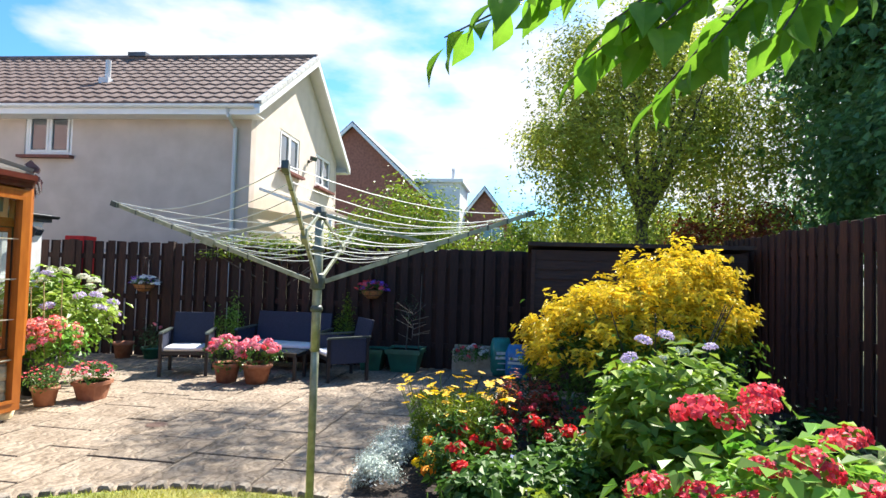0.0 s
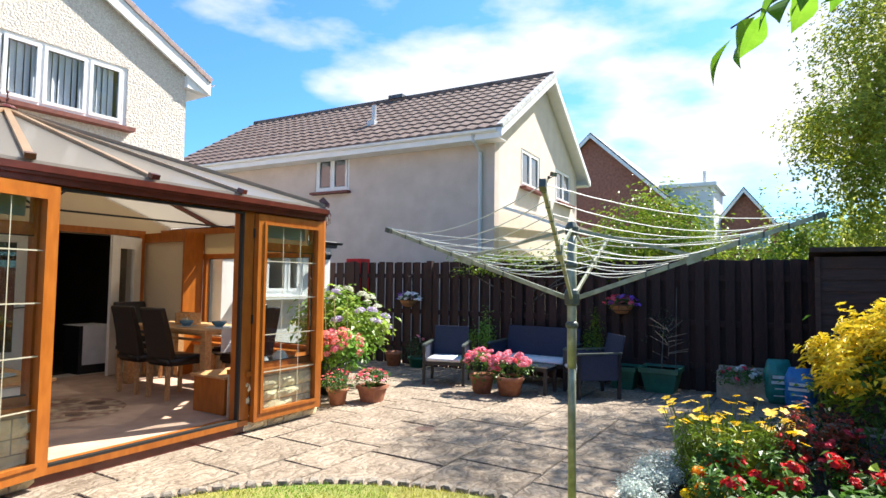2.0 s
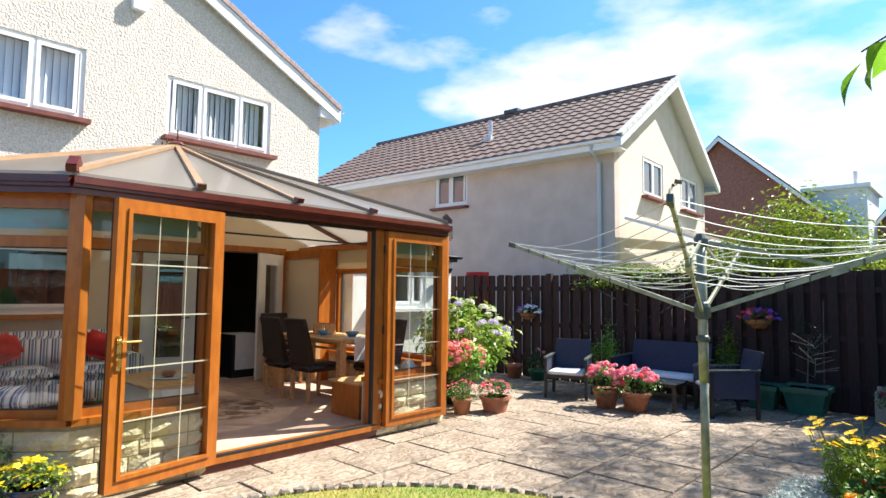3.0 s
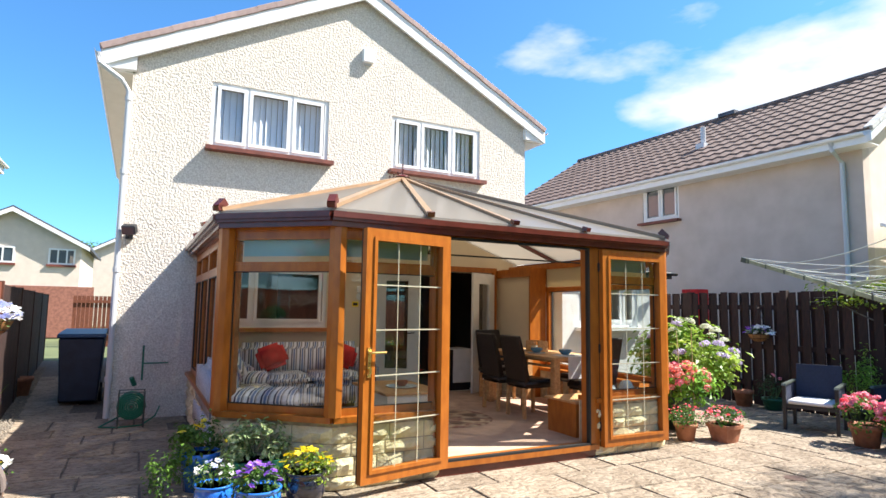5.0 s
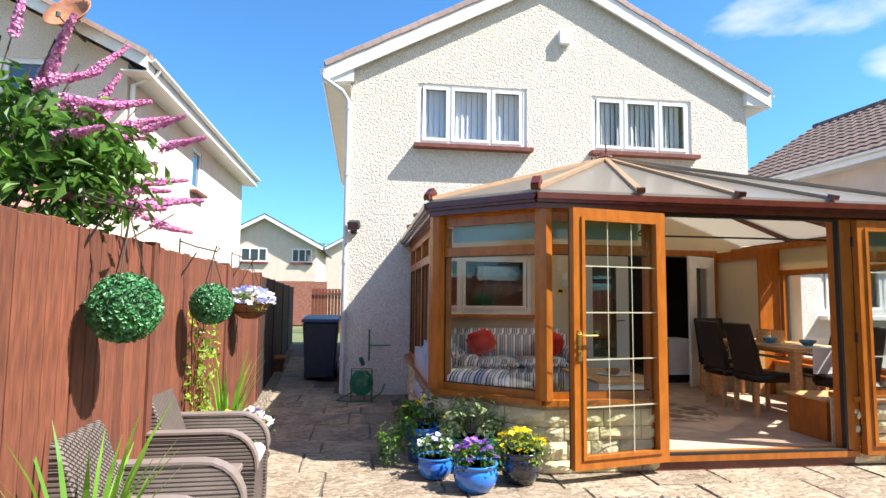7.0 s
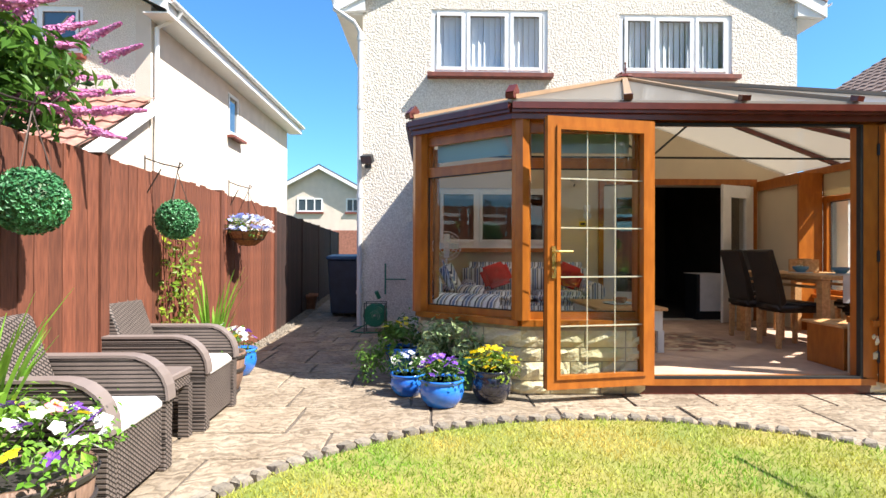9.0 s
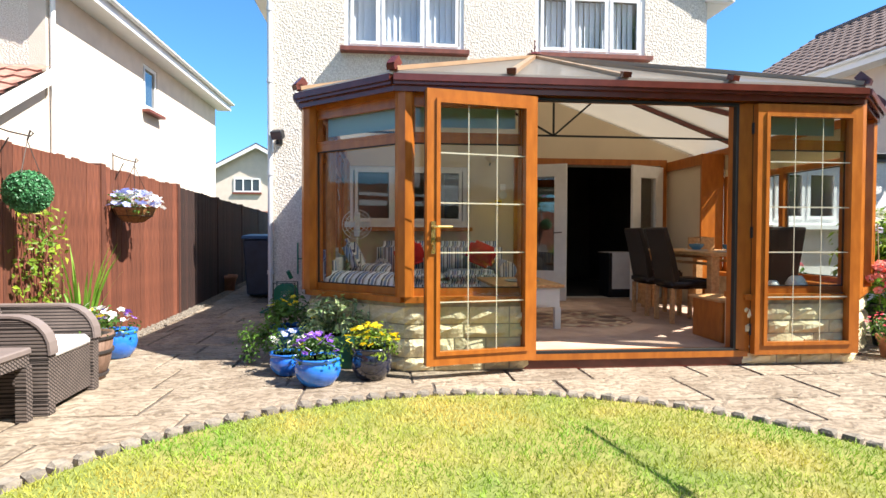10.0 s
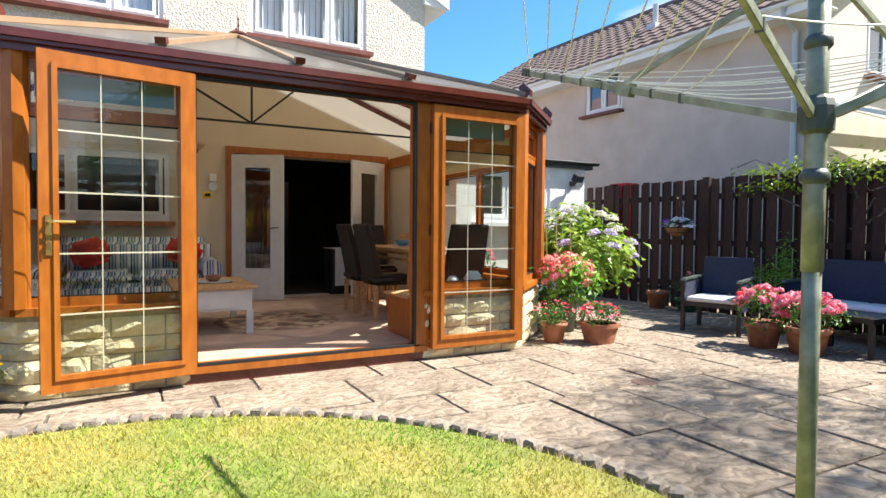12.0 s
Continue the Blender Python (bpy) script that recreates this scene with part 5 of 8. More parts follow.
g = thing("garden_gate", "dark slatted timber gate at the end of the passage", "gate")
for i in range(11):
    bm = nb()
    box(bm, -24.0, -23.97, -1.15 + i * 0.13, -1.04 + i * 0.13, -0.04, 1.75)
    part("board", bm, "fence", g)
for z in (0.3, 1.5):
    bm = nb()
    box(bm, -23.97, -23.92, -1.15, 0.3, z, z + 0.1)
    part("rail", bm, "fence", g)


# shed
def shed():
    g = thing("shed", "dark brown shiplap timber shed with a felt roof", "shed")
    x0, x1, y0, y1, z = 0.34, 2.98, 9.0, 10.25, 1.82
    bm = nb()
    box(bm, x0 + 0.02, x1 - 0.02, y0 + 0.02, y1, 0.0, z)
    part("body", bm, "sheddark", g)
    n = 14
    for k in range(n):
        za, zb = 0.04 + (z - 0.04) * k / n, 0.04 + (z - 0.04) * (k + 1) / n
        bm = nb()
        prism(bm, [(y0 - 0.004, za), (y0 + 0.02, za), (y0 + 0.02, zb), (y0 + 0.012, zb)], "x", x0, x1)
        part("board", bm, "sheddark", g)
        bm = nb()
        prism(bm, [(x0 - 0.004, za), (x0 + 0.02, za), (x0 + 0.02, zb), (x0 + 0.012, zb)], "y", y0, y1)
        part("board", bm, "sheddark", g)
    bm = nb()
    box(bm, x0 - 0.02, x0 + 0.03, y0 - 0.02, y0 + 0.03, 0, z)
    part("corner_trim", bm, "sheddark", g)
    bm = nb()
    prism(bm, [(y0 - 0.09, z + 0.05), (y1 + 0.03, z + 0.0), (y1 + 0.03, z + 0.05), (y0 - 0.09, z + 0.10)], "x", x0 - 0.07, x1 + 0.07)
    part("roof", bm, "felt", g)
    return g


M["sheddark"] = mat("shed_stain", (0.032, 0.014, 0.010), 0.75, color2=(0.055, 0.026, 0.018), scale=7, stretch=(0.6, 6, 6), bump=0.3, bscale=30, island=0.15)
M["felt"] = mat("roof_felt", (0.05, 0.035, 0.03), 0.95, var=0.3, scale=10, bump=0.4, bscale=200)
shed()


# ---------------- rotary clothes airer ----------------
M["airer"] = mat("painted_sage_metal", (0.20, 0.22, 0.15), 0.42, metal=0.3, color2=(0.34, 0.36, 0.27), scale=18, bump=0.1, bscale=90)
M["airerline"] = mat("white_plastic_line", (0.75, 0.75, 0.70), 0.5)
M["greyplastic"] = mat("dark_grey_plastic", (0.07, 0.085, 0.07), 0.45, var=0.2)
AIR = Vector((-0.935, 4.57, 0))


def airer():
    g = thing("rotary_airer", "sage-green metal rotary clothes airer with white lines", "clothes airer")
    bm = nb()
    tube(bm, [AIR + Vector((0, 0, 0.0)), AIR + Vector((0, 0, 1.36))], 0.0235, 14)
    part("pole", bm, "airer", g, smooth=True)
    bm = nb()
    tube(bm, [AIR + Vector((0, 0, 1.0)), AIR + Vector((0, 0, 1.20)), AIR + Vector((0, 0, 1.42)), AIR + Vector((0, 0, 1.84))], 0.027, 14)
    part("mast", bm, "airer", g, smooth=True)
    for z, r in ((1.25, 0.036), (1.60, 0.034)):
        bm = nb()
        lathe(bm, [(r - 0.008, -0.02), (r, -0.012), (r, 0.006), (r - 0.009, 0.02)], 14, AIR + Vector((0, 0, z)))
        part("collar", bm, "greyplastic", g, smooth=True)
    bm = nb()
    lathe(bm, [(0.030, -0.05), (0.042, -0.04), (0.045, 0.02), (0.038, 0.04), (0.028, 0.05)], 12, AIR + Vector((0, 0, 1.41)))
    part("hub", bm, "greyplastic", g)
    bm = nb()
    lathe(bm, [(0.030, -0.03), (0.040, -0.02), (0.040, 0.02), (0.024, 0.05), (0.001, 0.055)], 12, AIR + Vector((0, 0, 1.80)))
    part("top_hub", bm, "greyplastic", g)
    ang = [(14.5, 1.27), (97, 1.35), (176, 1.42), (284.5, 1.27)]
    ZT = 1.86
    dirs = [Vector((math.cos(radians(a)) * k / 1.25, math.sin(radians(a)) * k / 1.25, 0)) for a, k in ang]

    def on(d, t):
        return AIR + d * (0.04 + 1.21 * t) + Vector((0, 0, 1.41 + (ZT - 1.41) * t ** 1.0))
    for d in dirs:
        arm = new("arm")
        arm.parent = g
        bm = nb()
        bar(bm, on(d, 0), on(d, 1), 0.016, 0.026)
        part("bar", bm, "airer", arm, bevel=0.002)
        bm = nb()
        bar(bm, on(d, 0.99), on(d, 1.02), 0.026, 0.034)
        part("end_cap", bm, "greyplastic", arm)
        bm = nb()
        bar(bm, on(d, 0.47), on(d, 0.53), 0.03, 0.05)
        part("bracket", bm, "airer", arm)
        bm = nb()
        s = d.cross(Vector((0, 0, 1))) * 0.018
        bar(bm, on(d, 0.5) + Vector((0, 0, 0.02)), AIR + d * 0.04 + Vector((0, 0, 1.80)), 0.012, 0.018)
        part("strut", bm, "airer", arm)
        for k in range(8):
            bm = nb()
            t = 0.30 + 0.68 * k / 7
            p = on(d, t)
            bar(bm, p - d * 0.005, p + d * 0.005, 0.019, 0.030)
            part("line_clip", bm, "greyplastic", arm)
    lines = new("lines")
    lines.parent = g
    r = random.Random(2)
    for k in range(8):
        t = 0.30 + 0.68 * k / 7
        bm = nb()
        for i in range(4):
            a, b = on(dirs[i], t) + Vector((0, 0, 0.02)), on(dirs[(i + 1) % 4], t) + Vector((0, 0, 0.02))
            sag = (a - b).length * (0.035 + 0.03 * r.random())
            tube(bm, [a.lerp(b, u / 8) - Vector((0, 0, sag * 4 * (u / 8) * (1 - u / 8))) for u in range(9)], 0.0024, 5)
        part("line", bm, "airerline", lines)
    return g


airer()

# ---------------- pots ----------------
M["terracotta"] = mat("terracotta", (0.30, 0.115, 0.060), 0.8, color2=(0.42, 0.18, 0.10), scale=14, bump=0.2, bscale=70)
M["cobalt"] = mat("cobalt_glaze", (0.02, 0.13, 0.55), 0.12, color2=(0.03, 0.22, 0.72), scale=6, coat=0.8)
M["navyglaze"] = mat("dark_glaze", (0.015, 0.018, 0.035), 0.12, var=0.3, coat=0.8)
M["greenpot"] = mat("green_plastic", (0.02, 0.13, 0.085), 0.4, var=0.2, scale=5)
M["barrel"] = mat("barrel_plastic_wood", (0.13, 0.075, 0.05), 0.6, color2=(0.20, 0.12, 0.085), scale=20, stretch=(4, 4, 0.5), bump=0.3, bscale=30)
M["hoop"] = mat("dark_hoop", (0.035, 0.030, 0.030), 0.5)
M["coir"] = mat("coir_liner", (0.30, 0.13, 0.045), 0.95, color2=(0.46, 0.22, 0.08), scale=40, bump=0.9, bscale=160, bdist=0.02)
M["wire"] = mat("dark_wire", (0.05, 0.035, 0.03), 0.5, metal=0.5)


def pot(name, x, y, r, h, material, label, style="taper", sq=0.0, rim="", group=""):
    g = thing(name, label, "plant pot", group)
    bm = nb()
    if style == "round":
        prof = [(r * 0.62, 0), (r * 0.70, 0.01), (r * 0.93, h * 0.3), (r * 1.0, h * 0.55), (r * 0.95, h * 0.80), (r * 0.90, h * 0.86), (r * 1.0, h * 0.92), (r * 1.02, h), (r * 0.92, h), (r * 0.88, h * 0.88)]
    elif style == "barrel":
        prof = [(r * 0.72, 0), (r * 0.90, h * 0.4), (r, h), (r * 0.92, h), (r * 0.90, h * 0.9)]
    else:
        prof = [(r * 0.70, 0), (r * 0.92, h * 0.80), (r * 1.02, h * 0.80), (r * 1.04, h), (r * 0.92, h), (r * 0.90, h * 0.9)]
    lathe(bm, prof, 24, (x, y, 0), sq)
    part("bowl", bm, material, g, smooth=sq == 0.0)
    bm = nb()
    lathe(bm, [(0.001, h * 0.9), (r * 0.905, h * 0.9)], 16, (x, y, 0), sq)
    part("compost", bm, "soil", g, norm=False)
    if style == "barrel":
        for z, rr in ((0.12, 0.80), (0.62, 0.96), (0.92, 1.0)):
            bm = nb()
            lathe(bm, [(r * rr + 0.002, h * z - 0.012), (r * rr + 0.006, h * z - 0.01), (r * rr + 0.010, h * z + 0.01), (r * rr + 0.004, h * z + 0.012)], 24, (x, y, 0))
            part("hoop", bm, "hoop", g)
    return g


def plant(name, label, category="plant", group=""):
    return thing(name, label, category, group)


def potted(name, x, y, z, r, h, leaf, lsize, n, flowers, label, group="", aspect=0.55, clumps=14):
    """flowers: (material, count, radius, kind)"""
    g = plant(name, label, "flowering plant" if flowers else "plant", group)
    bush(g, n, (x, y, z + h * 0.35), (r, r, h * 0.7), leaf, lsize, clumps, aspect)
    q = random.Random(int(abs(x * 1000)))
    for k in range(7):
        a = q.uniform(0, 6.28)
        bm = nb()
        tube(bm, [(x + 0.2 * r * math.cos(a), y + 0.2 * r * math.sin(a), z - 0.02), (x + 0.7 * r * math.cos(a), y + 0.7 * r * math.sin(a), z + h * 0.6)], 0.003, 4)
        part("stem", bm, "stem", g)
    for i, (m, cnt, rad, kind) in enumerate(flowers):
        if kind == "head":
            me = head_mesh("flower_head", rad, 45, rad * 0.75, m)
        else:
            me = bloom_mesh("flower", rad, m)
        scatter(g, me, dome_pts(cnt, (x, y, z + h * 0.35), (r * 1.0, r * 1.0, h * 0.72), seed=i + int(abs(x) * 77)), "flower", 0.8)
    return g


# pots by the conservatory corner
pot("plant_pot", -4.13, 1.72, 0.165, 0.20, "cobalt", "glossy cobalt blue round plant pot on the flags", "round")
potted("pansies", -4.13, 1.72, 0.18, 0.16, 0.17, "leaf_green", 0.035, 500, [("pet_purple", 22, 0.030, "b"), ("pet_lilac", 6, 0.028, "b"), ("pet_yellow", 3, 0.026, "b")], "purple pansies growing in a blue glazed pot")
pot("plant_pot", -4.46, 1.46, 0.14, 0.17, "cobalt", "small glossy cobalt blue plant pot", "round")
potted("violas", -4.46, 1.46, 0.15, 0.15, 0.17, "leaf_green", 0.03, 450, [("pet_white", 22, 0.022, "b"), ("pet_blue", 6, 0.022, "b")], "white and blue violas in a small blue pot")
pot("plant_pot", -4.27, 2.10, 0.155, 0.24, "navyglaze", "shiny black glazed plant pot by the stone wall", "round")
potted("pansies", -4.27, 2.10, 0.21, 0.19, 0.18, "leaf_lime", 0.035, 450, [("pet_yellow", 34, 0.033, "b")], "bright yellow pansies in a black glazed pot")
pot("plant_pot", -4.73, 1.82, 0.20, 0.27, "greenpot", "square dark green plastic planter", "taper", 0.9)
potted("euonymus", -4.73, 1.82, 0.27, 0.24, 0.26, "leaf_cream", 0.07, 700, [], "variegated cream and green shrub in a green planter", aspect=0.45)
pot("plant_pot", -4.96, 1.40, 0.16, 0.30, "cobalt", "tall cobalt blue glazed plant pot", "taper")
potted("trailing_plant", -4.96, 1.40, 0.26, 0.22, 0.26, "leaf_green", 0.05, 600, [("pet_yellow", 6, 0.035, "b")], "trailing green plant with a few yellow flowers in a blue pot")
g = plant("ivy", "small-leaved trailing greenery spilling beside the pots", "plant")
bush(g, 600, (-4.86, 1.12, 0.16), (0.14, 0.14, 0.20), "leaf_green", 0.035, 10)

# pots by the far corner of the conservatory
pot("plant_pot", -5.11, 7.15, 0.23, 0.42, "greyplastic", "large dark ribbed plant pot", "taper")
potted("geraniums", -5.02, 7.13, 0.38, 0.34, 0.42, "leaf_bright", 0.07, 900, [("pet_salmon", 30, 0.055, "head"), ("pet_pink", 6, 0.05, "head")], "salmon pink geraniums in a large dark pot")
pot("plant_pot", -4.60, 6.67, 0.13, 0.20, "terracotta", "small dark terracotta plant pot", "taper")
potted("fuchsia", -4.60, 6.67, 0.20, 0.21, 0.20, "leaf_green", 0.03, 600, [("pet_crimson", 40, 0.016, "b"), ("pet_white", 10, 0.012, "b")], "small red and white bedding flowers in a terracotta pot")
pot("plant_pot", -4.38, 7.06, 0.165, 0.20, "terracotta", "low terracotta plant pot", "taper", 0.5)
potted("begonias", -4.38, 7.06, 0.19, 0.20, 0.20, "leaf_green", 0.04, 420, [("pet_crimson", 30, 0.026, "b"), ("pet_pink", 12, 0.025, "b")], "red and pink bedding flowers in a terracotta pot")
g = thing("garden_cane", "thin bamboo canes pushed into the big pot", "cane")
for a, b in (((-4.86, 6.92, 0.4), (-4.97, 6.98, 1.25)), ((-4.81, 7.08, 0.4), (-4.72, 6.95, 1.3)), ((-5.04, 6.94, 0.4), (-5.07, 6.92, 1.2))):
    bm = nb()
    tube(bm, [a, b], 0.005, 6)
    part("cane", bm, "cane", g)
# twin pots with pink geraniums
for x, y, r in ((-3.52, 8.35, 0.17), (-3.14, 8.41, 0.19)):
    pot("plant_pot", x, y, r, 0.25, "terracotta", "terracotta plant pot on the patio", "taper", group="geranium pots")
    potted("geraniums", x, y, 0.24, 0.27, 0.30, "leaf_green", 0.05, 420, [("pet_pink", 20, 0.055, "head"), ("pet_crimson", 4, 0.045, "head")], "bright pink geraniums in a terracotta pot", group="potted geraniums")
# pots under the back fence
pot("plant_pot", -5.99, 9.67, 0.15, 0.25, "terracotta", "plain terracotta pot under the fence")
pot("plant_pot", -5.56, 9.77, 0.16, 0.18, "greenpot", "dark green plastic pot under the fence")
potted("herbs", -5.56, 9.77, 0.16, 0.22, 0.35, "leaf_dark", 0.05, 260, [("pet_pink", 2, 0.03, "head")], "sparse dark shrub with a pink flower in a green pot")
pot("plant_pot", -4.29, 9.78, 0.17, 0.22, "greyplastic", "dark plastic pot between the seats")
potted("shrub", -4.29, 9.69, 0.22, 0.30, 0.62, "leaf_bright", 0.055, 800, [], "upright bright green shrub in a dark pot", aspect=0.35)
pot("plant_pot", -2.01, 9.88, 0.20, 0.32, "greenpot", "square dark green planter behind the seats", "taper", 0.9)
potted("conifer", -2.49, 10.00, 0.30, 0.17, 0.62, "leaf_lime", 0.045, 900, [], "small bright green cone-shaped conifer", aspect=0.3)
pot("plant_pot", -1.51, 9.93, 0.26, 0.34, "greenpot", "large square dark green planter under the fence", "taper", 0.95)
g = plant("young_tree", "thin young tree with sparse twigs in a green planter", "tree")
bm = nb()
tube(bm, [(-1.51, 9.93, 0.3), (-1.48, 9.93, 0.95)], 0.012, 6, 0.006)
tube(bm, [(-1.33, 9.96, 0.3), (-1.31, 9.98, 1.45)], 0.007, 6)
q = random.Random(8)
for k in range(16):
    z = q.uniform(0.5, 0.92)
    a = q.uniform(0, 6.28)
    tube(bm, [(-1.31, 9.36, z), (-1.31 + 0.25 * math.cos(a), 9.36 + 0.12 * math.sin(a), z + q.uniform(0.02, 0.2))], 0.004, 4)
part("trunk", bm, "bark", g)
bush(g, 160, (-1.50, 9.91, 0.85), (0.28, 0.16, 0.28), "leaf_dark", 0.035, 14)


def trough():
    g = thing("flower_trough", "weathered stone-effect trough of mixed flowers", "planter")
    bm = nb()
    box(bm, -0.70, -0.08, 9.16, 9.20, 0, 0.28)
    box(bm, -0.70, -0.08, 9.42, 9.46, 0, 0.40)
    box(bm, -0.70, -0.66, 9.20, 9.42, 0, 0.36)
    box(bm, -0.12, -0.08, 9.20, 9.42, 0, 0.36)
    box(bm, -0.66, -0.12, 9.20, 9.42, 0, 0.22)
    part("body", bm, "stonecore", g, bevel=0.006)
    g.matrix_world = Matrix.Translation((-0.10, 0.68, 0))
    return g


trough()
potted("bedding_flowers", -0.51, 9.81, 0.22, 0.26, 0.20, "leaf_green", 0.045, 420, [("pet_white", 9, 0.035, "head"), ("pet_crimson", 9, 0.035, "head")], "white and red flowers in the stone trough")


def bag(x, y, w, h, rz, m, label):
    g = thing("compost_bag", label, "bag")
    bm = nb()
    nx, nz = 8, 10
    rows = []
    q = random.Random(int(x * 100) + 7)
    for k in range(nz + 1):
        t = k / nz
        depth = 0.13 * math.sin(math.pi * min(1, t * 0.9 + 0.08)) ** 0.7 + 0.01
        ww = w * (1 - 0.25 * max(0, t - 0.75) / 0.25)
        ring = []
        for i in range(16):
            a = 2 * math.pi * i / 16
            ring.append(bm.verts.new((ww / 2 * math.copysign(abs(math.cos(a)) ** 0.6, math.cos(a)) + q.uniform(-.008, .008), depth * math.sin(a) + q.uniform(-.012, .012), h * t)))
        rows.append(ring)
    for a, b in zip(rows, rows[1:]):
        for i in range(16):
            bm.faces.new((a[i], a[(i + 1) % 16], b[(i + 1) % 16], b[i]))
    bm.faces.new(rows[0][::-1])
    bm.faces.new(rows[-1])
    part("sack", bm, m, g, smooth=True)
    bm = nb()
    for k, (zz, l) in enumerate(((0.62, 0.7), (0.50, 0.8), (0.38, 0.5), (0.22, 0.6))):
        box(bm, -w * l * 0.4, w * l * 0.4, -0.152, -0.145, h * zz, h * (zz + (0.07 if k < 2 else 0.025)))
    part("printed_lettering", bm, "pet_white", g)
    g.matrix_world = Matrix.Translation((x, y, 0.0)) @ Matrix.Rotation(radians(rz), 4, "Z") @ Matrix.Rotation(radians(6), 4, "X")
    return g


M["baggreen"] = mat("green_sack_plastic", (0.02, 0.16, 0.14), 0.3, color2=(0.03, 0.28, 0.22), scale=9, bump=0.5, bscale=14, bdist=0.02)
M["bagblue"] = mat("blue_sack_plastic", (0.02, 0.12, 0.34), 0.3, color2=(0.03, 0.25, 0.55), scale=9, bump=0.5, bscale=14, bdist=0.02)
bag(-0.10, 9.93, 0.32, 0.56, 14, "baggreen", "upright green plastic sack of compost")
bag(0.16, 9.70, 0.34, 0.50, -8, "bagblue", "blue plastic sack of compost against the shed")


# ---------------- hanging baskets and topiary balls ----------------
def basket(x, y, z, r, flowers, label, wall_y, chain=0.4, dirn=-1):
    g = thing("hanging_basket", label, "hanging basket")
    bm = nb()
    lathe(bm, [(0.001, -r * 0.78), (r * 0.45, -r * 0.70), (r * 0.80, -r * 0.42), (r * 0.97, -r * 0.1), (r, 0.0), (r * 0.9, 0.0), (0.001, -0.02)], 20, (x, y, z))
    part("liner", bm, "coir", g, smooth=True)
    bm = nb()
    for zz, rr in ((0.0, 1.01), (-0.42, 0.82)):
        tube(bm, [(x + r * rr * math.cos(a * math.pi / 10), y + r * rr * math.sin(a * math.pi / 10), z + zz * r) for a in range(21)], 0.004, 5)
    for k in range(8):
        a = k * math.pi / 4
        tube(bm, [(x + r * math.cos(a), y + r * math.sin(a), z), (x + r * 0.83 * math.cos(a), y + r * 0.83 * math.sin(a), z - r * 0.42), (x + r * 0.3 * math.cos(a), y + r * 0.3 * math.sin(a), z - r * 0.76)], 0.003, 4)
    part("wire_frame", bm, "wire", g)
    for k in range(3):
        a = k * 2.09 + 0.4
        bm = nb()
        tube(bm, [(x + r * math.cos(a), y + r * math.sin(a), z), (x, y, z + chain)], 0.0035, 4)
        part("chain", bm, "wire", g)
    bracket(x, y, z + chain, wall_y)
    p = thing("basket_flowers", flowers[0], "flowering plant")
    bush(p, 420, (x, y, z + 0.03), (r * 1.05, r * 1.05, r * 0.6), "leaf_green", 0.035, 14)
    for i, (m, n, s) in enumerate(flowers[1]):
        me = bloom_mesh("flower", s, m)
        scatter(p, me, dome_pts(n, (x + (i - 0.5) * r * 0.45, y, z), (r * 1.25, r * 1.25, r * 0.85), seed=i + 3), "flower", 0.9)
    return g


def bracket(x, y, z, wall_y):
    g = thing("basket_bracket", "curved dark metal hanging bracket on the fence", "bracket")
    bm = nb()
    s = 1 if y > wall_y else -1
    tube(bm, [(x, wall_y, z - 0.20), (x, wall_y, z + 0.12)], 0.006, 6)
    part("back_plate", bm, "wire", g)
    bm = nb()
    tube(bm, [(x, wall_y, z + 0.10), (x, (y + wall_y) / 2, z + 0.06), (x, y + s * 0.02, z + 0.03), (x, y + s * 0.04, z + 0.05), (x, y + s * 0.02, z + 0.07), (x, y, z)], 0.006, 6)
    tube(bm, [(x, wall_y, z - 0.18), (x, (y + wall_y) / 2, z + 0.02)], 0.005, 6)
    part("hook_arm", bm, "wire", g)
    return g


basket(-6.02, -0.28, 1.33, 0.20, ("white and violet violas in a coir basket", [("pet_white", 56, 0.040), ("pet_blue", 46, 0.038)]), "round coir-lined hanging basket on the sunlit fence", fy(-6.02) + 0.03, 0.42)
basket(-5.76, 9.78, 1.16, 0.16, ("white and purple flowers in a coir basket", [("pet_purple", 30, 0.042), ("pet_white", 30, 0.042)]), "coir-lined hanging basket on the back fence", 9.94, 0.38)
basket(-2.07, 9.96, 1.18, 0.17, ("pink and purple flowers in a coir basket", [("pet_crimson", 32, 0.04), ("pet_purple", 22, 0.038)]), "coir-lined hanging basket on the dark back fence", 10.12, 0.38)


def topiary(x, y, z, r, chain, wy):
    g = thing("topiary_ball", "round artificial green leaf ball hung on a chain", "topiary ball", "topiary balls")
    n = 2600
    d = nr.normal(size=(n, 3))
    d /= np.linalg.norm(d, axis=1, keepdims=True)
    p = np.array([x, y, z]) + d * r * nr.uniform(0.88, 1.02, (n, 1))
    np_part("leaves", [leaf_mesh(p, d + nr.normal(size=(n, 3)) * 0.45, nr.uniform(0.016, 0.026, n), 0.75, 0.4)], "leaf_topiary", g)
    bm = nb()
    bmesh.ops.create_icosphere(bm, subdivisions=2, radius=r * 0.88, matrix=Matrix.Translation((x, y, z)))
    part("core", bm, "leaf_dark", g)
    for k in range(3):
        bm = nb()
        a = k * 2.09
        tube(bm, [(x + r * 0.5 * math.cos(a), y + r * 0.5 * math.sin(a), z + r * 0.85), (x, y, z + r + chain)], 0.0035, 4)
        part("chain", bm, "wire", g)
    bracket(x, y, z + r + chain, wy)
    return g


topiary(-2.56, -0.19, 1.35, 0.155, 0.26, fy(-2.56) + 0.03)
topiary(-4.12, -0.20, 1.35, 0.145, 0.20, fy(-4.12) + 0.03)


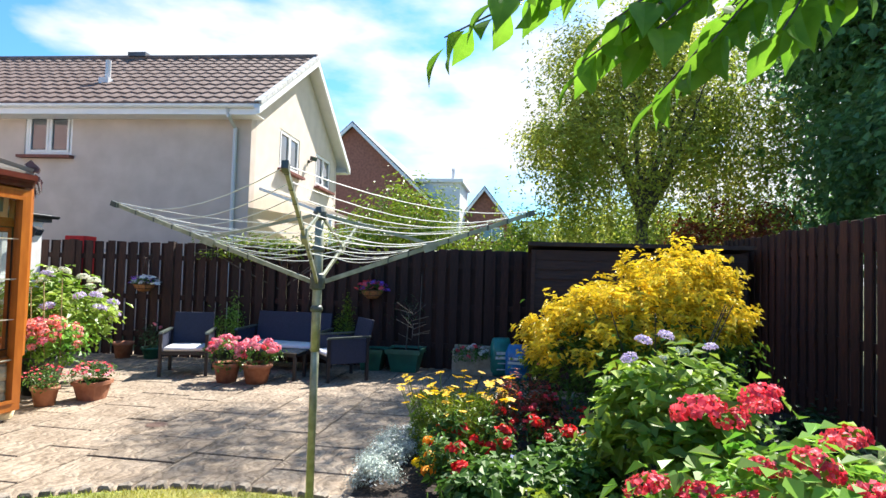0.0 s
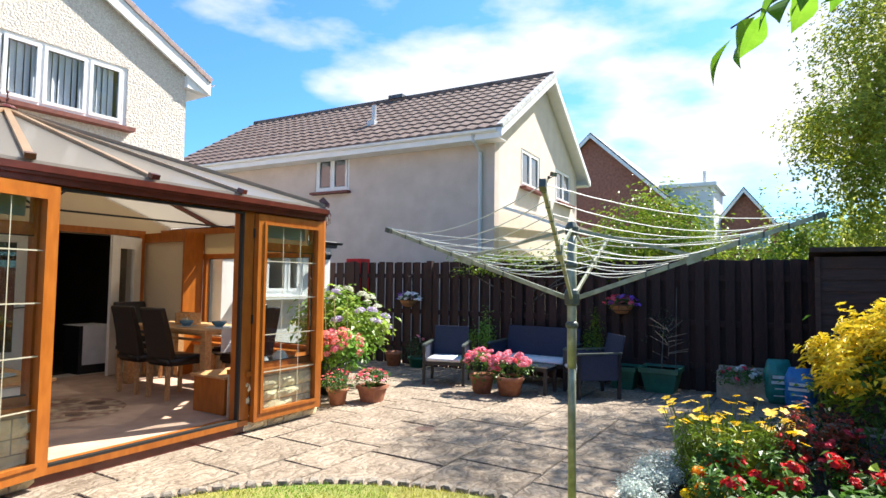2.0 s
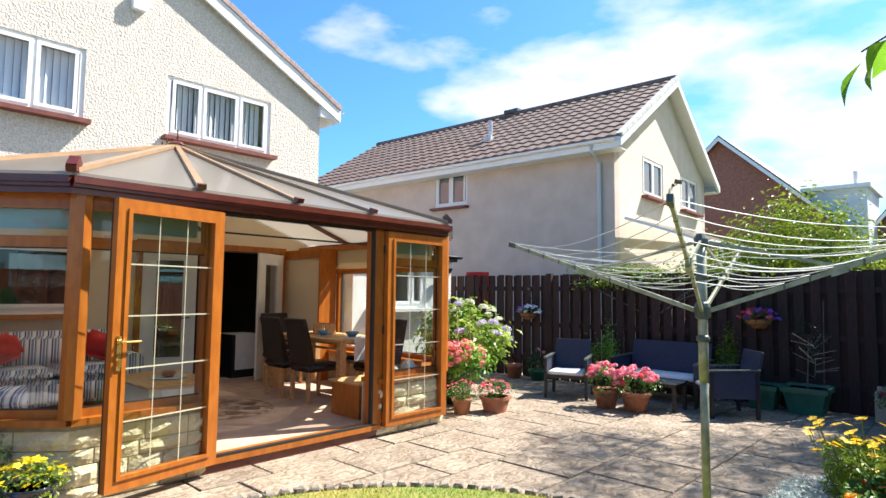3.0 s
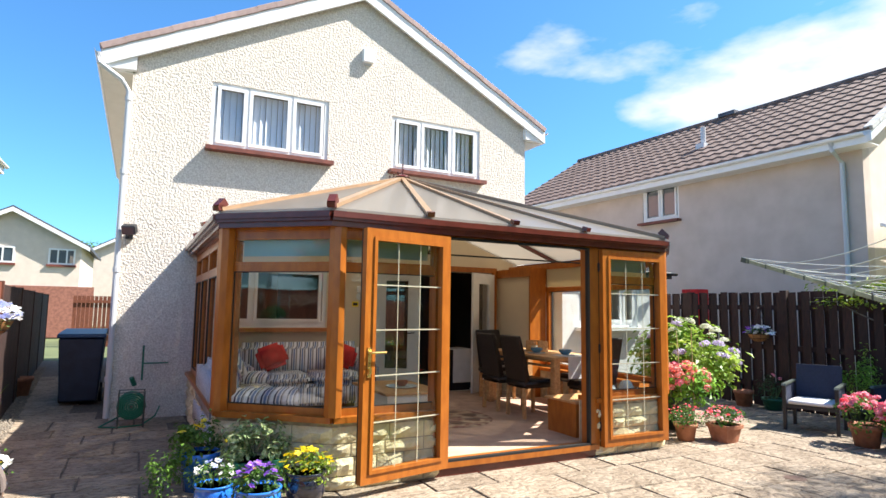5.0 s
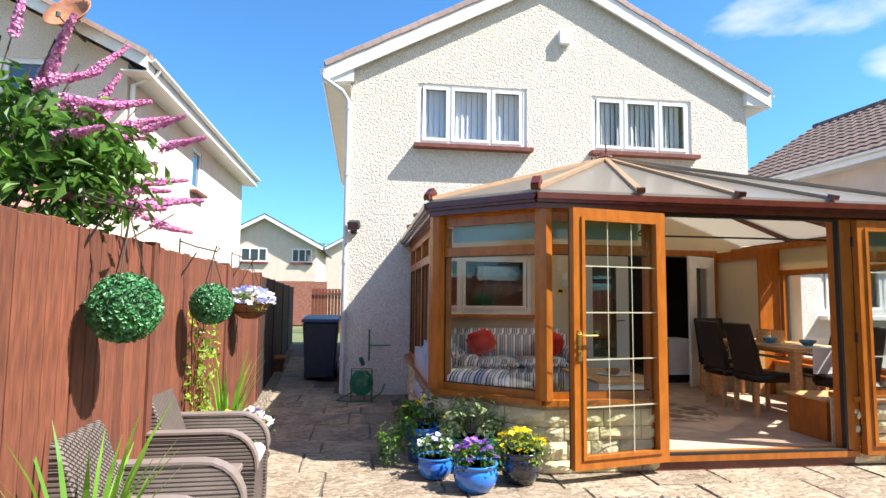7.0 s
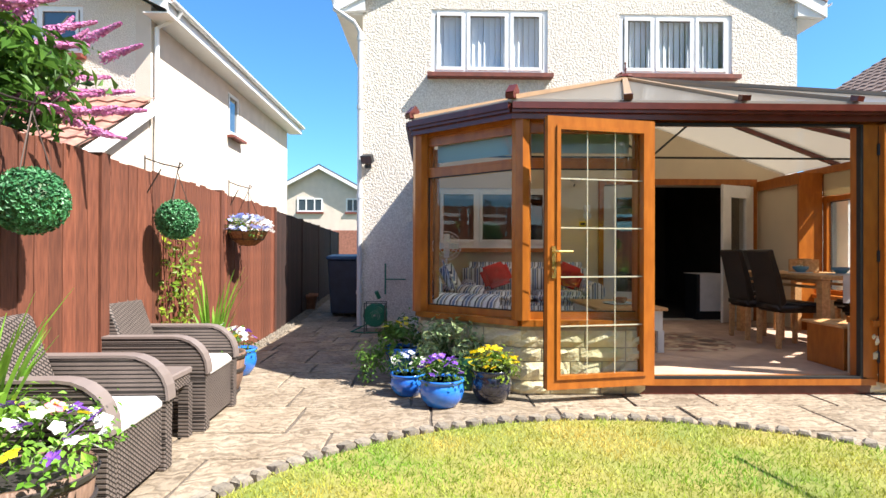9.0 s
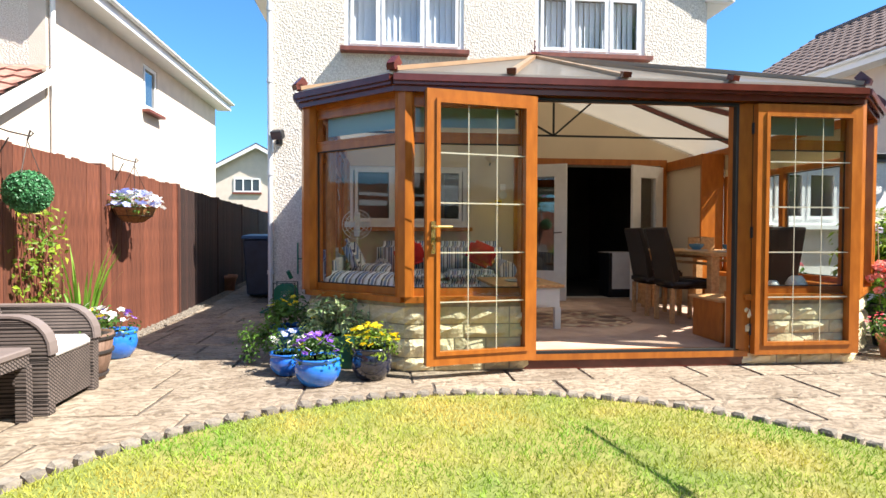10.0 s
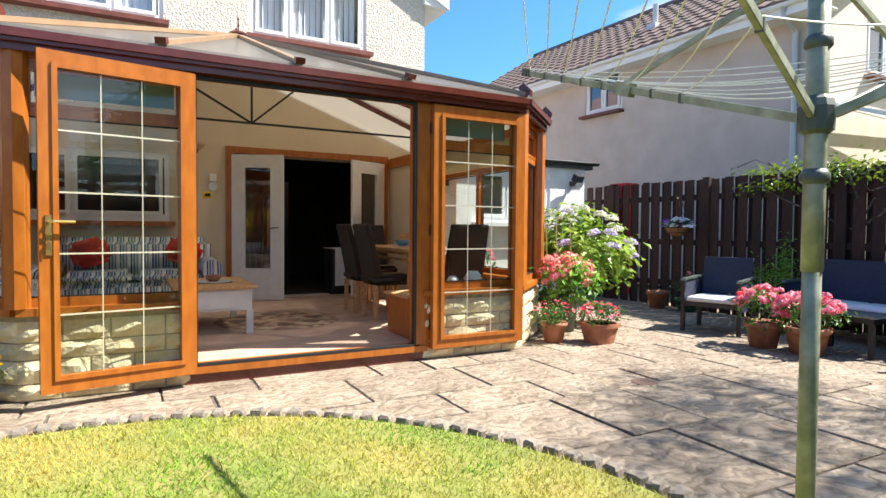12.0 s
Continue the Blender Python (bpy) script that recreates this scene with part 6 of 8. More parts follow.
# ---------------- rattan armchairs by the side fence ----------------
M["rattan"] = mat("taupe_rattan", (0.15, 0.118, 0.105), 0.6, var=0.1, scale=9)


def weave(m, k=85.0, horizontal="Z"):
    n, l = m.node_tree.nodes, m.node_tree.links
    b = n["Principled BSDF"]
    t = n.new("ShaderNodeTexCoord")
    mp_ = n.new("ShaderNodeMapping")
    mp_.inputs["Rotation"].default_value = (radians(90), 0, radians(35))
    l.new(t.outputs["Object"], mp_.inputs["Vector"])
    br = n.new("ShaderNodeTexBrick")
    br.inputs["Scale"].default_value = k / 10
    br.inputs["Brick Width"].default_value, br.inputs["Row Height"].default_value = 0.26, 0.15
    br.inputs["Mortar Size"].default_value = 0.034
    br.inputs["Mortar Smooth"].default_value = 0.6
    l.new(mp_.outputs["Vector"], br.inputs["Vector"])
    bp = n.new("ShaderNodeBump")
    bp.inputs["Strength"].default_value, bp.inputs["Distance"].default_value = 1.0, 0.006
    inv = n.new("ShaderNodeMath")
    inv.operation = "SUBTRACT"
    inv.inputs[0].default_value = 1.0
    l.new(br.outputs["Fac"], inv.inputs[1])
    l.new(inv.outputs[0], bp.inputs["Height"])
    l.new(bp.outputs["Normal"], b.inputs["Normal"])
    mxn = n.new("ShaderNodeMix")
    mxn.data_type, mxn.blend_type = "RGBA", "MULTIPLY"
    l.new(br.outputs["Fac"], mxn.inputs[0])
    mxn.inputs[7].default_value = (0.10, 0.09, 0.09, 1)
    src = b.inputs["Base Color"].links[0].from_socket
    l.new(src, mxn.inputs[6])
    l.new(mxn.outputs[2], b.inputs["Base Color"])


weave(M["rattan"])
M["rattantop"] = mat("taupe_resin_rim", (0.19, 0.152, 0.14), 0.5, var=0.06, scale=9)
M["cushion"] = mat("pale_grey_cushion", (0.72, 0.70, 0.70), 0.9, var=0.05, scale=8, bump=0.3, bscale=200)


def rattan_chair(at, label):
    """Faces +y in its own frame; origin at the middle of its base."""
    g = thing("rattan_armchair", label, "armchair", "armchairs by the side fence")
    W, D, Hh = 0.66, 0.72, 0.60
    prof = [(-D / 2, 0.0), (D / 2, 0.0), (D / 2, 0.36)]
    for k in range(7):
        a = math.pi / 2 * k / 6
        prof.append((D / 2 - 0.20 + 0.20 * math.cos(a), 0.38 + 0.20 * math.sin(a)))
    prof += [(-D / 2, 0.58)]
    for s in (-1, 1):
        arm = new("arm")
        arm.parent = g
        bm = nb()
        a, b = sorted((s * W / 2, s * (W / 2 - 0.085)))
        prism(bm, prof, "x", a, b)
        part("side_panel", bm, "rattan", arm, bevel=0.008)
        bm = nb()
        out = [(p + 0.014 * math.cos(math.pi / 2 * min(1, max(0, i - 1) / 6)), z + 0.014 * math.sin(math.pi / 2 * min(1, max(0, i - 1) / 6))) for i, (p, z) in enumerate(prof[2:])]
        edge = out + prof[:1:-1]
        lo, hi = sorted((s * (W / 2 + 0.004), s * (W / 2 - 0.089)))
        prism(bm, edge, "x", lo, hi)
        part("rim", bm, "rattantop", arm)
    bm = nb()
    box(bm, -W / 2 + 0.086, W / 2 - 0.086, D / 2 - 0.06, D / 2 - 0.02, 0.04, 0.33)
    part("front_panel", bm, "rattan", g)
    bm = nb()
    box(bm, -W / 2 + 0.086, W / 2 - 0.086, -D / 2 + 0.05, D / 2 - 0.061, 0.26, 0.31)
    part("seat", bm, "rattantop", g)
    bm = nb()
    prism(bm, [(-D / 2 + 0.26, 0.30), (-D / 2 + 0.04, 0.30), (-D / 2 + 0.0, 0.78), (-D / 2 + 0.015, 0.81), (-D / 2 + 0.04, 0.815), (-D / 2 + 0.07, 0.805), (-D / 2 + 0.085, 0.78)], "x", -W / 2 + 0.10, W / 2 - 0.10)
    part("backrest", bm, "rattan", g, bevel=0.012)
    bm = nb()
    box(bm, -W / 2 + 0.09, W / 2 - 0.09, -D / 2 + 0.12, D / 2 - 0.005, 0.312, 0.395)
    finish(bm, bevel=0.03)
    part("seat_cushion", bm, "cushion", g, "pale grey seat cushion", smooth=True)
    g.matrix_world = at
    return g


def chair_at(x, y, rz):
    return Matrix.Translation((x, y, 0)) @ Matrix.Rotation(radians(rz), 4, "Z")


rattan_chair(chair_at(-2.60, -0.06, 2), "taupe woven resin armchair with a pale cushion on the patio")
rattan_chair(chair_at(-3.83, -0.13, 2), "taupe woven resin armchair beside a half-barrel planter")
g = thing("side_table", "taupe woven resin side table between the armchairs", "table")
bm = nb()
box(bm, -3.465, -2.955, -0.34, 0.18, 0.38, 0.42)
part("tabletop", bm, "rattantop", g, bevel=0.008)
bm = nb()
box(bm, -3.455, -2.965, -0.33, 0.17, 0.32, 0.379)
part("apron", bm, "rattan", g)
for x in (-3.465, -3.015):
    for y in (-0.34, 0.12):
        bm = nb()
        box(bm, x, x + 0.06, y, y + 0.06, 0, 0.319)
        part("leg", bm, "rattan", g)
# planters along the side fence
pot("half_barrel", -4.42, -0.04, 0.235, 0.34, "barrel", "brown half-barrel planter with dark hoops", "barrel")
potted("pansies", -4.42, -0.04, 0.33, 0.25, 0.20, "leaf_green", 0.035, 600, [("pet_white", 16, 0.036, "b"), ("pet_yellow", 10, 0.036, "b"), ("pet_purple", 12, 0.036, "b")], "mixed pansies in a half-barrel planter")
pot("plant_pot", -5.22, -0.12, 0.17, 0.24, "cobalt", "cobalt blue pot by the fence", "round")
potted("pansies", -5.22, -0.12, 0.22, 0.18, 0.18, "leaf_green", 0.035, 300, [("pet_purple", 10, 0.03, "b"), ("pet_white", 8, 0.03, "b")], "pansies in a blue pot by the fence")
pot("half_barrel", -1.98, 0.17, 0.24, 0.34, "barrel", "brown half-barrel planter beside the armchair", "barrel")
potted("pansies", -1.98, 0.17, 0.33, 0.28, 0.22, "leaf_bright", 0.035, 900, [("pet_white", 26, 0.034, "b"), ("pet_yellow", 5, 0.036, "b"), ("pet_purple", 18, 0.038, "b"), ("pet_pink", 4, 0.034, "b")], "white and purple pansies in a half-barrel planter")


def sword_leaves(x, y, n, h, spread, label):
    g = plant("iris", label)
    q = random.Random(int(abs(x) * 10))
    bm = nb()
    for k in range(n):
        a = q.uniform(0, 6.28)
        hh = h * q.uniform(0.6, 1.05)
        bx, by = x + 0.05 * math.cos(a), y + 0.05 * math.sin(a)
        pts, w = [], q.uniform(0.014, 0.024)
        sp = spread * q.uniform(0.3, 1.1)
        side = Vector((-math.sin(a), math.cos(a), 0))
        prev = None
        for i in range(6):
            t = i / 5
            c = Vector((bx + math.cos(a) * sp * t ** 2, by + math.sin(a) * sp * t ** 2, 0.0 + hh * t - 0.12 * hh * t ** 3))
            ww = w * (1 - t) ** 0.6 + 0.001
            row = (bm.verts.new(c - side * ww), bm.verts.new(c + side * ww))
            if prev:
                bm.faces.new((prev[0], prev[1], row[1], row[0]))
            prev = row
    part("leaves", bm, "leaf_bright", g, norm=False)
    return g


sword_leaves(-4.86, -0.22, 30, 1.10, 0.26, "upright sword-leaved iris against the fence")
sword_leaves(-2.15, -0.14, 40, 1.05, 0.42, "arching sword-leaved plant beside the armchair")


def climber():
    g = plant("climbing_plant", "sparse climbing plant on thin canes against the fence")
    bm = nb()
    q = random.Random(4)
    for k in range(5):
        x = -4.30 - 0.10 * k
        pts = [(x + q.uniform(-.05, .05), fy(x) + 0.09 + q.uniform(0, .04), z * 0.28) for z in range(6)]
        tube(bm, pts, 0.005, 5)
    part("stem", bm, "redsill", g)
    n = 420
    x = nr.uniform(-4.80, -4.25, n)
    z = nr.uniform(0.1, 1.28, n)
    p = np.stack([x, -0.56 + 0.025 * (x + 8.0) + nr.uniform(0.06, 0.2, n), z], 1)
    nv = nr.normal(size=(n, 3)) * 0.5 + np.array([0.2, 0.8, 0.5])
    np_part("leaves", [leaf_mesh(p, nv, nr.uniform(0.03, 0.065, n), 0.6)], "leaf_lime", g)


climber()

# ---------------- patio set under the back fence ----------------
M["navyweave"] = mat("navy_textilene", (0.018, 0.025, 0.055), 0.7, var=0.15, scale=40, bump=0.4, bscale=300)
M["darkframe"] = mat("dark_frame", (0.014, 0.014, 0.018), 0.4)


def patio_seat(w, at, label, name="patio_armchair", cat="armchair"):
    """Faces -y in its own frame."""
    g = thing(name, label, cat)
    for x in (-w / 2, w / 2 - 0.04):
        for y, h in ((-0.30, 0.56), (0.24, 0.58)):
            bm = nb()
            box(bm, x, x + 0.04, y, y + 0.04, 0, h)
            part("leg", bm, "darkframe", g)
        bm = nb()
        prism(bm, [(-0.31, 0.561), (-0.29, 0.585), (0.30, 0.60), (0.30, 0.581)], "x", x - 0.005, x + 0.045)
        part("armrest", bm, "greyplastic", g)
        bm = nb()
        box(bm, x + 0.012, x + 0.028, -0.26, 0.24, 0.24, 0.56)
        part("side_panel", bm, "navyweave", g)
    bm = nb()
    box(bm, -w / 2 + 0.041, w / 2 - 0.041, -0.29, 0.26, 0.28, 0.33)
    part("seat", bm, "darkframe", g)
    bm = nb()
    box(bm, -w / 2 + 0.045, w / 2 - 0.045, -0.015, 0.015, 0.0, 0.52, Matrix.Translation((0, 0.24, 0.30)) @ Matrix.Rotation(radians(-12), 4, "X"))
    part("backrest", bm, "navyweave", g, bevel=0.004)
    bm = nb()
    nc = max(1, round(w / 0.6))
    ww = (w - 0.1) / nc
    for k in range(nc):
        box(bm, -w / 2 + 0.05 + ww * k + 0.004, -w / 2 + 0.05 + ww * (k + 1) - 0.004, -0.30, 0.20, 0.332, 0.385)
    finish(bm, bevel=0.018)
    part("seat_cushion", bm, "cushion", g, "off-white seat cushion", smooth=True)
    g.matrix_world = at
    return g


patio_seat(0.62, Matrix.Translation((-4.34, 8.79, 0)) @ Matrix.Rotation(radians(20), 4, "Z"), "navy woven patio armchair with a white cushion")
patio_seat(1.28, Matrix.Translation((-3.26, 9.53, 0)) @ Matrix.Rotation(radians(-2), 4, "Z"), "navy woven two-seat patio sofa with white cushions", "patio_sofa", "sofa")
patio_seat(0.62, Matrix.Translation((-2.23, 9.05, 0)) @ Matrix.Rotation(radians(-52), 4, "Z"), "navy woven patio armchair turned towards the low table")
g = thing("patio_table", "low dark glass-topped patio table", "table")
bm = nb()
box(bm, -3.29, -2.69, 8.61, 9.03, 0.36, 0.375)
part("tabletop", bm, "mirrorglass", g)
bm = nb()
box(bm, -3.27, -2.71, 8.63, 9.01, 0.31, 0.359)
part("frame", bm, "darkframe", g)
for x in (-3.27, -2.75):
    for y in (8.63, 8.97):
        bm = nb()
        box(bm, x, x + 0.04, y, y + 0.04, 0, 0.309)
        part("leg", bm, "darkframe", g)
g = thing("drain_cover", "small round brown drain cover in the flags", "drain cover")
bm = nb()
lathe(bm, [(0.001, 0.004), (0.075, 0.004), (0.095, 0.001)], 16, (-3.08, 6.29, 0.001))
part("disc", bm, "barrel", g)

# ---------------- passage: bin, hose ----------------
M["bindark"] = mat("dark_bin_plastic", (0.02, 0.03, 0.055), 0.4, var=0.15)


def bin_(x, y, lid, label):
    g = thing("wheelie_bin", label, "bin", "wheelie bins")
    bm = nb()
    A = [bm.verts.new((x + a * 0.24, y + b * 0.24, 0.06)) for a, b in ((-1, -1), (1, -1), (1, 1), (-1, 1))]
    B = [bm.verts.new((x + a * 0.31, y + b * 0.29, 0.98)) for a, b in ((-1, -1), (1, -1), (1, 1), (-1, 1))]
    bm.faces.new(A[::-1])
    bm.faces.new(B)
    for k in range(4):
        bm.faces.new((A[k], A[(k + 1) % 4], B[(k + 1) % 4], B[k]))
    part("body", bm, "bindark", g, bevel=0.02)
    bm = nb()
    prism(bm, [(x - 0.36, 0.985), (x + 0.34, 0.985), (x + 0.30, 1.04), (x - 0.30, 1.07)], "y", y - 0.31, y + 0.31)
    part("lid", bm, lid, g, bevel=0.01)
    for s in (-1, 1):
        bm = nb()
        tube(bm, [(x - 0.2, y + s * 0.26 - 0.02, 0.1), (x - 0.2, y + s * 0.26 + 0.02, 0.1)], 0.1, 14)
        part("wheel", bm, "darkseal", g)


M["binblue"] = mat("blue_lid", (0.015, 0.03, 0.07), 0.4)
bin_(-10.1, 0.18, "binblue", "dark blue wheelie bin in the shaded side passage")
bin_(-10.9, 0.15, "bindark", "dark wheelie bin behind another in the passage")
pot("plant_pot", -11.2, -0.72, 0.18, 0.3, "terracotta", "terracotta pot at the foot of the passage fence")
M["hosegreen"] = mat("green_hose", (0.01, 0.15, 0.085), 0.4)


def hose():
    g = thing("hose_reel", "coiled green garden hose on a low stand", "hose reel")
    c = Vector((-7.95, 0.88, 0.22))
    bm = nb()
    for k in range(9):
        for rr in (0.10, 0.125, 0.15):
            x = c.x - 0.10 + 0.025 * k
            bm = nb()
            tube(bm, [(x + 0.012 * math.sin(a * 2 + k), c.y + rr * math.sin(a * math.pi / 8), c.z + 0.03 + rr * math.cos(a * math.pi / 8)) for a in range(17)], 0.0125, 5)
            part("coil", bm, "hosegreen", g)
    for rr in (0.03, 0.055, 0.08, 0.105, 0.13):
        bm = nb()
        tube(bm, [(c.x + 0.125, c.y + rr * math.sin(a * math.pi / 8), c.z + 0.03 + rr * math.cos(a * math.pi / 8)) for a in range(17)], 0.012, 5)
        part("coil", bm, "hosegreen", g)
    bm = nb()
    for s in (-0.13, 0.13):
        tube(bm, [(c.x + s, c.y - 0.14, 0.0), (c.x + s, c.y - 0.14, 0.42), (c.x + s, c.y + 0.14, 0.42), (c.x + s, c.y + 0.14, 0.0)], 0.011, 6)
    tube(bm, [(c.x - 0.13, c.y, c.z), (c.x + 0.13, c.y, c.z)], 0.02, 8)
    part("stand", bm, "greyplastic", g)
    bm = nb()
    tube(bm, [(-8.05, 0.78, 0.12), (-7.9, 0.55, 0.02), (-7.85, 0.75, 0.013), (-7.9, 1.0, 0.013), (-8.0, 1.15, 0.10), (-8.1, 1.2, 0.2)], 0.010, 6)
    part("loose_hose", bm, "hosegreen", g)
    bm = nb()
    tube(bm, [(-8.38, 0.98, 0.5), (-8.38, 0.98, 0.95)], 0.012, 6)
    tube(bm, [(-8.36, 0.98, 0.72), (-8.36, 1.28, 0.72)], 0.010, 6)
    tube(bm, [(-8.30, 0.90, 0.45), (-8.26, 0.86, 0.55)], 0.03, 8)
    part("tap_pipe", bm, "hosegreen", g)


hose()
bm = nb()
g = thing("satellite_dish", "rust-orange satellite dish under the eaves of the side house", "satellite dish")
lathe(bm, [(0.001, 0.0), (0.15, 0.02), (0.28, 0.07), (0.36, 0.13), (0.365, 0.12), (0.28, 0.055), (0.001, -0.012)], 20)
d = part("dish", bm, "dishrust" if "dishrust" in M else "terracotta", g, smooth=True)
d.matrix_local = Matrix.Translation((-9.05, -3.62, 5.62)) @ Vector((0.75, -0.2, 0.45)).to_track_quat("Z", "Y").to_matrix().to_4x4()
bm = nb()
tube(bm, [(-9.5, -3.62, 5.45), (-9.2, -3.62, 5.45), (-9.08, -3.62, 5.60)], 0.02, 6)
tube(bm, [(-9.08, -3.62, 5.42), (-8.75, -3.66, 5.50)], 0.012, 6)
lathe(bm, [(0.001, -0.03), (0.035, -0.02), (0.035, 0.05), (0.001, 0.06)], 8, (-8.74, -3.66, 5.50))
part("mount", bm, "greyplastic", g)


# ---------------- inside the conservatory ----------------
def striped():
    m = bpy.data.materials.new("striped_fabric")
    m.use_nodes = True
    n, l = m.node_tree.nodes, m.node_tree.links
    b = n["Principled BSDF"]
    b.inputs["Roughness"].default_value = 0.9
    t = n.new("ShaderNodeTexCoord")
    sp = n.new("ShaderNodeSeparateXYZ")
    l.new(t.outputs["Object"], sp.inputs[0])
    a = n.new("ShaderNodeMath")
    a.operation = "ADD"
    l.new(sp.outputs["X"], a.inputs[0])
    l.new(sp.outputs["Y"], a.inputs[1])
    mu = n.new("ShaderNodeMath")
    mu.operation = "MULTIPLY"
    l.new(a.outputs[0], mu.inputs[0])
    mu.inputs[1].default_value = 8.5
    fr = n.new("ShaderNodeMath")
    fr.operation = "FRACT"
    l.new(mu.outputs[0], fr.inputs[0])
    r = n.new("ShaderNodeValToRGB")
    r.color_ramp.interpolation = "CONSTANT"
    cols = [(0.0, (0.72, 0.72, 0.74)), (0.28, (0.05, 0.06, 0.10)), (0.42, (0.62, 0.62, 0.64)), (0.52, (0.16, 0.22, 0.36)), (0.72, (0.70, 0.70, 0.72)), (0.82, (0.08, 0.08, 0.10)), (0.9, (0.45, 0.42, 0.40))]
    r.color_ramp.elements[0].color = (*cols[0][1], 1)
    r.color_ramp.elements[1].position, r.color_ramp.elements[1].color = cols[1][0], (*cols[1][1], 1)
    for p, c in cols[2:]:
        e = r.color_ramp.elements.new(p)
        e.color = (*c, 1)
    l.new(fr.outputs[0], r.inputs["Fac"])
    l.new(r.outputs["Color"], b.inputs["Base Color"])
    return m


M["stripe"] = striped()
M["redcushion"] = mat("red_fabric", (0.55, 0.02, 0.02), 0.85, var=0.1, scale=10)
M["lightoak"] = mat("light_oak", (0.45, 0.23, 0.09), 0.5, color2=(0.62, 0.36, 0.16), scale=9, stretch=(1, 4, 4))
M["leatherdark"] = mat("dark_brown_leather", (0.014, 0.007, 0.005), 0.4, var=0.2, scale=12)
M["whitewood"] = mat("white_painted_wood", (0.74, 0.72, 0.68), 0.5, var=0.04)
M["rug"] = mat("patterned_rug", (0.24, 0.12, 0.09), 0.95, color2=(0.50, 0.38, 0.26), scale=9, detail=1)
M["ceramic"] = mat("white_ceramic", (0.65, 0.70, 0.70), 0.2)
M["bluecer"] = mat("blue_ceramic", (0.10, 0.22, 0.32), 0.2)
M["steel"] = mat("brushed_steel", (0.35, 0.35, 0.36), 0.3, metal=0.9)
M["blindcloth"] = mat("pale_green_blind", (0.42, 0.56, 0.50), 0.8, trans=0.3)
M["beigeblind"] = mat("beige_blind", (0.62, 0.54, 0.36), 0.85, trans=0.3)


def cushion(name, cx, cy, cz, w, d, h, m, parent, rot=None, bev=0.04):
    bm = nb()
    box(bm, -w / 2, w / 2, -d / 2, d / 2, -h / 2, h / 2)
    bmesh.ops.bevel(bm, geom=bm.edges[:], offset=min(bev, h * 0.45, w * 0.45, d * 0.45), segments=3, affect="EDGES")
    mm = Matrix.Translation((cx, cy, cz))
    if rot is not None:
        mm = mm @ rot
    bm.transform(mm)
    return part(name, bm, m, parent, smooth=True)


def sofa(x0, x1, y0, y1, facing, label, seats=2):
    """facing '+x' or '+y'."""
    g = thing("striped_sofa", label, "sofa", "striped sofas")
    F = FLZ
    if facing == "+x":
        cushion("base", (x0 + x1) / 2, (y0 + y1) / 2, F + 0.20, x1 - x0, y1 - y0, 0.28, "stripe", g)
        cushion("backrest", x0 + 0.13, (y0 + y1) / 2, F + 0.55, 0.24, y1 - y0 - 0.1, 0.62, "stripe", g, bev=0.09)
        for y in (y0 + 0.12, y1 - 0.12):
            bm = nb()
            tube(bm, [(x0 + 0.15, y, F + 0.50), (x1 - 0.02, y, F + 0.48)], 0.12, 14)
            box(bm, x0 + 0.1, x1 - 0.02, y - 0.09, y + 0.09, F + 0.1, F + 0.48)
            part("arm", bm, "stripe", g, smooth=False)
        w = (y1 - y0 - 0.48) / seats
        for k in range(seats):
            cushion("seat_cushion", (x0 + 0.22 + x1) / 2 + 0.03, y0 + 0.24 + w * (k + .5), F + 0.40, x1 - x0 - 0.26, w - 0.01, 0.16, "stripe", g, bev=0.06)
    else:
        cushion("base", (x0 + x1) / 2, (y0 + y1) / 2, F + 0.20, x1 - x0, y1 - y0, 0.28, "stripe", g)
        cushion("backrest", (x0 + x1) / 2, y0 + 0.13, F + 0.52, x1 - x0 - 0.1, 0.24, 0.55, "stripe", g, bev=0.09)
        for x in (x0 + 0.12, x1 - 0.12):
            bm = nb()
            tube(bm, [(x, y0 + 0.15, F + 0.50), (x, y1 - 0.02, F + 0.48)], 0.12, 14)
            box(bm, x - 0.09, x + 0.09, y0 + 0.1, y1 - 0.02, F + 0.1, F + 0.48)
            part("arm", bm, "stripe", g)
        w = (x1 - x0 - 0.48) / seats
        for k in range(seats):
            cushion("seat_cushion", x0 + 0.24 + w * (k + .5), (y0 + 0.22 + y1) / 2 + 0.03, F + 0.40, w - 0.01, y1 - y0 - 0.26, 0.16, "stripe", g, bev=0.06)
    return g


sofa(-8.36, -7.48, 2.05, 3.95, "+x", "three-seat sofa in blue, white and grey striped fabric", 2)
sofa(-7.05, -5.30, 1.50, 2.30, "+y", "two-seat sofa in blue and white striped fabric below the side window", 2)
for p, l in (((-7.95, 2.55, 0.80), 20), ((-7.95, 3.55, 0.80), -25)):
    g = thing("scatter_cushion", "plain red scatter cushion on the striped sofa", "cushion", "red cushions")
    cushion("cover", p[0], p[1], p[2], 0.14, 0.40, 0.34, "redcushion", g, Matrix.Rotation(radians(-25), 4, "Y") @ Matrix.Rotation(radians(l), 4, "X"), 0.06)
g = thing("scatter_cushion", "large striped scatter cushion", "cushion")
cushion("cover", -6.6, 1.86, 0.84, 0.50, 0.16, 0.40, "stripe", g, Matrix.Rotation(radians(25), 4, "X"), 0.07)


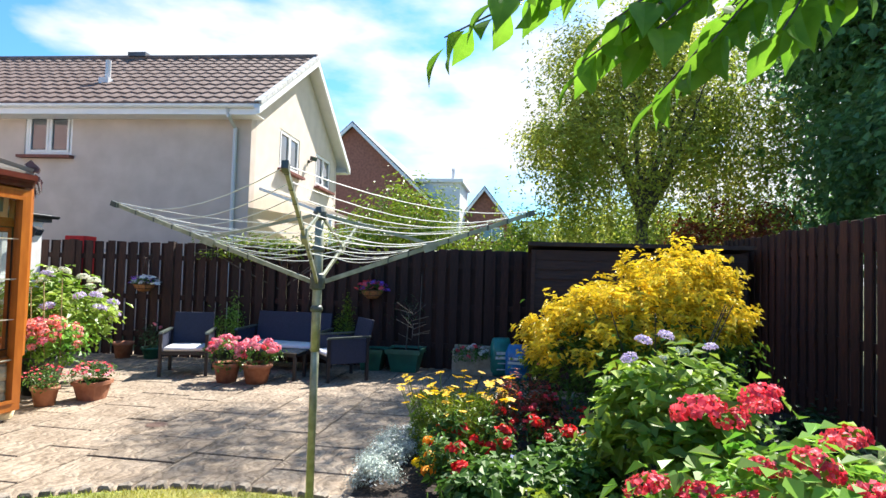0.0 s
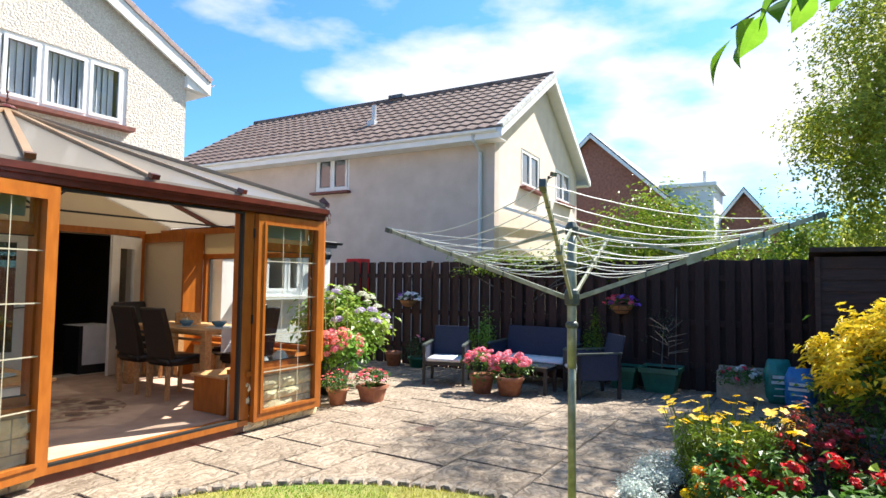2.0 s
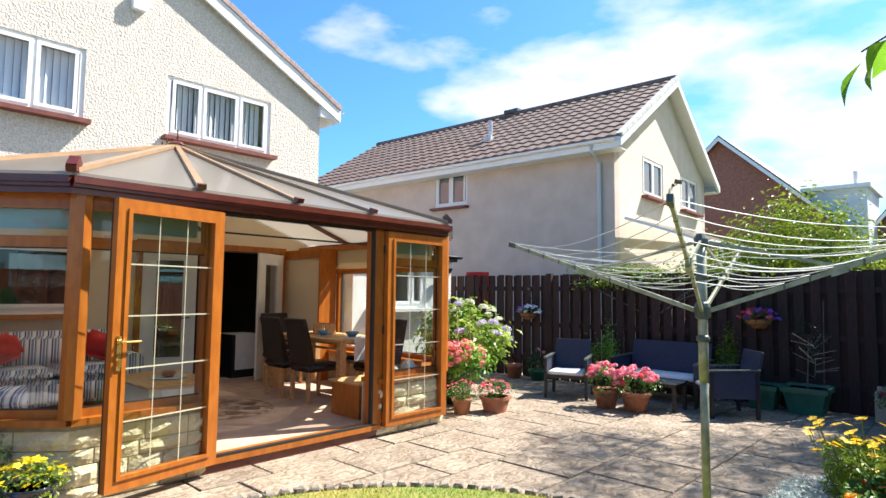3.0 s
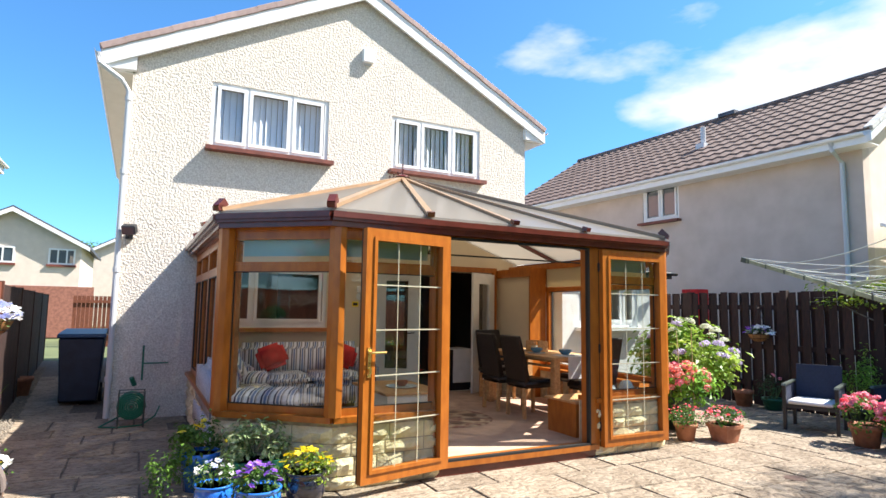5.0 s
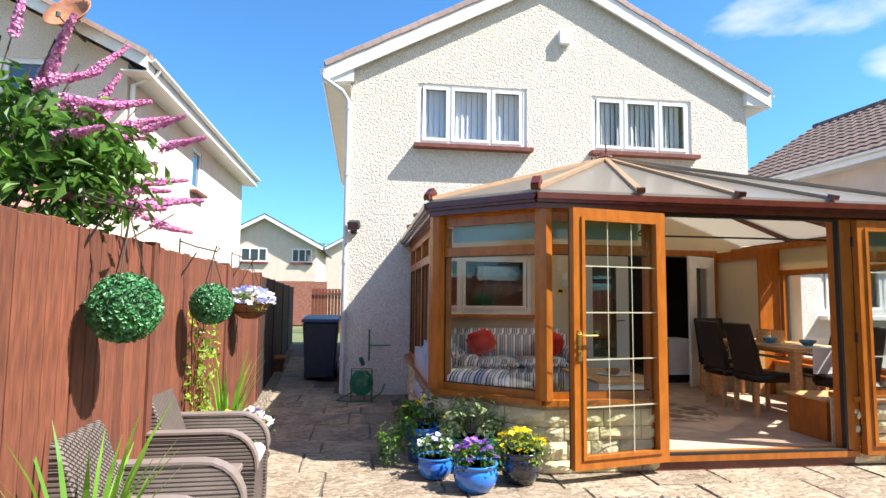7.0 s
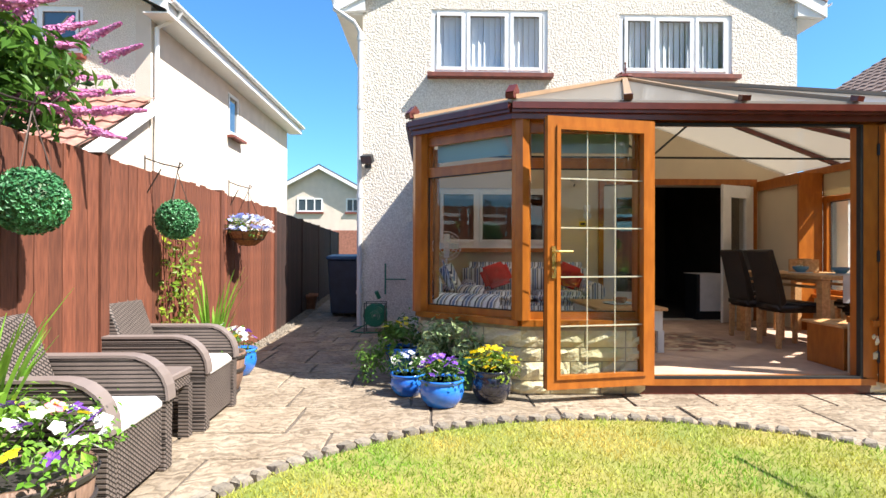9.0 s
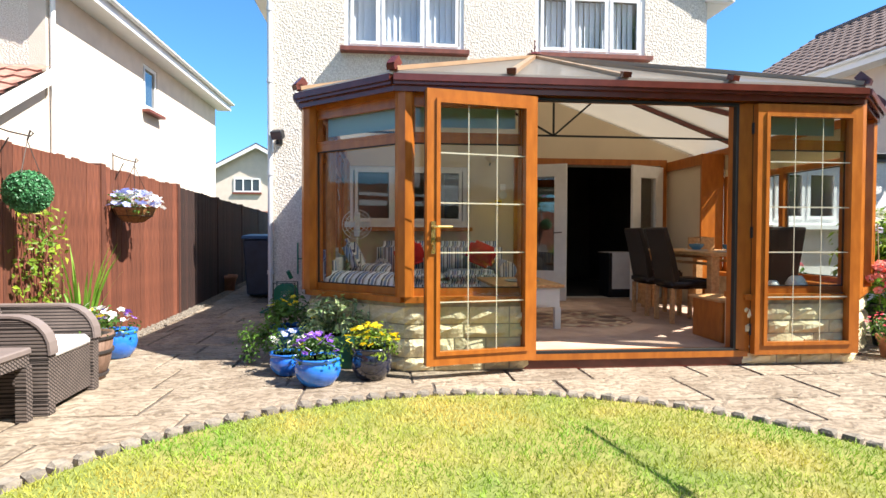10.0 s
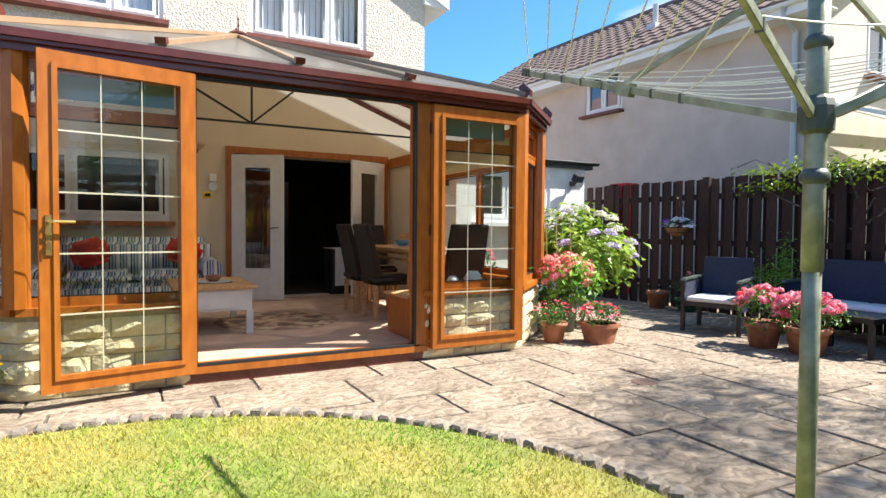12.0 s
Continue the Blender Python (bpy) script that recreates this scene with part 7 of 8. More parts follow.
def coffee_table():
    g = thing("coffee_table", "white painted coffee table with an oak top", "table")
    x0, x1, y0, y1 = -6.70, -5.66, 3.32, 3.98
    bm = nb()
    box(bm, x0 - 0.03, x1 + 0.03, y0 - 0.03, y1 + 0.03, FLZ + 0.42, FLZ + 0.45)
    part("tabletop", bm, "lightoak", g, bevel=0.005)
    bm = nb()
    box(bm, x0 + 0.01, x1 - 0.01, y0 + 0.01, y1 - 0.01, FLZ + 0.22, FLZ + 0.419)
    part("apron", bm, "whitewood", g)
    bm = nb()
    box(bm, x1 - 0.008, x1 + 0.004, y0 + 0.12, y1 - 0.12, FLZ + 0.24, FLZ + 0.40)
    part("drawer", bm, "whitewood", g)
    for x in (x0, x1 - 0.06):
        for y in (y0, y1 - 0.06):
            bm = nb()
            box(bm, x, x + 0.06, y, y + 0.06, FLZ, FLZ + 0.219)
            part("leg", bm, "whitewood", g)
    t = thing("serving_tray", "round white tray with a small bowl", "tray")
    bm = nb()
    lathe(bm, [(0.001, 0.0), (0.17, 0.0), (0.19, 0.012), (0.18, 0.014), (0.001, 0.006)], 20, (-6.1, 3.68, FLZ + 0.452))
    part("plate", bm, "ceramic", t)
    bm = nb()
    lathe(bm, [(0.04, 0.0), (0.07, 0.03), (0.075, 0.06), (0.065, 0.06), (0.001, 0.02)], 16, (-6.1, 3.68, FLZ + 0.46))
    part("bowl", bm, "terracotta", t)


coffee_table()
g = thing("rug", "round red and beige patterned rug", "rug")
bm = nb()
lathe(bm, [(0.001, 0.012), (0.62, 0.012), (0.64, 0.002)], 36, (-6.35, 4.35, FLZ + 0.001))
part("carpet", bm, "rug", g)
for k in range(8):
    a = k * math.pi / 4
    bm = nb()
    lathe(bm, [(0.001, 0.003), (0.09, 0.003), (0.10, 0.0)], 8, (-6.35 + 0.4 * math.cos(a), 4.35 + 0.4 * math.sin(a), FLZ + 0.014))
    part("medallion", bm, "barrel", g)


def dining():
    g = thing("dining_table", "light oak dining table laid with dishes", "table")
    x0, x1, y0, y1, F = -7.35, -5.66, 5.58, 6.42, FLZ
    bm = nb()
    box(bm, x0, x1, y0, y1, F + 0.73, F + 0.775)
    part("tabletop", bm, "lightoak", g, bevel=0.006)
    bm = nb()
    frame_rect(bm, (x0 + 0.06, y0 + 0.1), (x1 - 0.06, y0 + 0.1), F + 0.63, F + 0.729, 0.03, 0.02)
    frame_rect(bm, (x0 + 0.06, y1 - 0.08), (x1 - 0.06, y1 - 0.08), F + 0.63, F + 0.729, 0.03, 0.02)
    part("apron", bm, "lightoak", g)
    for x in (x0 + 0.02, x1 - 0.11):
        for y in (y0 + 0.02, y1 - 0.11):
            bm = nb()
            box(bm, x, x + 0.09, y, y + 0.09, F, F + 0.729)
            part("leg", bm, "lightoak", g, bevel=0.004)
    t = thing("table_runner", "pale cloth hanging over the end of the table", "cloth")
    bm = nb()
    box(bm, -6.0, x1 + 0.008, 5.80, 6.20, F + 0.776, F + 0.780)
    box(bm, x1 + 0.002, x1 + 0.008, 5.80, 6.20, F + 0.50, F + 0.776)
    part("cloth", bm, "cushion", t)
    for x, y, r, m in ((-5.9, 5.95, 0.085, "bluecer"), (-6.3, 5.78, 0.08, "bluecer"), (-6.8, 6.06, 0.09, "ceramic")):
        b = thing("bowl", "small glazed bowl on a plate", "bowl", "bowls")
        bm = nb()
        lathe(bm, [(0.001, 0.0), (r * 1.5, 0.004), (r * 1.5, 0.01), (0.001, 0.008)], 18, (x, y, F + 0.781))
        part("plate", bm, "ceramic", b)
        bm = nb()
        lathe(bm, [(r * 0.5, 0.0), (r, 0.04), (r * 1.02, 0.065), (r * 0.9, 0.065), (0.001, 0.02)], 18, (x, y, F + 0.79))
        part("bowl", bm, m, b)
    c = thing("condiment_tray", "wooden carry tray of glass bottles", "tray")
    bm = nb()
    box(bm, -6.75, -6.45, 5.92, 6.09, F + 0.78, F + 0.80)
    box(bm, -6.75, -6.73, 5.92, 6.09, F + 0.80, F + 0.93)
    box(bm, -6.47, -6.45, 5.92, 6.09, F + 0.80, F + 0.93)
    tube(bm, [(-6.74, 6.005, F + 0.93), (-6.46, 6.005, F + 0.93)], 0.01, 6)
    part("rack", bm, "lightoak", c)
    for x in (-6.68, -6.60, -6.52):
        bm = nb()
        lathe(bm, [(0.025, 0), (0.028, 0.06), (0.012, 0.09), (0.014, 0.11), (0.001, 0.11)], 10, (x, 6.0, F + 0.80))
        part("bottle", bm, "glass", c)


dining()


def dining_chair():
    g = thing("dining_chair", "dark brown leather high-backed dining chair with oak legs", "chair", "chairs round the table")
    for x in (-0.2, 0.16):
        for y in (-0.22, 0.18):
            bm = nb()
            box(bm, x, x + 0.04, y, y + 0.04, 0, 0.38)
            part("leg", bm, "lightoak", g)
    cushion("seat", 0, 0, 0.43, 0.46, 0.46, 0.11, "leatherdark", g, bev=0.03)
    bm = nb()
    prof = [(0.20, 0.42), (0.26, 0.75), (0.33, 1.02), (0.32, 1.04), (0.28, 1.04), (0.20, 0.75), (0.13, 0.48)]
    prism(bm, prof, "x", -0.22, 0.22)
    part("backrest", bm, "leatherdark", g, bevel=0.012)
    return g


def place(x, y, rz):
    return Matrix.Translation((x, y, FLZ)) @ Matrix.Rotation(radians(rz), 4, "Z")


dc = dining_chair()
dc.matrix_world = place(-6.08, 5.49, 180)
for x, y, rz in ((-6.68, 5.49, 180), (-5.50, 6.05, -90), (-6.2, 6.46, 0), (-7.55, 5.95, 90)):
    copy_thing(dc, place(x, y, rz))
# oak chest by the door post
g = thing("low_cabinet", "small oak cabinet beside the doorway", "cabinet")
bm = nb()
box(bm, -5.25, -4.76, 5.16, 5.70, FLZ, FLZ + 0.36)
part("body", bm, "oak", g, bevel=0.006)
bm = nb()
box(bm, -5.28, -4.73, 5.13, 5.73, FLZ + 0.362, FLZ + 0.385)
part("top", bm, "lightoak", g, bevel=0.004)
for x, y, s in ((-4.58, 5.72, 1.0), (-4.60, 5.52, 0.7)):
    v = thing("ceramic_pot", "small ribbed pale ceramic pot on the sill", "vase", "ceramic pots")
    bm = nb()
    lathe(bm, [(0.04 * s, 0), (0.075 * s, 0.03 * s), (0.085 * s, 0.07 * s), (0.06 * s, 0.12 * s), (0.04 * s, 0.14 * s), (0.03 * s, 0.14 * s)], 18, (x, y, DW + 0.051))
    part("body", bm, "ceramic", v, smooth=True)
    for k in range(4):
        bm = nb()
        rr = (0.080, 0.087, 0.080, 0.065)[k] * s
        lathe(bm, [(rr, -0.004), (rr + 0.004, 0.0), (rr, 0.004)], 18, (x, y, DW + 0.08 * s + 0.02 * k * s + 0.0))
        part("rib", bm, "bluecer", v)
potted("flowering_houseplant", -6.2, 6.78, 0.62, 0.18, 0.28, "leaf_green", 0.06, 260, [("pet_pink", 10, 0.03, "head")], "pink flowering houseplant on the window sill")


# inner double doors
def inner_door(name, hinge, ang, label):
    g = thing(name, label, "door")
    g["kind"] = "structure"
    del g["category"]
    w, h = 0.70, 1.96
    bm = nb()
    frame_rect(bm, (0, 0), (w, 0), 0, h, 0.17, 0.04, -0.02, wb=0.42, wt=0.17)
    part("door_frame", bm, "whitewood", g, bevel=0.003)
    bm = nb()
    frame_rect(bm, (0.15, 0), (w - 0.15, 0), 0.40, h - 0.15, 0.025, 0.05, -0.025)
    part("bead", bm, "whitewood", g)
    bm = nb()
    panel(bm, (0.17, 0), (w - 0.17, 0), 0.42, h - 0.17, 0.008, -0.004)
    part("pane", bm, "winglass", g)
    bm = nb()
    tube(bm, [(w - 0.07, -0.03, 0.98), (w - 0.07, -0.06, 0.98), (w - 0.18, -0.065, 0.97)], 0.009, 6)
    tube(bm, [(w - 0.07, 0.03, 0.98), (w - 0.07, 0.06, 0.98), (w - 0.18, 0.065, 0.97)], 0.009, 6)
    part("door_handle", bm, "wire", g)
    g.matrix_world = Matrix.Translation((*hinge, FLZ + 0.01)) @ Matrix.Rotation(radians(ang), 4, "Z")


inner_door("door_3", (-8.36, 4.18), 62, "white glazed inner door standing open")
inner_door("door_4", (-8.36, 6.38), -62, "white glazed inner door standing open by the pier")
g = thing("fridge", "tall dark steel fridge in the unlit kitchen", "fridge")
bm = nb()
box(bm, -11.4, -10.7, 4.6, 5.5, 0.12, 1.95)
part("body", bm, "mirrorglass", g, bevel=0.01)
for y in (5.03, 5.10):
    bm = nb()
    tube(bm, [(-10.66, y, 0.7), (-10.66, y, 1.6)], 0.01, 6)
    part("handle", bm, "steel", g)
g = thing("cloth_covered_table", "small table under a pale cloth in the doorway", "table")
bm = nb()
box(bm, -8.9, -8.5, 5.62, 6.0, 0.12, 0.80)
part("frame", bm, "darkframe", g)
bm = nb()
box(bm, -8.92, -8.48, 5.60, 6.02, 0.802, 0.81)
box(bm, -8.48, -8.475, 5.66, 6.02, 0.25, 0.81)
part("cloth", bm, "cushion", g)

# curtain by the side windows
M["curtain"] = mat("brown_curtain", (0.30, 0.15, 0.07), 0.9, var=0.15, scale=12, trans=0.2)
for cx0, cx1, lab in ((-8.30, -7.75, "gathered brown curtain beside the side windows"), (-5.75, -5.30, "gathered brown curtain at the end of the side windows")):
    g = thing("curtain", lab, "curtain", "curtains")
    bm = nb()
    rows = []
    for i in range(33):
        x = cx0 + (cx1 - cx0) * i / 32
        w = 1.69 + 0.028 * math.sin(i * 1.35)
        rows.append((bm.verts.new((x, w, 0.62)), bm.verts.new((x, w + 0.006 * math.sin(i), 1.40)), bm.verts.new((x, w, 2.08))))
    for p, q in zip(rows, rows[1:]):
        bm.faces.new((p[0], q[0], q[1], p[1]))
        bm.faces.new((p[1], q[1], q[2], p[2]))
    part("cloth", bm, "curtain", g, smooth=True, norm=False)
# wall things
g = thing("wall_sign", "small yellow and black square sign on the cream wall", "sign")
bm = nb()
box(bm, HX + 0.013, HX + 0.02, 3.83, 3.93, 1.50, 1.58)
part("plate", bm, "pet_yellow", g)
bm = nb()
box(bm, HX + 0.0205, HX + 0.023, 3.845, 3.915, 1.52, 1.56)
part("symbol", bm, "darkseal", g)
g = thing("thermostat", "white wall thermostat above a heart plaque", "thermostat")
bm = nb()
box(bm, HX + 0.013, HX + 0.04, 3.90, 3.99, 1.72, 1.82)
part("body", bm, "whitewood", g, bevel=0.006)
bm = nb()
tube(bm, [(HX + 0.014, 3.95, 1.66), (HX + 0.022, 3.95, 1.66)], 0.06, 12)
part("plaque", bm, "ceramic", g)
for y in (3.75,):
    g = thing("wall_lamp", "cream uplighter on a dark arm on the wall", "wall light")
    bm = nb()
    tube(bm, [(HX + 0.02, y, 2.1), (HX + 0.14, y, 2.16)], 0.012, 6)
    part("arm", bm, "wire", g)
    bm = nb()
    lathe(bm, [(0.03, 0.0), (0.09, 0.06), (0.10, 0.09), (0.09, 0.09), (0.025, 0.01)], 16, (HX + 0.16, y, 2.12))
    part("shade", bm, "cream", g)
g = thing("fan", "white upright pedestal fan by the window", "fan")
bm = nb()
lathe(bm, [(0.16, 0), (0.15, 0.02), (0.02, 0.04), (0.015, 0.9), (0.001, 0.92)], 16, (-7.6, 1.85, FLZ))
part("stand", bm, "whitewood", g)
bm = nb()
for k in range(4):
    rr = 0.19 - 0.045 * k
    tube(bm, [(-7.55, 1.85 + rr * math.cos(a * math.pi / 9), FLZ + 1.08 + rr * math.sin(a * math.pi / 9)) for a in range(19)], 0.004, 4)
for k in range(12):
    a = k * math.pi / 6
    tube(bm, [(-7.54, 1.85, FLZ + 1.08), (-7.55, 1.85 + 0.19 * math.cos(a), FLZ + 1.08 + 0.19 * math.sin(a))], 0.0025, 4)
part("cage", bm, "whitewood", g)
bm = nb()
for k in range(4):
    box(bm, -0.004, 0.004, -0.04, 0.04, 0.03, 0.16, Matrix.Translation((-7.57, 1.85, FLZ + 1.08)) @ Matrix.Rotation(k * math.pi / 2, 4, "X") @ Matrix.Rotation(0.4, 4, "Z"))
part("blades", bm, "ceramic", g)
g = thing("roller_blind", "pale green blind in the upper light", "blind", "roller blinds")
for a, b in ((CA, CB), (CB, (-4.45, OP0)), ((-4.45, OP1), CC)):
    bm = nb()
    A, B = Vector(a), Vector(b)
    d = (B - A).normalized()
    panel(bm, A + d * 0.09, B - d * 0.09, 1.93, HEAD0 - 0.05, 0.004, -0.13)
    part("blind", bm, "blindcloth", g)
g = thing("roman_blind", "beige cloth blind over the side window", "blind")
bm = nb()
box(bm, -7.34, -5.25, 6.755, 6.765, 1.86, HEAD0 + 0.02)
part("cloth", bm, "beigeblind", g)


# vertical blinds in the upstairs windows
def vblind(w):
    g = thing("vertical_blind", "pale blue vertical louvre blind behind the window", "blind", "upstairs blinds")
    n = int((w[1] - w[0] - 0.1) / 0.085)
    for k in range(n):
        y = w[0] + 0.06 + 0.085 * k
        bm = nb()
        box(bm, -0.001, 0.001, -0.045, 0.045, w[2] + 0.1, w[3] - 0.07, Matrix.Translation((HX - 0.13, y, 0)) @ Matrix.Rotation(radians(12 + (k * 5) % 7 * 3), 4, "Z"))
        part("louvre", bm, "blind", g)


vblind(W1)
vblind(W2)


# ---------------- flower bed ----------------
def choisya():
    g = plant("choisya_shrub", "large rounded shrub with golden yellow leaves above green ones", "shrub")
    parts_ = [((1.59, 7.28, 1.10), (0.76, 0.68, 0.64), 9500, "leaf_yellow"), ((0.92, 6.85, 0.84), (0.62, 0.58, 0.50), 6500, "leaf_yellow"),
              ((1.86, 7.49, 1.38), (0.46, 0.45, 0.40), 3000, "leaf_yellow")]
    for c, r, n, m in parts_:
        p, q = clump_points(n // 5, c, r, 75, shell=0.82, spread=0.11)
        # whorls of three to five leaflets
        p = np.repeat(p, 5, axis=0) + nr.normal(size=(n // 5 * 5, 3)) * 0.018
        q = np.repeat(q, 5, axis=0)
        low = p[:, 2] < c[2] - r[2] * 0.30
        s = nr.uniform(0.055, 0.095, len(p))
        q = q + np.array([0, -0.1, 0.7])
        np_part("leaves", [leaf_mesh(p[~low], q[~low] + nr.normal(size=(int((~low).sum()), 3)) * 0.25, s[~low], 0.34, 0.3)], "leaf_yellow", g)
        if low.any():
            np_part("leaves", [leaf_mesh(p[low], q[low], s[low], 0.36, 0.3)], "leaf_lime", g)
    bush(g, 5000, (1.36, 7.06, 0.62), (0.85, 0.70, 0.52), "leaf_green", 0.075, 60, 0.36)
    bm = nb()
    q = random.Random(3)
    for k in range(22):
        a = q.uniform(0, 6.28)
        e = (1.45 + 0.7 * math.cos(a), 6.8 + 0.6 * math.sin(a), q.uniform(0.5, 1.3))
        tube(bm, [(1.45 + q.uniform(-.1, .1), 6.8 + q.uniform(-.1, .1), 0.0), (1.45 + 0.3 * math.cos(a), 6.8 + 0.25 * math.sin(a), 0.45), e], 0.014, 5, 0.004)
    part("branch", bm, "bark", g)
    return g


choisya()


def hydrangea(name, c, r, n, leaf, size, heads, label, stems=14):
    g = plant(name, label, "flowering shrub")
    p, q = clump_points(n, c, r, 46, shell=0.6, spread=0.2)
    np_part("leaves", [leaf_mesh(p, q + np.array([0, 0, 0.6]), size * nr.uniform(0.6, 1.2, n), 0.62, 0.3)], leaf, g)
    bm = nb()
    k = random.Random(9)
    for i in range(stems):
        a = k.uniform(0, 6.28)
        tube(bm, [(c[0] + 0.1 * math.cos(a), c[1] + 0.1 * math.sin(a), 0.0), (c[0] + r[0] * 0.4 * math.cos(a), c[1] + r[1] * 0.4 * math.sin(a), c[2] * 0.6), (c[0] + r[0] * 0.75 * math.cos(a), c[1] + r[1] * 0.75 * math.sin(a), c[2] + r[2] * 0.5)], 0.007, 5, 0.004)
    part("stem", bm, "stem", g)
    for m, rad, pts in heads:
        me = head_mesh("flower_head", rad, 150, rad * 0.30, m, flat=0.62)
        scatter(g, me, pts, "flower_head", 0.35)
    return g


M["leaf_limebright"] = leaf_mat("lime_bright_leaf", (0.14, 0.27, 0.025), (0.34, 0.45, 0.06))
q0 = random.Random(31)
hydrangea("hydrangea", (1.15, 4.95, 0.60), (0.43, 0.44, 0.40), 2300, "leaf_limebright", 0.11,
          [("pet_lilac", 0.045, [(0.87, 4.73, 1.03), (0.97, 4.86, 1.12), (1.08, 4.79, 1.16), (1.34, 4.85, 1.10)]), ("pet_cream", 0.035, [(1.04, 4.69, 1.04), (1.16, 4.74, 1.08)])],
          "bright green hydrangea with a few pale blue flower heads")
RH = [(0.92, 3.56, 1.00), (1.04, 3.58, 0.98), (1.14, 3.56, 1.07), (1.14, 3.50, 0.82), (1.31, 3.53, 0.84), (0.91, 3.42, 0.72), (1.07, 3.38, 0.72), (1.21, 3.32, 0.67),
      (1.42, 3.35, 0.80), (0.80, 3.37, 0.61), (1.65, 3.52, 0.76), (1.73, 3.21, 0.72), (1.51, 3.74, 0.88), (1.28, 3.92, 0.96), (1.80, 3.83, 0.86), (0.77, 3.65, 0.68)]
hydrangea("red_hydrangea", (1.37, 3.56, 0.46), (0.62, 0.50, 0.38), 1500, "leaf_bright", 0.10,
          [("pet_crimson", 0.085, RH)], "hydrangea with big crimson-pink flower heads", 20)
g = plant("pale_leaved_shrub", "pale variegated green shrub beside the red hydrangea", "shrub")
bush(g, 700, (2.06, 3.73, 0.62), (0.42, 0.40, 0.34), "leaf_cream", 0.09, 24, 0.5)
bush(g, 500, (2.06, 3.73, 0.35), (0.45, 0.45, 0.3), "leaf_green", 0.09, 20, 0.5)
HH = dome_pts(30, (-5.54, 7.75, 0.78), (0.72, 0.60, 0.60), 17, low=0.0)
hydrangea("hydrangea", (-5.54, 7.75, 0.80), (0.64, 0.52, 0.50), 1700, "leaf_limebright", 0.12,
          [("pet_cream", 0.068, HH[:16]), ("pet_lilac", 0.080, HH[16:])], "tall hydrangea with white and lilac flower heads beside the conservatory")


def tufts(name, pts, r, h, leaf, lsize, n, flowers, label, cat="flowering plant", group="", aspect=0.5):
    """Small bedding plants, each a thing of its own."""
    for i, (x, y) in enumerate(pts):
        g = plant(name, label, cat, group)
        rr = r * rng.uniform(0.85, 1.15)
        bush(g, n, (x, y, 0.03 + h * 0.45), (rr, rr, h * 0.6), leaf, lsize, 12, aspect)
        for j, (m, cnt, rad, kind) in enumerate(flowers):
            me = head_mesh("flower_head", rad, 40, rad * 0.8, m) if kind == "head" else bloom_mesh("flower", rad, m)
            scatter(g, me, dome_pts(cnt, (x, y, h * 0.45), (rr * 0.95, rr * 0.95, h * 0.68), seed=i * 7 + j), "flower", 0.6)


tufts("alyssum", [(-0.71, 5.16), (-0.73, 5.47), (-0.72, 5.81), (-0.69, 6.12)], 0.17, 0.17, "leaf_silver", 0.020, 2600, [("pet_white", 90, 0.013, "b")], "low silvery white edging plant spilling over the flags", group="silver edging plants")
tufts("white_bedding", [(-0.47, 5.99), (-0.53, 6.40)], 0.15, 0.28, "leaf_green", 0.04, 300, [("pet_white", 16, 0.022, "b")], "small white flowers on green stems")
tufts("marigold", [(-0.38, 5.37), (-0.29, 5.14)], 0.10, 0.30, "leaf_green", 0.04, 260, [("pet_orange", 3, 0.045, "head"), ("pet_yellow", 2, 0.04, "head")], "orange and yellow marigolds", group="marigolds")
tufts("geranium", [(-0.17, 5.07), (-0.28, 5.58), (0.06, 5.59), (0.43, 5.75), (0.65, 5.50)], 0.16, 0.36, "leaf_green", 0.06, 320, [("pet_red", 4, 0.050, "head")], "scarlet geranium among green leaves", group="scarlet geraniums")
tufts("leafy_plant", [(0.05, 4.61), (0.28, 4.77), (0.12, 5.03), (0.48, 5.09), (0.42, 4.52), (0.66, 4.78), (0.73, 5.25)], 0.20, 0.34, "leaf_green", 0.075, 520, [("pet_blue", 1, 0.025, "b")], "low plant with broad mid-green leaves", "plant", "leafy bedding plants", 0.75)
tufts("heuchera", [(0.22, 6.11), (0.42, 6.32)], 0.20, 0.52, "leaf_red", 0.05, 420, [("pet_crimson", 14, 0.022, "head")], "reddish feathery plant with crimson flowers")
tufts("salvia", [(0.10, 5.95), (0.70, 6.02)], 0.16, 0.42, "leaf_dark", 0.05, 320, [("pet_red", 12, 0.026, "head")], "dark leaves with small red flowers")
tufts("fern", [(0.35, 4.15), (0.74, 4.06), (1.01, 4.38), (0.80, 4.53)], 0.22, 0.36, "leaf_lime", 0.06, 420, [], "low yellow-green ferny plant", "plant")
tufts("ground_cover", [(0.93, 5.77), (1.02, 6.18), (1.65, 5.78), (1.98, 4.86), (2.38, 5.49), (2.66, 6.63), (2.61, 4.47), (0.29, 6.78), (0.17, 7.24), (2.84, 3.44), (2.44, 2.82), (1.62, 2.79), (0.98, 3.81), (2.05, 6.21)], 0.30, 0.36, "leaf_dark", 0.08, 420, [], "dark green leafy ground cover", "plant", "ground cover plants")


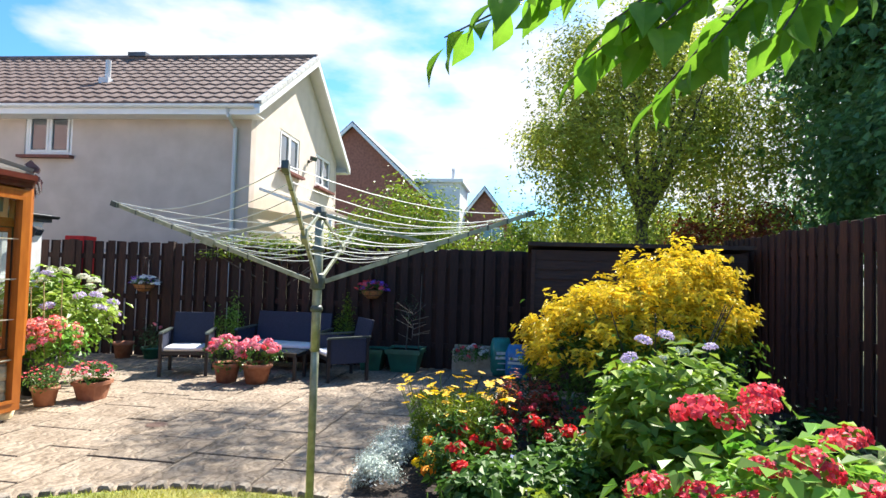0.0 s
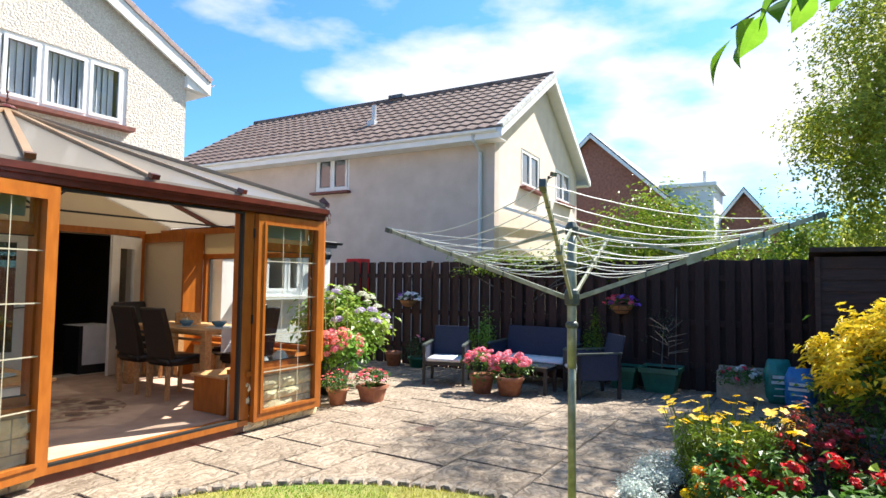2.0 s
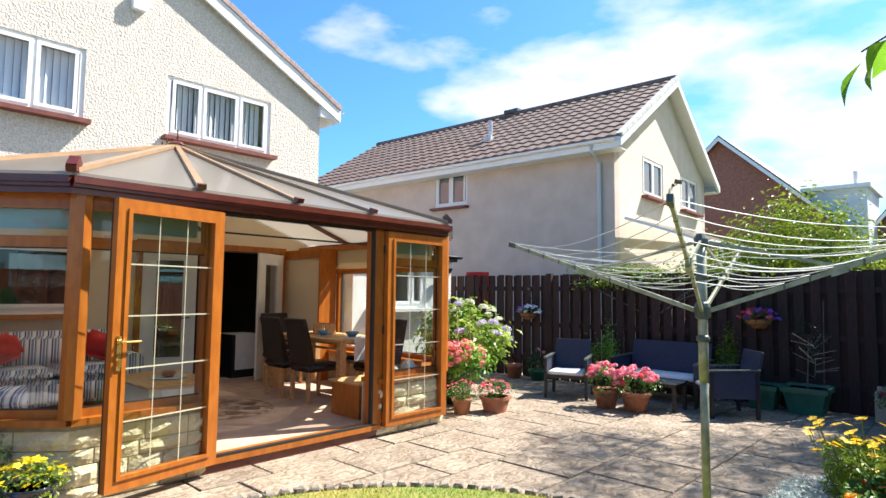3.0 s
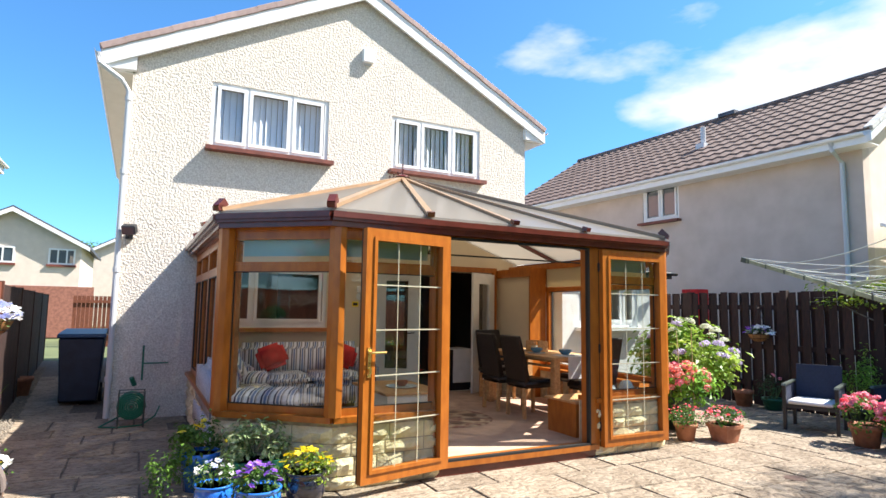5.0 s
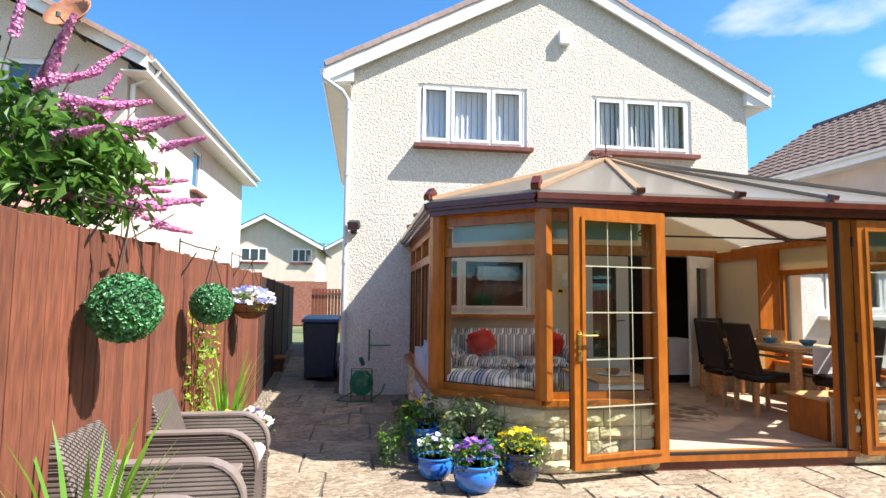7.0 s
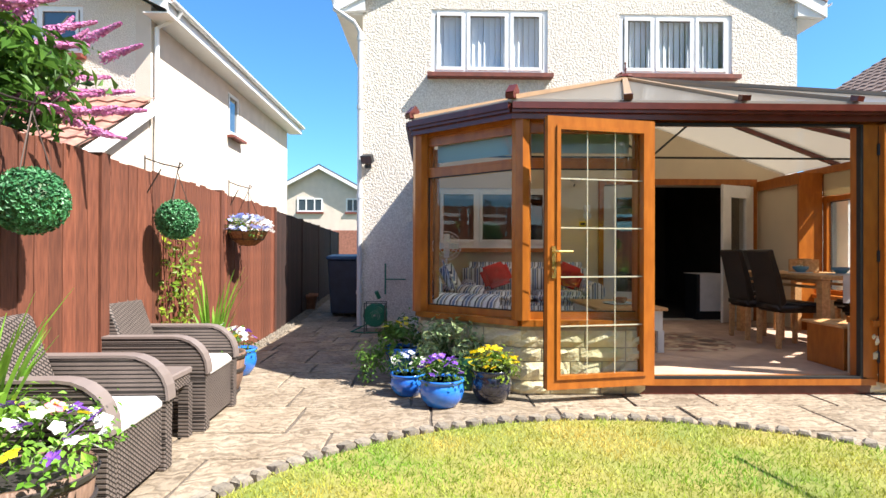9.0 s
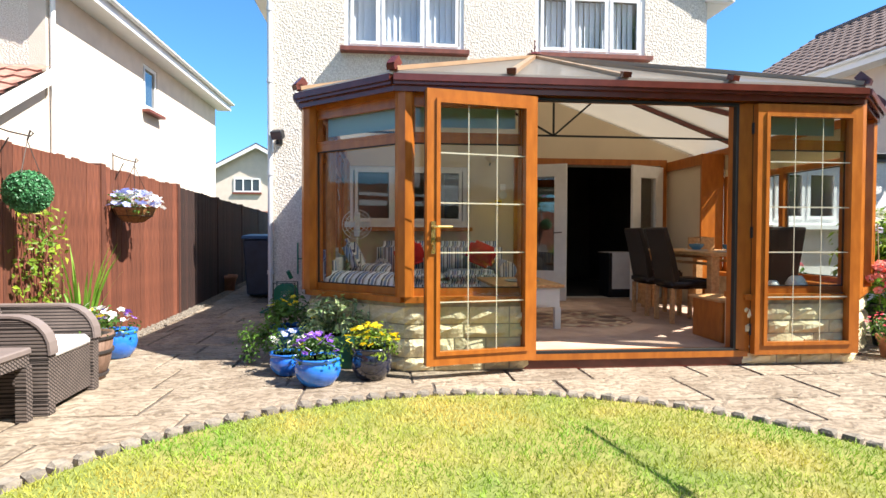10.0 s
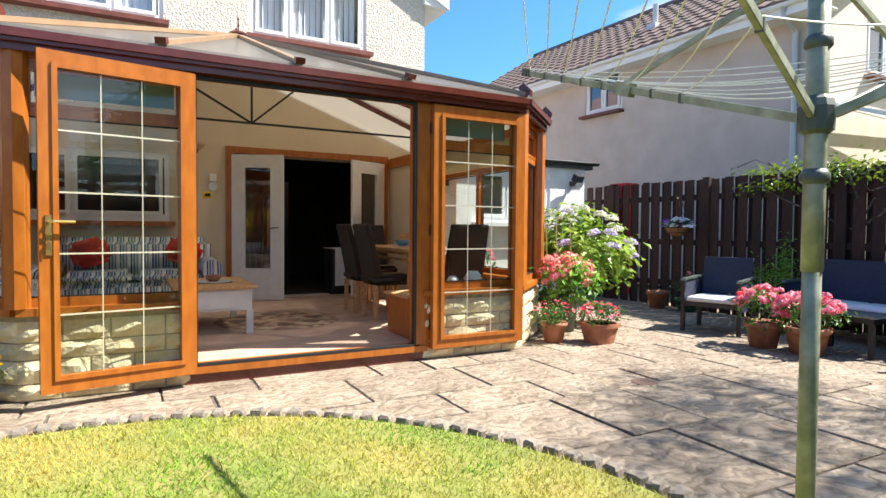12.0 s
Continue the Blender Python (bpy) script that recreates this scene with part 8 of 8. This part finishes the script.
def rudbeckia():
    g = plant("yellow_daisies", "clump of tall yellow daisies with feathery leaves", "flowering plant")
    n = 3200
    a, rr = nr.uniform(0, 6.28, n), 0.34 * np.sqrt(nr.uniform(0, 1, n))
    p = np.stack([-0.28 + rr * np.cos(a), 5.95 + rr * np.sin(a), nr.uniform(0.06, 0.50, n)], 1)
    np_part("leaves", [leaf_mesh(p, nr.normal(size=(n, 3)) + np.array([0, 0, 0.2]), nr.uniform(0.04, 0.09, n), 0.10)], "leaf_lime", g)
    bm = nb()
    pts = []
    k = random.Random(12)
    for i in range(72):
        a, r_ = k.uniform(0, 6.28), 0.44 * math.sqrt(k.random())
        x, y, z = -0.25 + r_ * 1.15 * math.cos(a), 5.95 + r_ * math.sin(a), k.uniform(0.42, 0.66)
        pts.append((x, y, z))
        tube(bm, [(-0.28 + r_ * 0.5 * math.cos(a), 5.95 + r_ * 0.5 * math.sin(a), 0.0), (x, y, z)], 0.003, 4)
    part("stem", bm, "stem", g)
    me = bloom_mesh("flower", 0.040, "pet_gold")
    scatter(g, me, pts, "flower", 0.5)


M["pet_gold"] = petal("golden_petal", (0.85, 0.48, 0.01), (0.95, 0.62, 0.02))
rudbeckia()


# ---------------- buddleia over the side fence ----------------
def buddleia():
    g = plant("buddleia", "buddleia with long pink-mauve flower spikes hanging over the fence", "flowering shrub")
    k = random.Random(6)
    root = Vector((-2.9, -1.35, 0.0))
    tips = []
    for i in range(30):
        bm = nb()
        e = Vector((-3.0 + k.uniform(-0.55, 0.75), -0.78 + k.uniform(-0.45, 0.45), k.uniform(1.9, 2.75)))
        m_ = root.lerp(e, 0.6) + Vector((0, 0, 0.45))
        tube(bm, [root + Vector((k.uniform(-.1, .1), k.uniform(-.08, .08), 0)), m_, e], 0.010, 5, 0.004)
        tips.append((e, (e - m_).normalized()))
        part("branch", bm, "bark", g)
    p, q = clump_points(2400, (-2.85, -0.85, 2.08), (0.62, 0.45, 0.38), 40, shell=0.4, spread=0.22)
    np_part("leaves", [leaf_mesh(p, q, 0.11 * nr.uniform(0.6, 1.3, len(p)), 0.33, 0.3, 0.3)], "leaf_green", g)
    sp = []
    n = 520
    t = nr.uniform(0, 1, n)
    a = nr.uniform(0, 6.28, n)
    r_ = 0.036 * (1 - t * 0.75) * nr.uniform(0.6, 1.05, n)
    pts = np.stack([r_ * np.cos(a), r_ * np.sin(a), t * 0.30], 1)
    me = mesh_np("flower_spike", [leaf_mesh(pts, np.stack([np.cos(a), np.sin(a), 0.3 + 0 * a], 1), nr.uniform(0.012, 0.022, n), 0.9, 0.2)], "pet_budd")
    dirs = [((-3.20, -0.40, 1.86), (0.1, 0.75, -0.15)), ((-3.40, -0.48, 2.02), (-0.1, 0.8, 0.05)), ((-3.47, -0.55, 2.15), (-0.2, 0.8, 0.10)), ((-3.25, -0.62, 2.10), (0, 0.7, 0.0)),
            ((-3.35, -0.70, 2.35), (-0.1, 0.6, 0.5)), ((-3.1, -0.72, 2.42), (0.0, 0.4, 0.7)), ((-2.9, -0.70, 2.30), (0.2, 0.6, 0.4)), ((-2.95, -0.66, 2.62), (-0.2, 0.5, 0.6)),
            ((-3.3, -0.6, 1.95), (-0.3, 0.7, -0.2)), ((-3.5, -0.75, 2.25), (-0.6, 0.5, 0.2)), ((-2.6, -0.7, 2.45), (0.3, 0.4, 0.6)), ((-2.5, -0.6, 2.15), (0.3, 0.7, 0.1)), ((-3.05, -0.5, 2.02), (0.1, 0.7, 0.0)),
            ((-3.6, -0.9, 2.5), (-0.4, 0.3, 0.7)), ((-2.7, -0.9, 2.7), (0.1, 0.2, 0.9))]
    for i in range(12):
        dirs.append(((k.uniform(-3.5, -2.5), k.uniform(-0.75, -0.45), k.uniform(1.9, 2.5)), (k.uniform(-0.3, 0.3), 0.8, k.uniform(-0.2, 0.3))))
    for pnt, d in dirs:
        o = new("flower_spike", me)
        o.parent = g
        s = k.uniform(0.8, 1.2)
        o.matrix_local = Matrix.Translation(pnt) @ Vector(d).to_track_quat("Z", "X").to_matrix().to_4x4() @ Matrix.Diagonal((s, s, s, 1))
    g.matrix_world = Matrix.Translation((-0.05, 0.06, -0.05))



buddleia()


# ---------------- trees and shrubs beyond the fences ----------------
def tree(name, base, h, c, r, n, leaf, size, label, weeping=False, limbs=9, trunk_r=0.16, clumps=70, aspect=0.6, seed=1, spread=0.2, shell=0.5, extra=()):
    g = thing(name, label, "tree")
    k = random.Random(seed)
    b, c, r = Vector(base), Vector(c), Vector(r)
    bm = nb()
    fork = b.lerp(Vector((c.x, c.y, c.z - r.z * 0.5)), 0.75)
    tube(bm, [b, b.lerp(fork, 0.5) + Vector((0.08, 0.0, 0)), fork], trunk_r, 10, trunk_r * 0.65)
    ends = []
    for i in range(limbs):
        a = 6.28 * i / limbs + k.uniform(-.3, .3)
        e = c + Vector((math.cos(a) * r.x * 0.62, math.sin(a) * r.y * 0.62, k.uniform(-0.25, 0.7) * r.z))
        m_ = fork.lerp(e, 0.5) + Vector((k.uniform(-.2, .2), k.uniform(-.2, .2), 0.15 * r.z))
        tube(bm, [fork, m_, e], trunk_r * 0.45, 7, 0.015)
        for j in range(4):
            s = m_.lerp(e, k.uniform(0.1, 0.9))
            t = s + Vector((k.uniform(-1, 1) * r.x * 0.4, k.uniform(-1, 1) * r.y * 0.4, k.uniform(-0.1, 0.5) * r.z))
            tube(bm, [s, s.lerp(t, 0.5) + Vector((0, 0, 0.1)), t], trunk_r * 0.14, 5, 0.008)
            ends.append(t)
    part("trunk", bm, "bark", g)
    p, q = clump_points(n, c, r, clumps, shell=shell, spread=spread, flat=1.0)
    if weeping:
        m = n // 2
        kk = m // 40
        d = nr.normal(size=(kk, 3))
        d /= np.linalg.norm(d, axis=1, keepdims=True)
        d[:, 2] = np.abs(d[:, 2]) * 0.7
        st = np.array(c) + d * np.array(r) * nr.uniform(0.6, 1.0, (kk, 1))
        drop = nr.uniform(0.8, 3.0, kk)
        t = nr.uniform(0, 1, (kk, 40))
        pp = st[:, None, :] + np.stack([d[:, 0:1] * 0.15 * t, d[:, 1:2] * 0.15 * t, -drop[:, None] * t], 2) + nr.normal(size=(kk, 40, 3)) * 0.06
        p = np.concatenate([p[:n - m], pp.reshape(-1, 3)])
        q = np.concatenate([q[:n - m], nr.normal(size=(kk * 40, 3)) + np.array([0, 0, 0.3])])
    for lc, lr, ln in extra:
        p2, q2 = clump_points(abs(ln), lc, lr, 50, shell=0.4, spread=0.16, flat=1.0)
        if ln < 0:
            p, q = np.concatenate([p, p2]), np.concatenate([q, q2])
            continue
        kk = ln // 60
        st = np.array(lc) + nr.normal(size=(kk, 3)) * np.array(lr) * 0.5
        t = nr.uniform(0, 1, (kk, 60))
        fall = np.minimum(nr.uniform(1.0, 3.2, kk), st[:, 2] - 1.5)
        pp = st[:, None, :] + np.stack([0.1 * t, 0.1 * t, -fall[:, None] * t], 2) + nr.normal(size=(kk, 60, 3)) * 0.04
        p = np.concatenate([p, p2, pp.reshape(-1, 3)])
        q = np.concatenate([q, q2, nr.normal(size=(kk * 60, 3)) + np.array([0, 0, 0.3])])
    np_part("crown", [leaf_mesh(p, q, size * nr.uniform(0.6, 1.3, len(p)), aspect, 0.3)], leaf, g)
    return g


# last two clumps: unseen upper crown, added to throw dappled shade on the patio
tree("birch_tree", (2.05, 12.16, 0), 8, (2.35, 12.07, 4.2), (1.8, 1.5, 1.75), 26000, "leaf_birch", 0.075, "weeping birch with a dark leaning trunk and fine light leaves", True, 12, 0.15, 90, 0.5, 3, 0.15, 0.35, [((0.81, 11.83, 3.75), (0.88, 0.83, 0.75), 3600), ((1.46, 11.85, 5.2), (1.02, 0.94, 0.9), 3800), ((3.95, 12.21, 3.9), (0.97, 0.93, 1.1), 4800), ((3.05, 12.19, 5.6), (1.12, 0.94, 0.8), 3200), ((1.86, 11.66, 3.0), (1.33, 0.74, 0.5), 1000), ((0.5, 12.0, 7.5), (1.35, 1.4, 0.75), -5200), ((1.9, 13.3, 7.8), (1.6, 1.6, 0.9), -5200)])
tree("oak_tree", (8.24, 12.72, 0), 9, (7.85, 12.31, 5.4), (3.16, 3.39, 4.4), 60000, "leaf_oak", 0.16, "tall dense dark green tree beyond the board fence", False, 12, 0.26, 120, 0.7, 5, 0.15, 0.55)
tree("oak_tree", (6.51, 9.67, 0), 5, (6.51, 9.57, 2.8), (2.09, 2.16, 2.2), 22000, "leaf_oak", 0.13, "dark green bushy tree just outside the fence", False, 8, 0.15, 70, 0.7, 6, 0.16, 0.55)
tree("garden_tree", (-1.98, 11.47, 0), 3, (-1.88, 11.47, 1.95), (1.17, 0.99, 0.98), 7000, "leaf_lime", 0.085, "bushy light green small tree behind the fence", False, 8, 0.05, 60, 0.5, 7, 0.18, 0.5)
tree("garden_tree", (-0.24, 11.91, 0), 2.5, (-0.24, 11.91, 1.75), (0.75, 0.63, 0.72), 2600, "leaf_lime", 0.08, "small light green shrub behind the fence", False, 6, 0.035, 30, 0.5, 8)
tree("garden_tree", (3.34, 16.70, 0), 3, (3.15, 16.39, 1.9), (3.51, 1.70, 1.4), 15000, "leaf_lime", 0.11, "sunlit yellow-green shrubs below the birch", False, 8, 0.06, 70, 0.55, 9, 0.14)
tree("garden_tree", (3.95, 12.21, 0), 3, (3.95, 12.21, 2.1), (1.03, 0.84, 0.75), 4200, "leaf_red", 0.09, "russet leaved shrub behind the shed", False, 6, 0.04, 30, 0.55, 10)
tree("climber_shrub", (-3.50, 10.18, 0), 2, (-3.70, 10.17, 1.72), (1.74, 0.40, 0.42), 1700, "leaf_lime", 0.07, "straggling yellow-green climber on top of the fence", False, 12, 0.02, 60, 0.55, 11, 0.12, 0.2)
for i, (x, y, w, h) in enumerate(((-2, 62, 9, 6.0), (9, 58, 9, 7.0), (22, 50, 10, 9), (34, 38, 10, 9), (38, 22, 10, 9), (-42, 8, 4, 4.5), (-60, -3, 5, 6.0), (-34, 2.2, 2.2, 3.0), (-24, 62, 9, 6))):
    tree("far_tree", (x, y, 0), h, (x, y, h * 0.55), (w * 0.6, w * 0.45, h * 0.48), 7000, "leaf_birch" if i % 2 else "leaf_green", 0.30, "distant rounded green tree", False, 6, 0.2, 60, 0.7, 20 + i, 0.18)


# ---------------- overhanging branch near the path ----------------
def overhang():
    g = thing("cherry_branch", "overhanging tree branch with large serrated bright green leaves", "tree branch")
    k = random.Random(14)
    root = Vector((1.9, 3.0, 2.75))
    tips = [(-0.07, 2.36, 1.93), (0.03, 2.33, 2.00), (0.20, 2.38, 1.88), (0.25, 2.36, 1.95), (0.33, 2.36, 1.93), (0.36, 2.46, 1.84), (0.45, 2.42, 1.93), (0.58, 2.42, 1.95), (0.48, 2.50, 2.00), (0.66, 2.50, 2.00), (0.13, 2.42, 2.07), (0.30, 2.45, 2.02), (0.75, 2.5, 2.08)]

    bm = nb()
    mid = Vector((0.95, 2.65, 2.42))
    tube(bm, [root + Vector((0.5, 0.4, -2.75 + 0.03)), root + Vector((0.3, 0.25, -1.2)), root, mid], [0.05, 0.045, 0.025, 0.014], 8)
    pos, td, nn = [], [], []
    for t in tips:
        e = Vector(t)
        m_ = mid.lerp(e, 0.62) + Vector((0, 0, 0.05))
        tube(bm, [mid, m_, e], 0.006, 5, 0.0018)
        for j in range(12):
            s = j / 11
            c = m_.lerp(e, s * 1.02) if s < 1 else e
            d = (e - m_).normalized()
            side = Vector((d.y, -d.x, 0)).normalized() * (1 if j % 2 else -1)
            dd = (d * 0.6 + side * 0.7 + Vector((0, 0, -0.45 - 0.9 * k.random()))).normalized()
            pos.append(c + dd * 0.06)
            td.append(dd)
            nn.append(Vector((k.gauss(0, .5), k.gauss(0, .5), 0.8)).normalized())
    part("twig", bm, "bark", g)
    for c, dd, n_ in zip(pos, td, nn):
        L = k.uniform(0.085, 0.13)
        W = L * 0.52
        n_ = (n_ - dd * n_.dot(dd)).normalized()
        s = dd.cross(n_)
        bm = nb()
        prof = [0.0, 0.35, 0.75, 1.0, 0.92, 0.62, 0.28, 0.0]
        rows = []
        for i, w in enumerate(prof):
            t = i / 7 - 0.5
            ctr = c + dd * (L * t) - n_ * (L * 0.35 * t * t)
            ww = W / 2 * w
            rows.append((bm.verts.new(ctr - s * ww + n_ * ww * 0.35), bm.verts.new(ctr), bm.verts.new(ctr + s * ww + n_ * ww * 0.35)))
        for a, b in zip(rows, rows[1:]):
            bm.faces.new((a[0], a[1], b[1], b[0]))
            bm.faces.new((a[1], a[2], b[2], b[1]))
        part("leaf", bm, "leaf_cherry", g, norm=False)
    g.matrix_world = Matrix.Translation((0.19, 0.04, 0.02))
    return g


M["leaf_cherry"] = leaf_mat("cherry_leaf", (0.13, 0.32, 0.02), (0.22, 0.44, 0.035), trans=0.6, scale=20)
overhang()

# neighbour's glazed lean-to and a red box behind the fence
g = thing("lean_to", "white-framed glazed lean-to against the neighbouring gable", "lean-to")
bm = nb()
for k in range(9):
    y = 13.4 + 0.55 * k
    bar(bm, (-5.45, y, 3.0), (-3.9, y, 2.45), 0.05)
bar(bm, (-5.45, 13.4, 3.0), (-5.75, 17.8, 3.0), 0.06)
bar(bm, (-3.9, 13.4, 2.45), (-3.9, 17.8, 2.45), 0.08)
for k in range(5):
    y = 13.4 + 1.1 * k
    bar(bm, (-3.9, y, 0.0), (-3.9, y, 2.45), 0.06)
part("frame", bm, "white", g)
bm = nb()
prism(bm, [(-5.45, 3.02), (-3.9, 2.47), (-3.9, 2.48), (-5.45, 3.03)], "y", 13.4, 17.8)
part("glazing", bm, "poly", g)
g.matrix_world = Matrix.Translation((0.15, -0.7, 0.12))
g = thing("red_box", "small red cabinet seen over the fence", "box")
bm = nb()
box(bm, -7.95, -7.55, 10.6, 10.9, 0, 1.95)
part("cabinet", bm, "redcushion", g, bevel=0.01)

# ---------------- pieces of walls and paving ----------------
def stone_blocks():
    r = random.Random(77)
    runs = [(CBK0, CA), (CA, CB), (CB, (-4.45, OP0)), ((-4.45, OP1), CC), (CC, CD), (CD, (-6.8, CD[1]))]
    for a, b in runs:
        A, B = Vector(a), Vector(b)
        d = (B - A).normalized()
        L = (B - A).length
        s = Vector((d.y, -d.x))
        z = 0.0
        for ci, hgt in enumerate((0.105, 0.15, 0.11, 0.14)):
            u = -0.01
            first = True
            while u < L - 0.02:
                w = r.uniform(0.17, 0.44) * (0.6 if first and ci % 2 else 1)
                first = False
                u1 = min(L + 0.01, u + w)
                if L - u1 < 0.10:
                    u1 = L + 0.01
                bm = nb()
                w2, h2 = (u1 - u) / 2 - 0.006, hgt / 2 - 0.005
                nx, nz = 4, 3
                grid = []
                for i in range(nx + 1):
                    col = []
                    for j in range(nz + 1):
                        e = i in (0, nx) or j in (0, nz)
                        dep = 0.006 + (0.0 if e else r.uniform(0.008, 0.036))
                        x = -w2 + 2 * w2 * i / nx + (0 if i in (0, nx) else r.uniform(-.01, .01))
                        zz = -h2 + 2 * h2 * j / nz + (0 if j in (0, nz) else r.uniform(-.008, .008))
                        col.append(bm.verts.new((x, -dep, zz)))
                    grid.append(col)
                for i in range(nx):
                    for j in range(nz):
                        bm.faces.new((grid[i][j], grid[i + 1][j], grid[i + 1][j + 1], grid[i][j + 1]))
                rim = [grid[i][0] for i in range(nx + 1)] + [grid[nx][j] for j in range(1, nz + 1)] + [grid[i][nz] for i in range(nx - 1, -1, -1)] + [grid[0][j] for j in range(nz - 1, 0, -1)]
                bk = [bm.verts.new((v.co.x, 0.01, v.co.z)) for v in rim]
                n = len(rim)
                for k in range(n):
                    bm.faces.new((rim[k], bk[k], bk[(k + 1) % n], rim[(k + 1) % n]))
                bmesh.ops.recalc_face_normals(bm, faces=bm.faces[:])
                me = bpy.data.meshes.new("stone")
                bm.to_mesh(me)
                bm.free()
                me.materials.append(M["stone"])
                o = new("stone", me)
                o.parent = cwall
                m_ = A + d * ((u + u1) / 2)
                o.matrix_world = Matrix.Translation((m_.x, m_.y, z + hgt / 2 + 0.004)) @ Matrix.Rotation(math.atan2(d.y, d.x), 4, "Z")
                u = u1
            z += hgt


stone_blocks()
lay_flags()


def place_flags():
    r = random.Random(33)
    for k, (x0, x1, y0, y1) in enumerate(FLAGS):
        if x1 - x0 < 0.06 or y1 - y0 < 0.06:
            continue
        o = new("flagstone", flag_piece(x0, x1, y0, y1, r))
        o.parent = paving
        o.matrix_world = Matrix.Translation(((x0 + x1) / 2, (y0 + y1) / 2, 0.0 + r.uniform(-0.0025, 0.0025)))


place_flags()

# grey gravel strip at the foot of the passage fence
def gravel():
    n = 2600
    x = nr.uniform(-16, -5.6, n)
    y = -0.56 + np.where(x > -8.0, 0.025, 0.07) * (x + 8.0) + nr.uniform(0.05, 0.22, n)
    p = np.stack([x, y, np.full(n, 0.008)], 1)
    s = nr.uniform(0.015, 0.04, n)
    base = np.array([[1, 0, 0], [0, 1, 0], [-1, 0, 0], [0, -1, 0], [0, 0, 0.8]], float)
    v = (p[:, None, :] + base[None] * s[:, None, None] * 0.5 + nr.normal(size=(n, 5, 3)) * 0.002).reshape(-1, 3)
    i = np.arange(n) * 5
    f = np.concatenate([np.stack([i + a, i + b, i + 4], 1) for a, b in ((0, 1), (1, 2), (2, 3), (3, 0))])
    np_part("gravel", [(v, f)], "edge", None, "strip of loose grey stone chippings by the fence foot", "stuff")


gravel()
